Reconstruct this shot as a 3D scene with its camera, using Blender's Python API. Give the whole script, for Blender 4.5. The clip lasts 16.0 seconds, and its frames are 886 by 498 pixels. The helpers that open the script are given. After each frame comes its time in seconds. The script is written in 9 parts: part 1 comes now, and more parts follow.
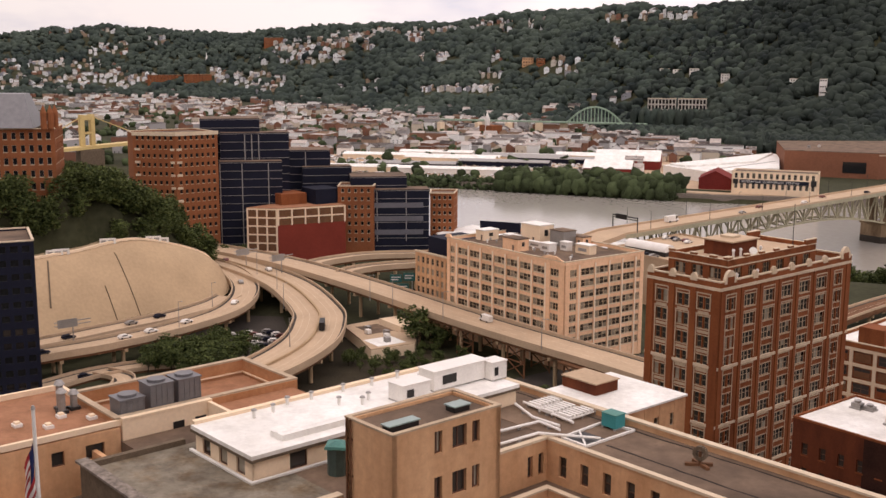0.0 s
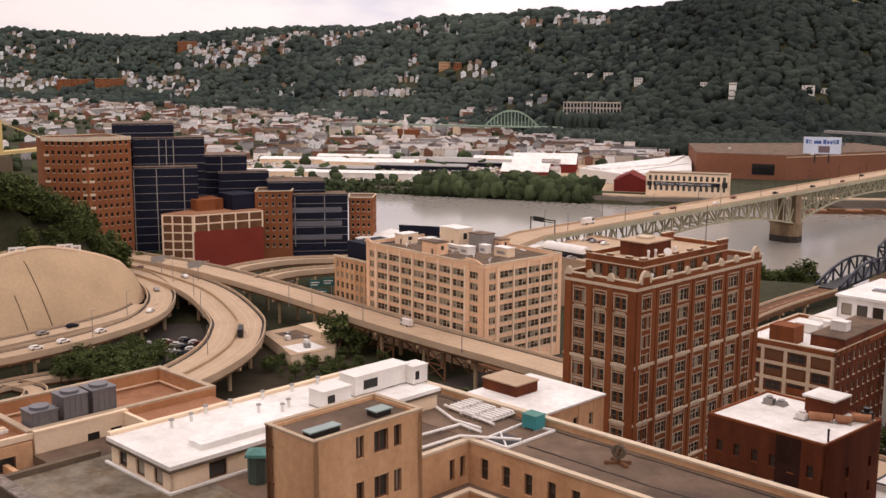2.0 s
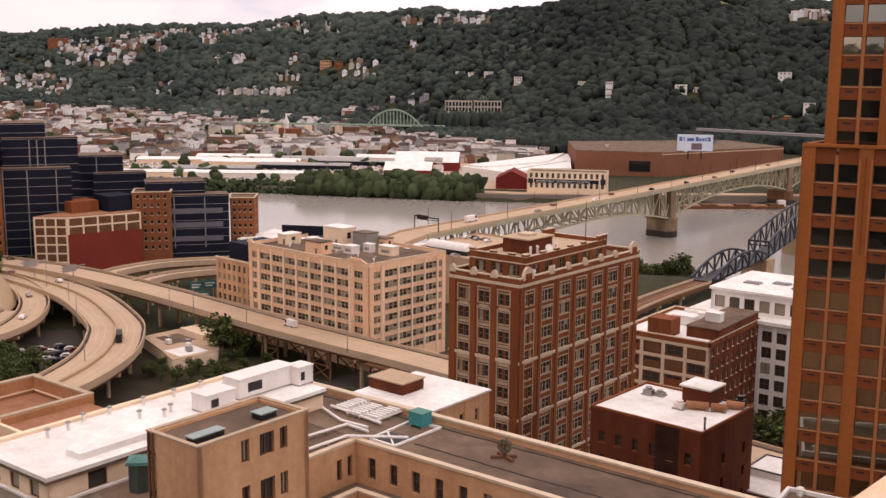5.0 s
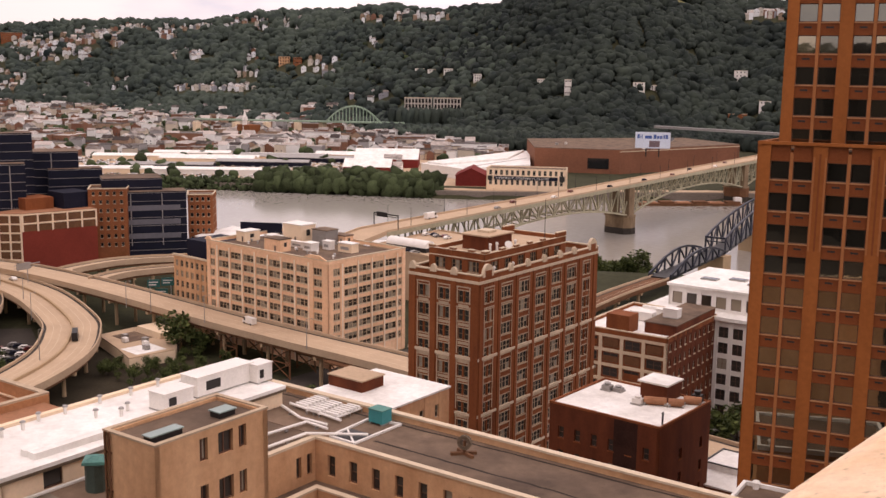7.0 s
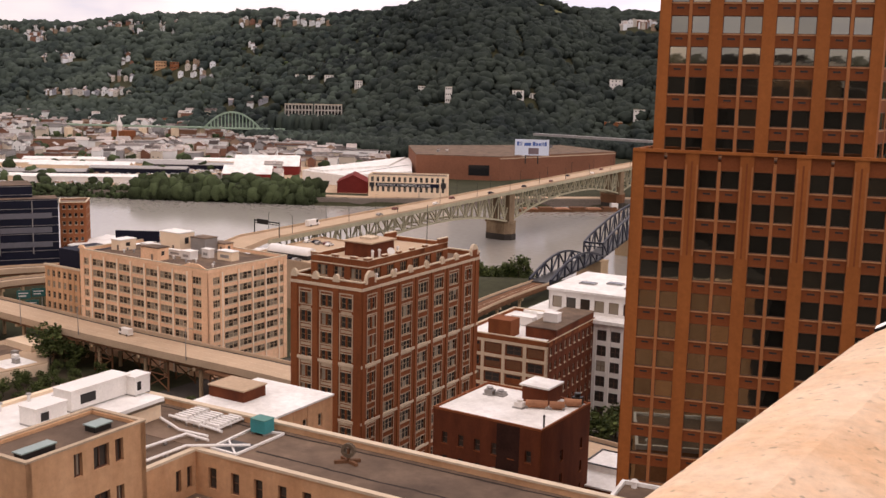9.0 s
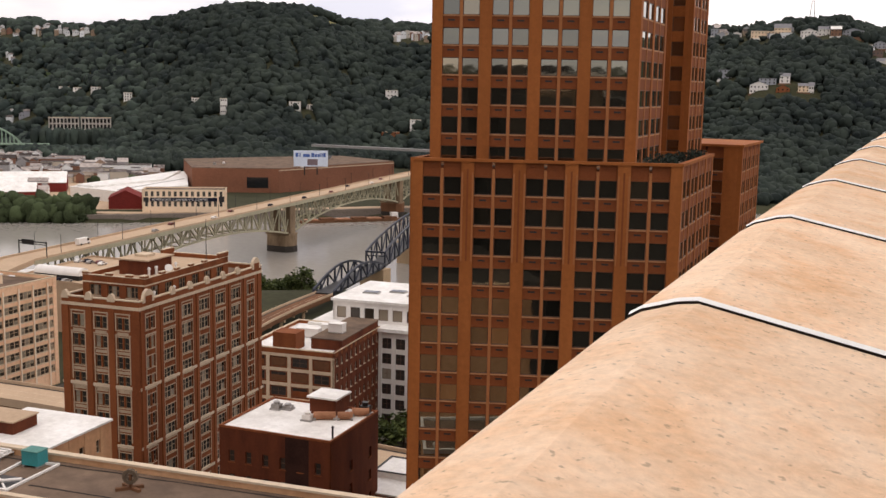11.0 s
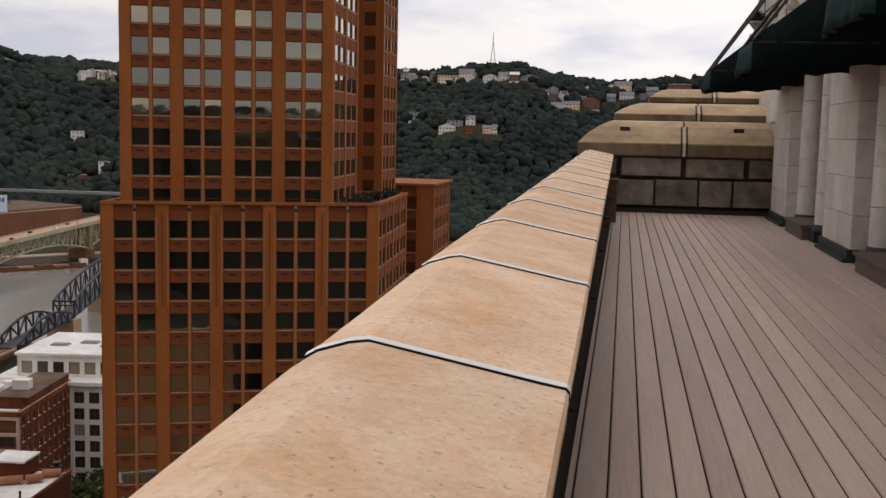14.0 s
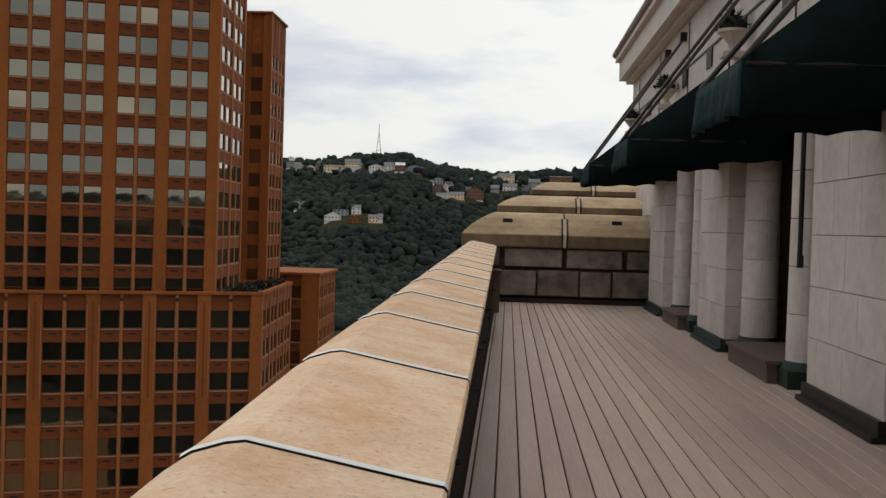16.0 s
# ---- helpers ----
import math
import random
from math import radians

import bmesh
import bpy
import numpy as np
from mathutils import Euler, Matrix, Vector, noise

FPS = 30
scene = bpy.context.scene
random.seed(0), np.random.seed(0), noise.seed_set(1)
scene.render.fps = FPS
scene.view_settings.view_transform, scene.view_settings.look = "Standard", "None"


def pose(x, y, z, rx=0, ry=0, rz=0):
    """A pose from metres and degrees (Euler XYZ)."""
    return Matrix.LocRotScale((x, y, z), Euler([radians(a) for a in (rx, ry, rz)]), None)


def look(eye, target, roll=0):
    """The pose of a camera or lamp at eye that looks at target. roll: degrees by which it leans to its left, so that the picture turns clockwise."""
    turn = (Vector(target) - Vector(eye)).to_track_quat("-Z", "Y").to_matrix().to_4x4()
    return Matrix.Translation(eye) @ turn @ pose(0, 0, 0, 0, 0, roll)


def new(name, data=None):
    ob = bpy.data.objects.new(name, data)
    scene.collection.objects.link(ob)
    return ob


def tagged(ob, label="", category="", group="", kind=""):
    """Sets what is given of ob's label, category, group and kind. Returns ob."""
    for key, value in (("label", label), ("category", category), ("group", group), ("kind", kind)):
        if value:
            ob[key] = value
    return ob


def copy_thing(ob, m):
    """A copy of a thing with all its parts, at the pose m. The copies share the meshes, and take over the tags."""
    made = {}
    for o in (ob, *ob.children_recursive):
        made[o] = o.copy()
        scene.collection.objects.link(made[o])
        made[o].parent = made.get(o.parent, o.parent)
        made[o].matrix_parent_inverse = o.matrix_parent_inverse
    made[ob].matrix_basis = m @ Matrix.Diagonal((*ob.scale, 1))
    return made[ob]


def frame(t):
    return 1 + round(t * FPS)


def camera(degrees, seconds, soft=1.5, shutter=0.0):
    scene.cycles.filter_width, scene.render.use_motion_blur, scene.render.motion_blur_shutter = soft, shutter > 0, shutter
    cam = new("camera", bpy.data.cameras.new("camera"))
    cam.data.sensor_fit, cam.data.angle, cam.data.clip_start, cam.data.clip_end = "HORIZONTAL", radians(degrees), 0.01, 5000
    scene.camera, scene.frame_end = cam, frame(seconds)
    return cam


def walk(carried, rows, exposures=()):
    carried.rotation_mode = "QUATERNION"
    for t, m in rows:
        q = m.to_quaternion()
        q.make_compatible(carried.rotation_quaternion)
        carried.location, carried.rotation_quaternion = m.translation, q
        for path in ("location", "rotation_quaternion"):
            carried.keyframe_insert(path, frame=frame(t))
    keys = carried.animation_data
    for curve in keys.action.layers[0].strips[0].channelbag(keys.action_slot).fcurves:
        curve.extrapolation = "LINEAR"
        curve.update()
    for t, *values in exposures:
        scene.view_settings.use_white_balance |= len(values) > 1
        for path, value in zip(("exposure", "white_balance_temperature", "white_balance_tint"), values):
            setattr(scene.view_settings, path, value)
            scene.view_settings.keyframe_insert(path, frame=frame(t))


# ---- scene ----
cam = camera(44.83, 16.0)
ROWS = [
    (0, -0.1300, 0.1300, 100.0000, 55.90, -9.94, -0.20),
    (0.5, -0.1300, 0.1300, 100.0000, 54.79, -9.91, -0.19),
    (1, -0.1300, 0.1300, 100.0000, 53.70, -9.88, -0.22),
    (1.5, -0.1300, 0.1300, 100.0000, 52.65, -9.78, -0.20),
    (2, -0.1300, 0.1300, 100.0000, 51.54, -9.71, -0.23),
    (2.5, -0.1300, 0.1300, 100.0000, 50.40, -9.65, -0.27),
    (3, -0.1300, 0.1300, 100.0000, 49.27, -9.61, -0.28),
    (3.5, -0.1300, 0.1300, 100.0000, 48.14, -9.59, -0.28),
    (4, -0.1300, 0.1300, 100.0000, 46.99, -9.62, -0.35),
    (6.5, -0.1330, 0.1380, 99.9740, 43.73, -9.89, -0.56),
    (7, -0.1330, 0.1380, 99.9740, 43.18, -9.88, -0.71),
    (7.5, -0.1330, 0.1380, 99.9740, 42.41, -9.80, -0.88),
    (8, -0.1330, 0.1380, 99.9740, 41.15, -9.69, -1.05),
    (10.5, -0.1110, 0.1159, 99.9530, 28.19, -8.83, -1.23),
    (11, -0.0956, 0.1047, 99.9557, 25.17, -8.60, -1.08),
    (11.5, -0.0691, 0.0574, 99.9640, 22.16, -8.35, -0.95),
    (12, -0.0550, 0.0472, 99.9673, 19.16, -8.06, -0.91),
    (12.5, -0.0485, 0.0435, 99.9694, 16.27, -7.69, -1.04),
    (13, -0.0414, 0.0324, 99.9730, 13.78, -7.32, -1.19),
    (13.5, -0.0270, 0.0239, 99.9768, 11.40, -6.86, -1.21),
    (14, -0.0152, 0.0223, 99.9819, 9.17, -6.13, -1.20),
    (14.5, -0.0029, 0.0190, 99.9873, 7.10, -5.09, -1.22),
    (15, 0.0066, 0.0150, 99.9938, 5.28, -3.82, -1.30),
    (15.5, 0.0040, 0.0103, 99.9981, 3.92, -2.46, -1.44),
    (16, 0.0013, 0.0026, 100.0037, 3.09, -1.23, -1.65),
]
walk(cam, [(t, pose(x, y, z, 90 + p, r, w)) for t, x, y, z, w, p, r in ROWS],
     [(0, -0.3, 7000, 23), (6.5, -0.27, 7180, 29), (8, -0.28, 7200, 29), (11, -0.36, 6800, 17), (12.5, -0.69, 6750, 18), (14.5, -0.90, 6550, 13), (16, -0.96, 6450, 8)])

# ---- light ----
world = bpy.data.worlds.new("overcast_sky")
scene.world = world
world.use_nodes = True
wn = world.node_tree
wn.nodes.clear()


def wnode(kind, **inputs):
    n = wn.nodes.new(kind)
    for key, value in inputs.items():
        n.inputs[key.replace("_", " ")].default_value = value
    return n


w_out = wnode("ShaderNodeOutputWorld")
w_bg = wnode("ShaderNodeBackground", Strength=1.0)
w_sky = wnode("ShaderNodeTexSky")
w_sky.sky_type, w_sky.sun_disc, w_sky.sun_elevation, w_sky.sun_rotation = "NISHITA", False, radians(69), radians(194)
w_dim = wnode("ShaderNodeVectorMath")
w_dim.operation = "SCALE"
w_dim.inputs["Scale"].default_value = 0.06
w_co = wnode("ShaderNodeTexCoord")
w_map = wnode("ShaderNodeMapping", Scale=(3.0, 3.0, 11.0))
w_noise = wnode("ShaderNodeTexNoise", Scale=1.6, Detail=6.0, Roughness=0.55)
w_ramp = wnode("ShaderNodeValToRGB")
w_ramp.color_ramp.elements[0].position, w_ramp.color_ramp.elements[1].position = 0.37, 0.55
w_ramp.color_ramp.elements[0].color = (0.70, 0.73, 0.82, 1)
w_ramp.color_ramp.elements[1].color = (1.0, 0.985, 0.96, 1)
w_mix = wnode("ShaderNodeMix")
w_mix.data_type = "RGBA"
w_mix.inputs[0].default_value = 0.94
wn.links.new(w_co.outputs["Generated"], w_map.inputs["Vector"])
wn.links.new(w_map.outputs[0], w_noise.inputs["Vector"])
wn.links.new(w_noise.outputs["Fac"], w_ramp.inputs[0])
wn.links.new(w_sky.outputs[0], w_dim.inputs[0])
wn.links.new(w_dim.outputs[0], w_mix.inputs[6])
wn.links.new(w_ramp.outputs[0], w_mix.inputs[7])
# the cloud layer is thicker to one side and brighter overhead
w_side = wnode("ShaderNodeVectorMath")
w_side.operation = "DOT_PRODUCT"
w_side.inputs[1].default_value = (0.42, 0.38, 0.50)
w_gain = wnode("ShaderNodeMath")
w_gain.operation = "ADD"
w_gain.inputs[1].default_value = 1.44
w_lit = wnode("ShaderNodeVectorMath")
w_lit.operation = "SCALE"
wn.links.new(w_co.outputs["Generated"], w_side.inputs[0])
wn.links.new(w_side.outputs["Value"], w_gain.inputs[0])
wn.links.new(w_mix.outputs[2], w_lit.inputs[0])
wn.links.new(w_gain.outputs[0], w_lit.inputs["Scale"])
wn.links.new(w_lit.outputs[0], w_bg.inputs["Color"])
wn.links.new(w_bg.outputs[0], w_out.inputs["Surface"])

sun = new("sun", bpy.data.lights.new("sun", "SUN"))
sun.data.energy, sun.data.angle, sun.data.color = 0.6, radians(22), (1.0, 0.93, 0.84)
sun.matrix_world = look((-15, -60, 160), (0, 0, 0))

# ---- materials ----
MATS = {}


def mat(name, base, rough=0.85, metal=0.0, vary=0.25, scale=1.0, fine=12.0, bump=0.15, tint=None, island=0.0, coat=0.0):
    """A surface with a large stain pattern, a fine grain and some relief."""
    m = bpy.data.materials.new(name)
    m.use_nodes = True
    nt = m.node_tree
    b = nt.nodes["Principled BSDF"]
    b.inputs["Roughness"].default_value, b.inputs["Metallic"].default_value = rough, metal
    b.inputs["Coat Weight"].default_value = coat
    b.inputs["Specular IOR Level"].default_value = 0.15 if rough > 0.7 else 0.5
    co = nt.nodes.new("ShaderNodeTexCoord")
    big, small = nt.nodes.new("ShaderNodeTexNoise"), nt.nodes.new("ShaderNodeTexNoise")
    big.inputs["Scale"].default_value, big.inputs["Detail"].default_value = 0.12 * scale, 5
    small.inputs["Scale"].default_value, small.inputs["Detail"].default_value = fine * 0.12 * scale, 4
    for n in (big, small):
        nt.links.new(co.outputs["Object"], n.inputs["Vector"])
    add = nt.nodes.new("ShaderNodeMath")
    add.operation = "ADD"
    nt.links.new(big.outputs["Fac"], add.inputs[0])
    nt.links.new(small.outputs["Fac"], add.inputs[1])
    last = add
    if island:
        geo = nt.nodes.new("ShaderNodeNewGeometry")
        mul = nt.nodes.new("ShaderNodeMath")
        mul.operation, mul.inputs[1].default_value, mul.inputs[2].default_value = "MULTIPLY_ADD", island, -0.5 * island
        nt.links.new(geo.outputs["Random Per Island"], mul.inputs[0])
        last = nt.nodes.new("ShaderNodeMath")
        last.operation = "ADD"
        nt.links.new(add.outputs[0], last.inputs[0])
        nt.links.new(mul.outputs[0], last.inputs[1])
    ramp = nt.nodes.new("ShaderNodeValToRGB")
    ramp.color_ramp.elements[0].position, ramp.color_ramp.elements[1].position = 0.30, 0.72
    half = nt.nodes.new("ShaderNodeMath")
    half.operation, half.inputs[1].default_value = "MULTIPLY", 0.5
    nt.links.new(last.outputs[0], half.inputs[0])
    nt.links.new(half.outputs[0], ramp.inputs[0])
    hi = tint or [min(1, c * (1 + vary)) for c in base]
    ramp.color_ramp.elements[0].color = (*[c * (1 - vary) for c in base], 1)
    ramp.color_ramp.elements[1].color = (*hi, 1)
    nt.links.new(ramp.outputs[0], b.inputs["Base Color"])
    if bump:
        bp = nt.nodes.new("ShaderNodeBump")
        bp.inputs["Strength"].default_value, bp.inputs["Distance"].default_value = bump, 0.05
        nt.links.new(small.outputs["Fac"], bp.inputs["Height"])
        nt.links.new(bp.outputs[0], b.inputs["Normal"])
    MATS[name] = m
    return m


def surface(name, low, high, rough=0.85, stain=1.0, grain=14.0, speck=70.0, pits=0.5, stretch=(1, 1, 1), streak=(1, 1, 1), per=0.06, bump=0.25, depth=0.01, mottle=0.16, blush=None):
    """A worn surface: broad stains, medium grain, dark pits, and a tone of its own for each piece."""
    m = bpy.data.materials.new(name)
    m.use_nodes = True
    nt = m.node_tree
    b = nt.nodes["Principled BSDF"]
    b.inputs["Roughness"].default_value = rough
    b.inputs["Specular IOR Level"].default_value = 0.2 if rough > 0.7 else 0.4
    co, info = nt.nodes.new("ShaderNodeTexCoord"), nt.nodes.new("ShaderNodeObjectInfo")
    far = nt.nodes.new("ShaderNodeVectorMath")
    far.operation = "MULTIPLY_ADD"
    far.inputs[1].default_value, far.inputs[2].default_value = (37, 23, 11), (0, 0, 0)
    nt.links.new(info.outputs["Random"], far.inputs[0])
    add = nt.nodes.new("ShaderNodeVectorMath")
    nt.links.new(co.outputs["Object"], add.inputs[0])
    nt.links.new(far.outputs[0], add.inputs[1])

    def noise_at(scale, detail, rough_n, shape):
        mp, n = nt.nodes.new("ShaderNodeMapping"), nt.nodes.new("ShaderNodeTexNoise")
        mp.inputs["Scale"].default_value = shape
        n.inputs["Scale"].default_value, n.inputs["Detail"].default_value, n.inputs["Roughness"].default_value = scale, detail, rough_n
        nt.links.new(add.outputs[0], mp.inputs["Vector"])
        nt.links.new(mp.outputs[0], n.inputs["Vector"])
        return n

    def ramp_of(source, a, c, ca, cc):
        r = nt.nodes.new("ShaderNodeValToRGB")
        r.color_ramp.elements[0].position, r.color_ramp.elements[1].position = a, c
        r.color_ramp.elements[0].color, r.color_ramp.elements[1].color = (*ca, 1), (*cc, 1)
        nt.links.new(source, r.inputs[0])
        return r

    def times(a, c):
        x = nt.nodes.new("ShaderNodeMix")
        x.data_type, x.blend_type = "RGBA", "MULTIPLY"
        x.inputs[0].default_value = 1.0
        nt.links.new(a, x.inputs[6])
        nt.links.new(c, x.inputs[7])
        return x.outputs[2]

    broad, mid, fine = noise_at(stain, 5, 0.6, streak), noise_at(grain, 6, 0.7, stretch), noise_at(speck, 2, 0.5, (1, 1, 1))
    col = ramp_of(broad.outputs["Fac"], 0.32, 0.68, low, high).outputs[0]
    col = times(col, ramp_of(mid.outputs["Fac"], 0.28, 0.72, (1 - mottle, 0.99 - mottle, 0.98 - mottle), (1 + 0.6 * mottle,) * 3).outputs[0])
    if blush:
        col = times(col, ramp_of(noise_at(blush[0], 4, 0.65, (1, 1, 1)).outputs["Fac"], 0.45, 0.66, (1, 1, 1), blush[1]).outputs[0])
    col = times(col, ramp_of(fine.outputs["Fac"], 0.27, 0.37, (1 - pits,) * 3, (1, 1, 1)).outputs[0])
    col = times(col, ramp_of(info.outputs["Random"], 0.0, 1.0, (1 - per,) * 3, (1 + per,) * 3).outputs[0])
    nt.links.new(col, b.inputs["Base Color"])
    bp = nt.nodes.new("ShaderNodeBump")
    bp.inputs["Strength"].default_value, bp.inputs["Distance"].default_value = bump, depth
    nt.links.new(mid.outputs["Fac"], bp.inputs["Height"])
    nt.links.new(bp.outputs[0], b.inputs["Normal"])
    return m


STONE = surface("coping_stone", (0.80, 0.555, 0.365), (0.97, 0.74, 0.54), 0.95, 2.2, 48, 60, 0.36, per=0.07, bump=0.6, depth=0.010, mottle=0.15, blush=(4.0, (0.93, 0.80, 0.68)))
DECK = surface("composite_deck", (0.45, 0.335, 0.275), (0.58, 0.445, 0.375), 0.62, 0.7, 9, 60, 0.12, stretch=(9, 0.35, 9), streak=(2, 0.25, 2), per=0.07, bump=0.15, depth=0.003)
TERRA_D = surface("dirty_terracotta", (0.50, 0.43, 0.355), (0.68, 0.60, 0.52), 0.6, 0.5, 5, 40, 0.25, streak=(2, 2, 0.3), per=0.05, bump=0.1)
TERRA = surface("cream_terracotta", (0.64, 0.57, 0.51), (0.76, 0.695, 0.635), 0.5, 0.9, 6, 50, 0.15, streak=(1.5, 1.5, 0.4), per=0.05, bump=0.08)
# one canvas in two colours: darkened for shade here, lightened as lit for valances
AWNING = mat("shaded_green_canvas", (0.004, 0.0125, 0.012), 0.8, vary=0.3, scale=5, bump=0.2)
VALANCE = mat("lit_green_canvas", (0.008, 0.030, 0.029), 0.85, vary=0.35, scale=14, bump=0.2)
STEEL_ROD = mat("painted_steel_rod", (0.10, 0.10, 0.10), 0.5, 0.5, vary=0.2, bump=0)
ORANGE = surface("tower_orange_brick", (0.255, 0.078, 0.018), (0.335, 0.108, 0.027), 0.8, 0.25, 1.6, 9, 0.12, streak=(1, 1, 0.2), per=0.06, bump=0.1)
ORANGE_D = mat("tower_spandrel", (0.19, 0.055, 0.018), 0.8, vary=0.2, scale=2.0, fine=20, bump=0.1)
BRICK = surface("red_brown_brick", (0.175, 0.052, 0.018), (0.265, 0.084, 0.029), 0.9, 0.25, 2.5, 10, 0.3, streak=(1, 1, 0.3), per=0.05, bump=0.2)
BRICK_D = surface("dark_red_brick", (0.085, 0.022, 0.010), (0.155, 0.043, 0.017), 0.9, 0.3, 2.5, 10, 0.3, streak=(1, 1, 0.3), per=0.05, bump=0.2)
TAN = surface("tan_brick", (0.75, 0.45, 0.27), (0.89, 0.58, 0.37), 0.9, 0.1, 1.1, 8, 0.12, streak=(1.4, 1.4, 0.3), per=0.02, bump=0.1)
LIME = mat("limestone_trim", (0.58, 0.46, 0.33), 0.85, vary=0.18, scale=6, bump=0.1)
POST = mat("pale_tower_post", (0.34, 0.13, 0.048), 0.8, vary=0.12, scale=3, bump=0.1)
SILL_T = mat("pale_tower_sill", (0.42, 0.21, 0.10), 0.8, vary=0.2, scale=3, bump=0.05)
FRAME_P = mat("pale_stone_mullion", (0.50, 0.36, 0.235), 0.8, vary=0.2, scale=4, bump=0)
PALE_TILE = mat("cream_glazed_pier", (0.82, 0.66, 0.49), 0.7, vary=0.10, scale=2, bump=0.05)
FRAME_T = mat("tan_window_frame", (0.24, 0.155, 0.085), 0.7, vary=0.15, bump=0)
PLANT = mat("dark_grey_casing", (0.15, 0.145, 0.15), 0.45, 0.3, vary=0.25, scale=5, bump=0.1)
VERDI = mat("dark_verdigris", (0.045, 0.07, 0.058), 0.7, vary=0.4, scale=8, bump=0.1)
WHITE_ROOF = surface("white_roof_membrane", (0.66, 0.63, 0.58), (0.86, 0.84, 0.80), 0.6, 0.16, 0.9, 6, 0.10, per=0.03, bump=0.1)
TAR = surface("tar_gravel_roof", (0.085, 0.058, 0.042), (0.20, 0.135, 0.092), 0.95, 0.13, 0.9, 7, 0.25, per=0.1, bump=0.3, depth=0.03)
OLD_ROOF = surface("stained_grey_roof", (0.10, 0.080, 0.058), (0.25, 0.215, 0.165), 0.95, 0.28, 1.6, 8, 0.3, per=0.05, bump=0.3, depth=0.03, mottle=0.25, blush=(0.35, (0.80, 0.66, 0.52)))
RED_ROOF = surface("red_tile_roof", (0.27, 0.125, 0.066), (0.42, 0.20, 0.11), 0.9, 0.3, 2, 9, 0.2, per=0.08, bump=0.2)
CONC = mat("road_concrete", (0.46, 0.33, 0.22), 0.9, vary=0.16, scale=0.8, fine=16, bump=0.05)
ASPH = mat("asphalt", (0.062, 0.052, 0.044), 0.92, vary=0.3, scale=0.8, fine=14, bump=0.05)
SHOT = mat("shotcrete_slope", (0.40, 0.28, 0.17), 0.95, vary=0.16, scale=0.6, fine=12, bump=0.3)
EARTH = mat("grass_and_earth", (0.038, 0.040, 0.018), 0.98, vary=0.45, scale=0.3, fine=10, bump=0.2, tint=(0.056, 0.055, 0.028))
LEAF = mat("foliage", (0.019, 0.0275, 0.029), 0.95, vary=0.45, scale=0.07, fine=12, bump=0.0, island=0.22, tint=(0.052, 0.066, 0.046))
GLASS_D = mat("dark_glass", (0.012, 0.012, 0.014), 0.08, vary=0.3, scale=1, bump=0)
WATER = mat("river_water", (0.31, 0.285, 0.25), 0.16, vary=0.12, scale=0.05, fine=40, bump=0.10)
BLOCK = surface("sooty_stone_block", (0.12, 0.098, 0.080), (0.30, 0.25, 0.21), 0.95, 2.2, 9, 40, 0.4, per=0.15, bump=0.4)
SHAFT = mat("dark_building_shaft", (0.045, 0.038, 0.032), 0.9, vary=0.3, scale=0.5, bump=0.1)
BLACK = mat("black_cladding", (0.010, 0.011, 0.022), 0.75, vary=0.3, scale=1, bump=0)
STEEL_G = mat("bridge_green_steel", (0.33, 0.30, 0.20), 0.7, vary=0.3, scale=0.5, bump=0)
TEAL = mat("verdigris_copper", (0.06, 0.20, 0.17), 0.7, vary=0.3, scale=4, bump=0.1)
GREY = mat("galvanised_metal", (0.33, 0.31, 0.29), 0.5, 0.6, vary=0.2, scale=3, bump=0.05)


def pane_mat(name, dark, pale, share, metal, rough=0.06):
    """Coated window glass; a share of the panes has pale blinds down behind it."""
    m = bpy.data.materials.new(name)
    m.use_nodes = True
    nt = m.node_tree
    b = nt.nodes["Principled BSDF"]
    info, ramp = nt.nodes.new("ShaderNodeObjectInfo"), nt.nodes.new("ShaderNodeValToRGB")
    ramp.color_ramp.interpolation = "CONSTANT"
    ramp.color_ramp.elements[0].color = (*dark, 1)
    ramp.color_ramp.elements[1].color, ramp.color_ramp.elements[1].position = (*pale, 1), 1 - share
    mid = ramp.color_ramp.elements.new(0.5)
    mid.color = (*[0.82 * c for c in dark], 1)
    geo, add, wrap = nt.nodes.new("ShaderNodeNewGeometry"), nt.nodes.new("ShaderNodeMath"), nt.nodes.new("ShaderNodeMath")
    add.operation, wrap.operation = "ADD", "FRACT"
    nt.links.new(info.outputs["Random"], add.inputs[0])
    nt.links.new(geo.outputs["Random Per Island"], add.inputs[1])
    nt.links.new(add.outputs[0], wrap.inputs[0])
    nt.links.new(wrap.outputs[0], ramp.inputs[0])
    nt.links.new(ramp.outputs[0], b.inputs["Base Color"])
    b.inputs["Roughness"].default_value, b.inputs["Metallic"].default_value = rough, metal
    wave, bp, co = nt.nodes.new("ShaderNodeTexNoise"), nt.nodes.new("ShaderNodeBump"), nt.nodes.new("ShaderNodeTexCoord")
    wave.inputs["Scale"].default_value = 0.5
    bp.inputs["Strength"].default_value, bp.inputs["Distance"].default_value = 0.10, 0.05
    nt.links.new(co.outputs["Object"], wave.inputs["Vector"])
    nt.links.new(wave.outputs["Fac"], bp.inputs["Height"])
    nt.links.new(bp.outputs[0], b.inputs["Normal"])
    return m


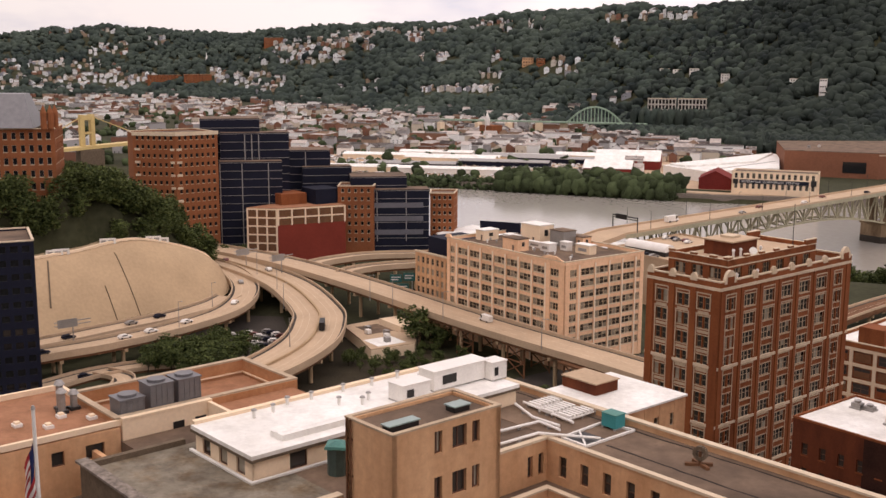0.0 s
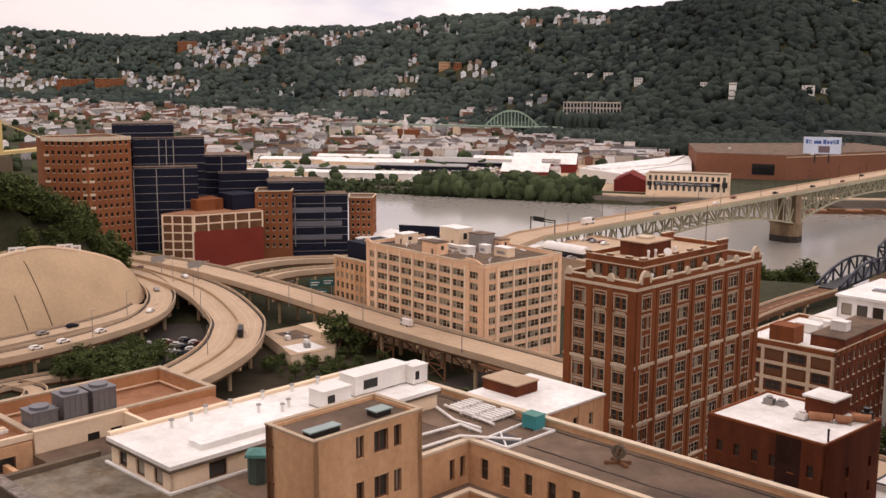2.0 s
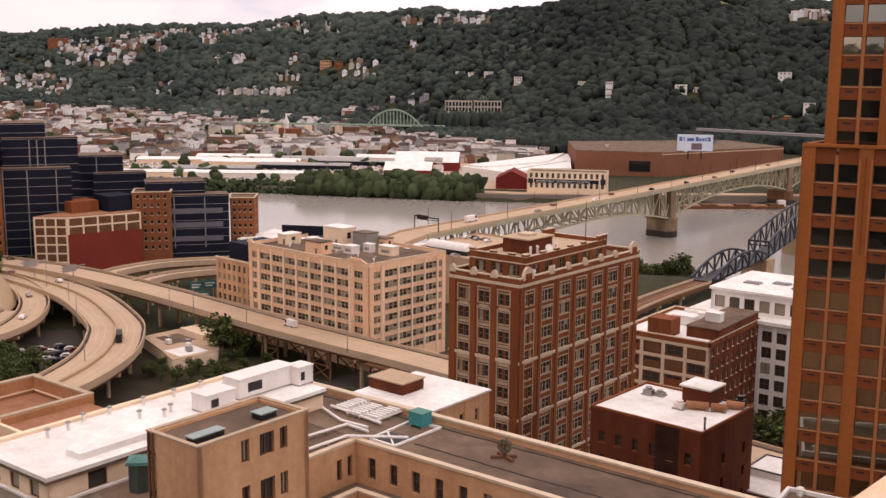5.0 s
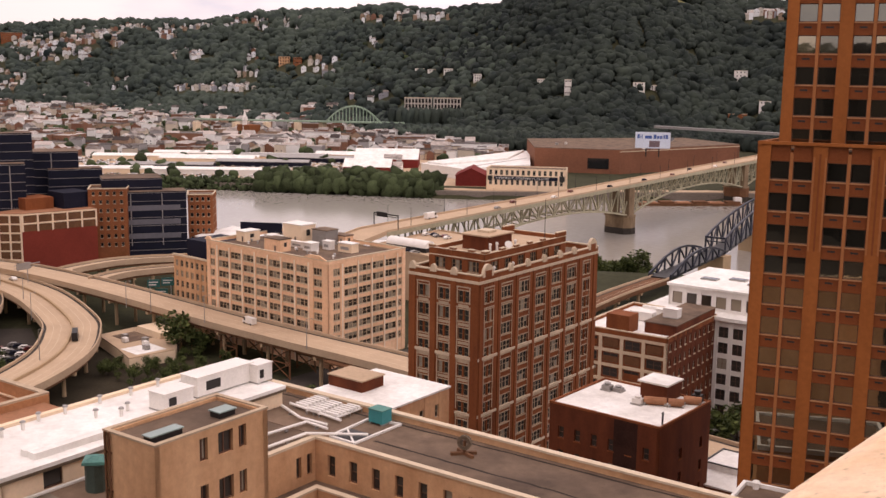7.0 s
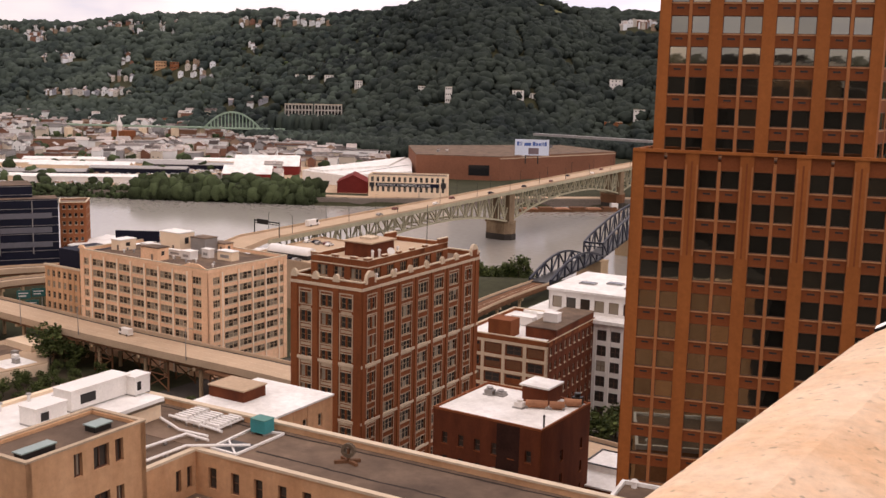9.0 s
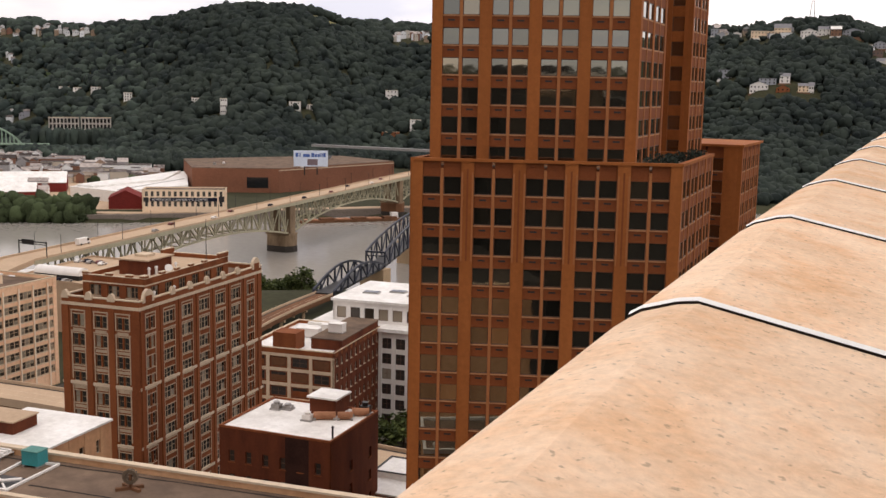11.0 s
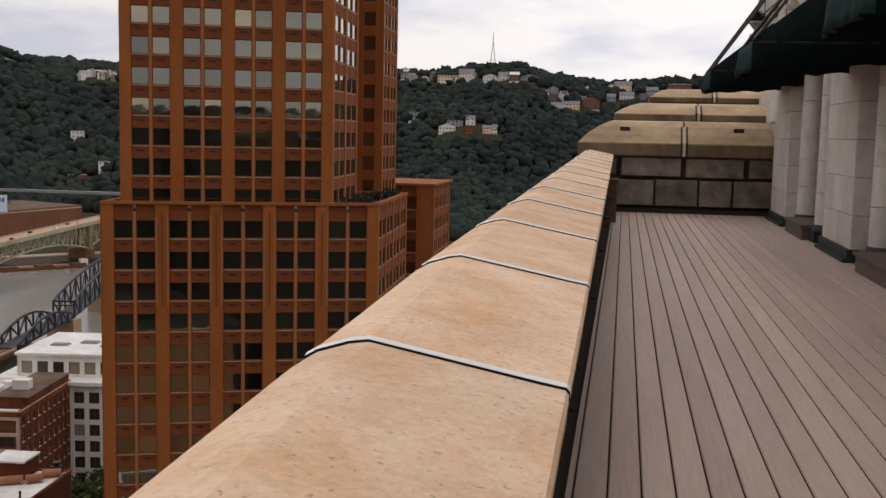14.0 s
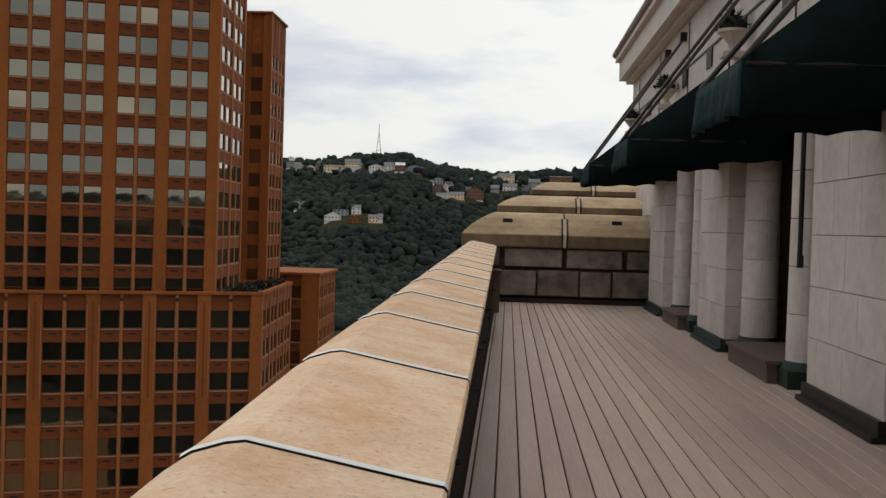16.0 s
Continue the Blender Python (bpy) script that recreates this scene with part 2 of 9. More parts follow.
PANE_T = pane_mat("coated_tower_glass", (0.28, 0.27, 0.22), (0.38, 0.33, 0.24), 0.10, 0.97, 0.03)
PANE = pane_mat("window_glass", (0.045, 0.040, 0.036), (0.30, 0.26, 0.20), 0.12, 0.0, 0.1)
PANE_B = pane_mat("window_glass_with_blinds", (0.045, 0.034, 0.025), (0.25, 0.205, 0.15), 0.42, 0.0, 0.15)
FRAME_B = mat("bronze_window_frame", (0.10, 0.040, 0.020), 0.6, vary=0.1, bump=0)
FRAME_W = mat("pale_window_frame", (0.42, 0.36, 0.28), 0.7, vary=0.1, bump=0)
CREAM = mat("cream_painted_wall", (0.78, 0.60, 0.42), 0.8, vary=0.10, scale=2, bump=0.05)
OFFICE = surface("office_tan_brick", (0.49, 0.265, 0.135), (0.65, 0.385, 0.215), 0.9, 0.22, 1.4, 9, 0.12, streak=(1.4, 1.4, 0.25), per=0.02, bump=0.2)
COURT = surface("orange_court_wall", (0.36, 0.165, 0.075), (0.50, 0.245, 0.12), 0.9, 0.4, 3, 10, 0.15, per=0.03, bump=0.1)
TRIM_B = mat("brown_stone_trim", (0.43, 0.325, 0.225), 0.85, vary=0.25, scale=6, bump=0.1)
FLAT_BLACK = mat("flat_black", (0.014, 0.010, 0.008), 0.95, vary=0.5, scale=4, bump=0.1)
SEAL = mat("pale_joint_sealant", (0.92, 0.91, 0.88), 0.6, vary=0.1, scale=5, bump=0)
DARK_METAL = mat("dark_metal", (0.022, 0.020, 0.019), 0.5, 0.4, vary=0.2, bump=0)
SOOT = mat("weathered_dark_stone", (0.13, 0.095, 0.065), 0.95, vary=0.4, scale=9, fine=8, bump=0.3)
# soot plus painted shade for the upright lower faces of the end caps
EDGE = surface("soot_and_shade_edge", (0.13, 0.092, 0.055), (0.31, 0.225, 0.14), 0.9, 1.4, 8, 40, 0.4, streak=(1, 1, 0.4), per=0.06, bump=0.4)
PIER_STONE = surface("stained_pier_stone", (0.13, 0.085, 0.05), (0.30, 0.215, 0.135), 0.9, 0.15, 1.2, 6, 0.4, streak=(1, 1, 0.3), per=0.06, bump=0.3)
CAP = surface("weathered_cap_stone", (0.36, 0.255, 0.155), (0.58, 0.435, 0.28), 0.9, 1.1, 8, 40, 0.4, streak=(1, 1, 1.6), per=0.06, bump=0.4)
GREEN_P = mat("green_painted_base", (0.008, 0.026, 0.020), 0.6, vary=0.4, scale=8, bump=0.1)
BROWN = mat("brown_step_paint", (0.13, 0.088, 0.070), 0.7, vary=0.2, scale=8, bump=0.1)
OPENING = mat("dark_glazed_door", (0.006, 0.006, 0.006), 0.25, vary=0.2, bump=0)
RUST = mat("rusty_brown_steel", (0.15, 0.07, 0.035), 0.9, vary=0.35, scale=2, bump=0.1)
WHITE_M = mat("white_painted_metal", (0.72, 0.68, 0.63), 0.5, vary=0.12, scale=3, bump=0)
TERRA_R = mat("orange_brick_far", (0.235, 0.082, 0.034), 0.9, vary=0.25, scale=0.8, bump=0.1)


# ---- building blocks ----
class Mesh:
    """Collects faces of one mesh."""

    def __init__(self):
        self.v, self.f = [], []

    def box(self, x0, x1, y0, y1, z0, z1, m=None):
        n = len(self.v)
        pts = [(x, y, z) for z in (z0, z1) for x, y in ((x0, y0), (x1, y0), (x1, y1), (x0, y1))]
        self.v += [tuple(m @ Vector(p)) for p in pts] if m else pts
        self.f += [tuple(n + i for i in q) for q in ((3, 2, 1, 0), (4, 5, 6, 7), (0, 1, 5, 4), (1, 2, 6, 5), (2, 3, 7, 6), (3, 0, 4, 7))]
        return self

    def prism(self, pts, z0, z1):
        """A polygon given anticlockwise, raised from z0 to z1."""
        n, k = len(self.v), len(pts)
        self.v += [(x, y, z0) for x, y in pts] + [(x, y, z1) for x, y in pts]
        self.f += [tuple(range(n + k - 1, n - 1, -1)), tuple(range(n + k, n + 2 * k))]
        self.f += [(n + i, n + (i + 1) % k, n + k + (i + 1) % k, n + k + i) for i in range(k)]
        return self

    def beam(self, a, b, w, h=None):
        """A square bar from a to b."""
        a, b = Vector(a), Vector(b)
        m = Matrix.Translation(a) @ (b - a).to_track_quat("Y", "Z").to_matrix().to_4x4()
        h = h or w
        return self.box(-w / 2, w / 2, 0, (b - a).length, -h / 2, h / 2, m)

    def tube(self, a, b, r0, r1=None, k=10):
        a, b = Vector(a), Vector(b)
        r1 = r0 if r1 is None else r1
        q, n = (b - a).to_track_quat("Z", "Y").to_matrix(), len(self.v)
        for c, r in ((a, r0), (b, r1)):
            self.v += [tuple(c + q @ Vector((r * math.cos(2 * math.pi * i / k), r * math.sin(2 * math.pi * i / k), 0))) for i in range(k)]
        self.f += [(n + i, n + (i + 1) % k, n + k + (i + 1) % k, n + k + i) for i in range(k)]
        self.f += [tuple(range(n + k - 1, n - 1, -1)), tuple(range(n + k, n + 2 * k))]
        return self

    def grid(self, rows):
        """A sheet through rows of points."""
        n, w = len(self.v), len(rows[0])
        for r in rows:
            self.v += [tuple(p) for p in r]
        self.f += [(n + i * w + j, n + i * w + j + 1, n + (i + 1) * w + j + 1, n + (i + 1) * w + j) for i in range(len(rows) - 1) for j in range(w - 1)]
        return self

    def data(self, name, *mats, smooth=False):
        me = bpy.data.meshes.new(name)
        me.from_pydata(self.v, [], self.f)
        for m in mats:
            me.materials.append(m)
        if smooth:
            me.polygons.foreach_set("use_smooth", [True] * len(me.polygons))
        me.update()
        return me


def part(name, mesh, material, parent, label="", smooth=False):
    ob = new(name, mesh.data(name, material, smooth=smooth) if isinstance(mesh, Mesh) else mesh)
    ob.parent = parent
    return tagged(ob, label)


def thing(name, label, category, at=(0, 0, 0), turn=0, group="", kind=""):
    ob = new(name)
    ob.matrix_world = pose(*at, 0, 0, turn)
    return tagged(ob, label, category, group, kind)


def solid(name, mesh, material, label, category, group="", kind="", smooth=False):
    return tagged(new(name, mesh.data(name, material, smooth=smooth)), label, category, group, kind)


# ---- ground, hills, river ----
FOOT = [(-180, 1500), (-30, 1300), (-5, 1150), (6, 1110), (9, 1040), (20, 1250), (28, 1500), (35, 1350), (40, 1420), (45, 1560), (52, 1840), (58, 2030), (64, 2600), (73, 3300), (78, 3200), (95, 3200), (180, 1500)]
TOPR = [(-180, 3000), (-30, 1900), (-5, 1700), (0, 1700), (5, 1650), (12, 1750), (20, 1900), (28, 1950), (34, 1850), (38, 1950), (44, 2250), (50, 2600), (58, 3000), (66, 3800), (78, 4300), (95, 4300), (180, 3000)]
TOPE = [(-180, 1.0), (-30, 2.0), (-5, 2.75), (-3.6, 2.7), (-1.3, 2.5), (0.4, 2.45), (2.2, 2.7), (4.3, 3.1), (5.2, 3.5), (7.3, 3.5), (8.5, 3.25), (9.7, 3.0), (11.5, 2.88), (20, 2.8), (26, 2.75), (28.4, 3.0), (30.5, 3.15), (31.8, 3.6), (36.0, 3.65), (38.2, 3.2), (39.7, 2.9), (41.2, 2.65), (43.5, 2.45), (46.4, 2.5), (49.8, 2.25), (52.7, 2.05), (55.9, 1.7), (60, 1.6), (62.6, 1.5), (66.5, 1.15), (69.6, 1.25), (73, 1.5), (75.7, 1.3), (78.4, 0.9), (95, 1.0), (180, 1.0)]
FAR_BANK = [(-2600, -900), (-1500, -60), (-975, 330), (-760, 520), (-570, 635), (-440, 770), (-300, 900), (0, 1080), (700, 1300), (2600, 1500)]
NEAR_BANK = [(-2600, -1300), (-1300, -260), (-800, 110), (-560, 330), (-400, 405), (-290, 455), (-100, 600), (300, 850), (900, 1050), (2600, 1250)]

BLUFF = [(66.5, 0), (68, 5), (69.2, 16), (70.5, 29), (72, 37), (73.4, 44), (75, 48), (77, 46), (80, 40), (86, 38), (95, 0)]
BROW = [(60, 460), (68.6, 458), (70.3, 448), (72.5, 435), (77, 417), (84, 402), (100, 400)]


def table(rows, a):
    return float(np.interp(a, [r[0] for r in rows], [r[1] for r in rows]))


def inside(x, y):
    """Whether a place lies between the banks."""
    ya = np.interp(x, [p[0] for p in NEAR_BANK], [p[1] for p in NEAR_BANK])
    yb = np.interp(x, [p[0] for p in FAR_BANK], [p[1] for p in FAR_BANK])
    return float(min(y - ya, yb - y))


def ground_z(x, y):
    r, a = math.hypot(x, y), math.degrees(math.atan2(-x, y))
    foot, top = table(FOOT, a), table(TOPR, a)
    z = 0.0
    if r > foot:
        s = min(1.0, (r - foot) / (top - foot))
        zt = 100 + top * math.tan(radians(table(TOPE, a)))
        z = zt * (0.35 * s + 0.65 * s * s * (3 - 2 * s))
        z += min(1, s * 4) * (1 - 0.5 * s) * 16 * noise.noise((x / 160, y / 160, 3.1))
        if r > top:
            z -= (r - top) * 0.03
    d = inside(x, y)
    if r < 1400 or d > -60:
        z += -14 * max(0.0, min(1.0, (d + 14) / 24))
    if d < -10 and y > 0 and y > np.interp(x, [p[0] for p in FAR_BANK], [p[1] for p in FAR_BANK]) and r < foot + 200:
        z -= 2.5 * max(0.0, 1 - max(0.0, r - foot) / 200)
    if 380 < r < 560 and 60 < a < 100:
        k = min(1.0, max(0.0, (r - table(BROW, a)) / 13)) * min(1.0, max(0.0, (560 - r) / 50))
        z += table(BLUFF, a) * k * k * (3 - 2 * k)
    return z


def build_ground():
    m = Mesh()
    azs = list(np.arange(-40, 100.1, 0.7)) + list(np.arange(108, 313, 8))
    azs.append(320.0)
    radii = [0.001, 30.0] + [40 * 1.023 ** i for i in range(212)]
    rows = []
    for r in radii:
        row = []
        for a in azs:
            x, y = -r * math.sin(radians(a)), r * math.cos(radians(a))
            row.append((x, y, ground_z(x, y)))
        rows.append(row)
    m.grid(rows)
    ob = solid("ground", m, EARTH, "grassy and earthen city ground rising into wooded hills", "ground", kind="structure", smooth=True)
    ob.data.flip_normals()
    w = Mesh()
    w.grid([[(x, y - 30, -8) for x, y in NEAR_BANK], [(x, y + 30, -8) for x, y in FAR_BANK]])
    solid("water", w, WATER, "calm grey-brown river between wooded banks", "river", kind="structure")


build_ground()


# ---- facades ----
WINDOWS = {}


def window_meshes(w, h, style, frame_mat, pane_material):
    key = (round(w, 2), round(h, 2), style, frame_mat.name, pane_material.name)
    if key not in WINDOWS:
        f, b = Mesh(), 0.09
        f.box(0, b, 0, 0.12, 0, h).box(w - b, w, 0, 0.12, 0, h).box(b, w - b, 0, 0.12, h - b, h).box(b, w - b, -0.06, 0.12, 0, b)
        if style in ("hung", "grid"):
            f.box(b, w - b, 0.02, 0.11, h / 2 - 0.04, h / 2 + 0.04)
        if style in ("pair", "grid"):
            f.box(w / 2 - 0.06, w / 2 + 0.06, 0.0, 0.12, b, h - b if style == "pair" else h / 2 - 0.04)
        if style == "triple":
            f.box(b, w - b, 0.02, 0.11, h * 0.55 - 0.04, h * 0.55 + 0.04)
            for u in (w / 3, 2 * w / 3):
                f.box(u - 0.09, u + 0.09, 0.0, 0.115, b, h * 0.55 - 0.04).box(u - 0.09, u + 0.09, 0.0, 0.115, h * 0.55 + 0.04, h - b)
        if style == "grid":
            f.box(w / 2 - 0.06, w / 2 + 0.06, 0.0, 0.12, h / 2 + 0.04, h - b)
        p = Mesh()
        if style == "triple":
            for k in range(3):
                p.box(0.02 + k * w / 3, (k + 1) * w / 3 - 0.02, 0.07, 0.10, 0.02, h * 0.55 - 0.01).box(0.02 + k * w / 3, (k + 1) * w / 3 - 0.02, 0.07, 0.10, h * 0.55 + 0.01, h - 0.02)
        else:
            p.box(0.02, w - 0.02, 0.07, 0.10, 0.02, h - 0.02)
        WINDOWS[key] = (f.data("window", frame_mat), p.data("pane", pane_material))
    return WINDOWS[key]


def face(p0, p1, z=0):
    """The frame of a wall from p0 to p1: x along it, y inwards, z up."""
    return pose(p0[0], p0[1], z, 0, 0, math.degrees(math.atan2(p1[1] - p0[1], p1[0] - p0[0])))


def facade(ob, wall, p0, p1, z0, z1, cols, rows, frame_mat, pane_material, style="hung", thick=0.5, recess=0.28, spandrel=0.06, sills=None, split=True):
    """A wall with real openings. cols: (start, end) along it; rows: (sill, head). wall and sills are meshes that collect the masonry."""
    m = face(p0, p1)
    length = math.hypot(p1[0] - p0[0], p1[1] - p0[1])
    rows = sorted(rows)
    edge = 0.0
    for a, b in cols + [(length, length)]:
        if a - edge > 0.01:
            wall.box(edge, a, 0, thick, z0, z1, m)
        edge = b
    for a, b in cols:
        low = z0
        for za, zb in rows + [(z1, z1)]:
            if za - low > 0.01:
                wall.box(a, b, spandrel, thick, low, za, m)
            low = zb
        for za, zb in rows:
            kind = ("triple" if b - a > 2.4 else "hung") if style == "mixed" else style
            f, p = window_meshes(b - a, zb - za, kind, frame_mat, pane_material)
            w = part("window", f, None, ob)
            w.matrix_basis = m @ pose(a, recess, za)
            if split:
                part("pane", p, None, w)
            if sills is not None:
                sills.box(a - 0.1, b + 0.1, -0.08, 0.12, za - (0.18 if split else 0.3), za, m)


def flat_facade(*args, **options):
    """A wall whose spandrels lie flush with its piers."""
    facade(*args, spandrel=0.0, **options)


def even(length, count, width, edge=None):
    """count openings of one width, evenly spread over a wall."""
    edge = (length - count * width) / (count + 1) if edge is None else edge
    gap = (length - 2 * edge - count * width) / max(1, count - 1)
    return [(edge + i * (width + gap), edge + i * (width + gap) + width) for i in range(count)]


def length_of(a, b):
    return math.hypot(b[0] - a[0], b[1] - a[1])


# ---- the terrace ----
DZ = 98.46


def build_terrace():
    slab = Mesh().box(-0.4, 8.0, -8, 22.5, 97.9, 98.36)
    base = solid("deck_slab", slab, FLAT_BLACK, "dark structural slab under the terrace boards", "floor", kind="structure")
    floor = thing("floor", "grey-brown composite deck boards with dark gaps", "floor", (0, 0, 98.36), kind="structure")
    board = Mesh()
    prof = [(0.0, 0.0), (0.0, 0.092), (0.006, 0.1), (0.134, 0.1), (0.140, 0.092), (0.140, 0.0)]
    n = len(prof)
    board.v = [(x, y, z) for y in (-8.0, 22.45) for x, z in prof]
    board.f = [(i, (i + 1) % n, n + (i + 1) % n, n + i) for i in range(n)] + [tuple(range(n - 1, -1, -1)), tuple(range(n, 2 * n))]
    data = board.data("board", DECK, FLAT_BLACK)
    # side faces are black: shade of the board gaps put into the colour
    for k in (0, 4):
        data.polygons[k].material_index = 1
    for i in range(25):
        part("board", data, None, floor).location = (-0.323 + 0.147 * i, 0, 0)

    # parapet: a wall under sloping cap stones, each a piece of its own
    par = thing("parapet", "waist-high stone parapet with peach-coloured weathered cap stones", "parapet", (0, 0, DZ), kind="structure")
    core = Mesh().box(-0.62, -0.225, -8, 22.2, -4.0, 0.945)
    core.v = [(x - 0.006 * (y - 2) if z > 0 else x, y, z + 0.009 * (y - 2) if z > 0 else z) for x, y, z in core.v]
    part("wall", core, SOOT, par)
    RISE, DRIFT = 0.009, 0.006
    prof = [(-0.67, 0.86), (-0.708, 0.92), (-0.702, 1.040), (-0.676, 1.056), (-0.605, 1.078), (-0.562, 1.084), (-0.165, 1.008), (-0.113, 0.999), (-0.106, 0.990), (-0.108, 0.955), (-0.22, 0.945)]
    n, steps, length = len(prof), 14, 1.481

    def cap_stone(near, far, belly=0.0):
        stone = Mesh()
        for j in range(steps + 1):
            y = length * j / steps
            rim_end = j in (0, steps)
            for k, (x, z) in enumerate(prof):
                wob = 0 if rim_end else 0.006 * noise.noise((x * 6, y * 3.1, 5.0)) + 0.004 * noise.noise((x * 17, y * 13, 1.0))
                inset = near + (far - near) * y / length - belly * math.sin(math.pi * y / length) if k < 6 else 0.0
                drop = 0.004 if rim_end else 0.0
                stone.v.append((x - DRIFT * y + inset + (wob if k < 4 else 0) + drop * (0.5 if x < -0.4 else -0.5), y, z + wob - drop - 0.18 * inset + RISE * y))
        for j in range(steps):
            for k in range(n):
                a, b = j * n + k, j * n + (k + 1) % n
                stone.f.append((a, b, b + n, a + n))
        stone.f += [tuple(range(n - 1, -1, -1)), tuple(range(steps * n, steps * n + n))]
        return stone.data("cap_stone", STONE)

    data, second, nearest = cap_stone(0.0, 0.0), cap_stone(0.025, 0.006), cap_stone(0.055, 0.025)

    def joint_pair(inset):
        """The pale sealing strip over a joint and the dark gap beside it."""
        line = [(x + inset, z - 0.18 * inset) if k < 6 else (x, z) for k, (x, z) in enumerate(prof)]
        joint, gap = Mesh(), Mesh()
        for k in range(2, 8):
            (xa, za), (xb, zb) = line[k], line[k + 1]
            q = len(joint.v)
            joint.v += [(x, y, z + dz) for x, z in ((xa, za), (xb, zb)) for y, dz in ((-0.012, -0.006), (-0.011, 0.0015), (-0.002, 0.006), (0.006, 0.0065), (0.012, 0.003), (0.013, -0.006))]
            joint.f += [tuple(q + c for c in (i + 6, i + 7, i + 1, i)) for i in range(5)] + [tuple(q + i for i in range(6)), tuple(q + 11 - i for i in range(6))]
            q = len(gap.v)
            gap.v += [(x, y, z + dz) for dz in (0.0015, -0.02) for x, y, z in ((xa, -0.0134, za), (xb, -0.0134, zb), (xb, -0.012, zb), (xa, -0.012, za))]
            gap.f += [tuple(q + c for c in f) for f in ((0, 1, 2, 3), (7, 6, 5, 4), (0, 4, 5, 1), (2, 6, 7, 3))]
        return joint.data("joint", SEAL), gap.data("joint_gap", FLAT_BLACK)

    joints = {0.0: joint_pair(0.0), 0.006: joint_pair(0.006), 0.025: joint_pair(0.025)}
    y = 2.235 - 1.5 * 7
    while y < 22:
        if y + 1.5 < 22.6:
            part("cap_stone", nearest if 0.5 < y < 1.0 else second if 2 < y < 2.5 else data, None, par).location = (-DRIFT * (y - 2), y + 0.0075, RISE * (y - 2))
        strip, dark = joints[0.025 if 2 < y < 2.5 else 0.006 if 3.5 < y < 4 else 0.0]
        part("joint", strip, None, par, "pale sealant joint").location = (-DRIFT * (y - 2), y, RISE * (y - 2))
        part("joint_gap", dark, None, par, "dark open gap").location = (-DRIFT * (y - 2), y, RISE * (y - 2))
        y += 1.5
    clip = Mesh().box(-0.012, 0.0, -0.012, 0.012, -0.03, 0.03).tube((0, 0, 0), (0.035, 0, 0), 0.012, k=8)
    cdata = clip.data("bolt", DARK_METAL)
    for i in range(12):
        part("bolt", cdata, None, par, "small dark bolt").location = (-0.155 if i % 2 else -0.207, 1.2 + 1.5 * i + (0.5 if i % 2 else 0), 0.84 if i % 2 else 0.45)
    # flat black sheet over the wall's inner face, below the caps
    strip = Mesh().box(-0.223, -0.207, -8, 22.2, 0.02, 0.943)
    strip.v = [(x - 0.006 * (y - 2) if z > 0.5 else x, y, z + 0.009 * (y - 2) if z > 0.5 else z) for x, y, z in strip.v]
    part("flashing", strip, FLAT_BLACK, par, "flat black sheet on the parapet's inner side")
    box = thing("junction_box", "dark weathered box fixed to the parapet's inner face", "box", (-0.19, 15.4, DZ + 0.34))
    part("body", Mesh().box(-0.09, 0.09, -0.25, 0.25, 0, 0.55).box(-0.10, 0.11, -0.27, 0.27, 0.55, 0.60), SOOT, box)

    # the stepped end of the parapet
    end = thing("parapet_end", "stepped end of the parapet in sooty stone blocks with rounded caps", "parapet", (0, 22.5, DZ), kind="structure")
    for x0, x1, za, zb in ((-0.17, 0.60, 0.15, 0.66), (0.64, 1.48, 0.15, 0.68), (1.52, 2.15, 0.15, 0.67), (2.19, 2.95, 0.15, 0.68), (-0.9, -0.17, 0.76, 1.12), (-0.06, 1.13, 0.75, 1.12), (1.23, 2.37, 0.74, 1.12), (2.48, 2.95, 0.75, 1.12)):
        blk = Mesh()
        blk.v = [(x, y, z) for y, g in ((-0.10, 0.012), (-0.085, 0.0), (0.35, 0.0)) for x, z in ((x0 + g, za + g), (x1 - g, za + g), (x1 - g, zb - g), (x0 + g, zb - g))]
        blk.f = [(0, 1, 2, 3)] + [(4 * r + i, 4 * r + 4 + i, 4 * r + 4 + (i + 1) % 4, 4 * r + (i + 1) % 4) for r in (0, 1) for i in range(4)]
        part("stone_block", blk, BLOCK, end)
    part("core", Mesh().box(-0.85, 2.95, 0, 0.4, -3, 1.1), SOOT, end)
    part("skirting", Mesh().box(-0.16, 2.95, -0.14, 0.0, 0.0, 0.09), DARK_METAL, end)
    for x0, x1, y, za, zb, hip in ((-0.97, 2.95, 0.0, 1.15, 1.88, 0.70), (-0.28, 3.12, 2.6, 1.91, 2.33, 0.62), (0.56, 3.40, 5.6, 2.42, 2.79, 0.5)):
        mid = (x0 + x1) / 2 + 0.18
        for a, b, left, right in ((x0, mid - 0.02, hip, 0), (mid + 0.02, x1, 0, 0.06)):
            cap, h = Mesh(), zb - za
            ring = [(0.0, 0.02, 0.0), (0.04, 0.0, 0.0), (0.34, -0.02, 0.0), (0.37, 0.0, 0.02), (0.60, 0.12, 0.25), (0.82, 0.30, 0.58), (0.95, 0.52, 0.85), (1.0, 0.75, 1.0)]
            rows = [[(a + left * s, y - 0.18 + d, za + h * t), (b - right * s, y - 0.18 + d, za + h * t), (b - right * s, y + 1.75 - d, za + h * t), (a + left * s, y + 1.75 - d, za + h * t)] for t, d, s in ring]
            for r in rows:
                cap.v += r
            for k in range(len(ring) - 1):
                for c in range(4):
                    cap.f.append((k * 4 + c, k * 4 + (c + 1) % 4, k * 4 + 4 + (c + 1) % 4, k * 4 + 4 + c))
            cap.f += [(3, 2, 1, 0), tuple(len(cap.v) - 4 + c for c in range(4))]
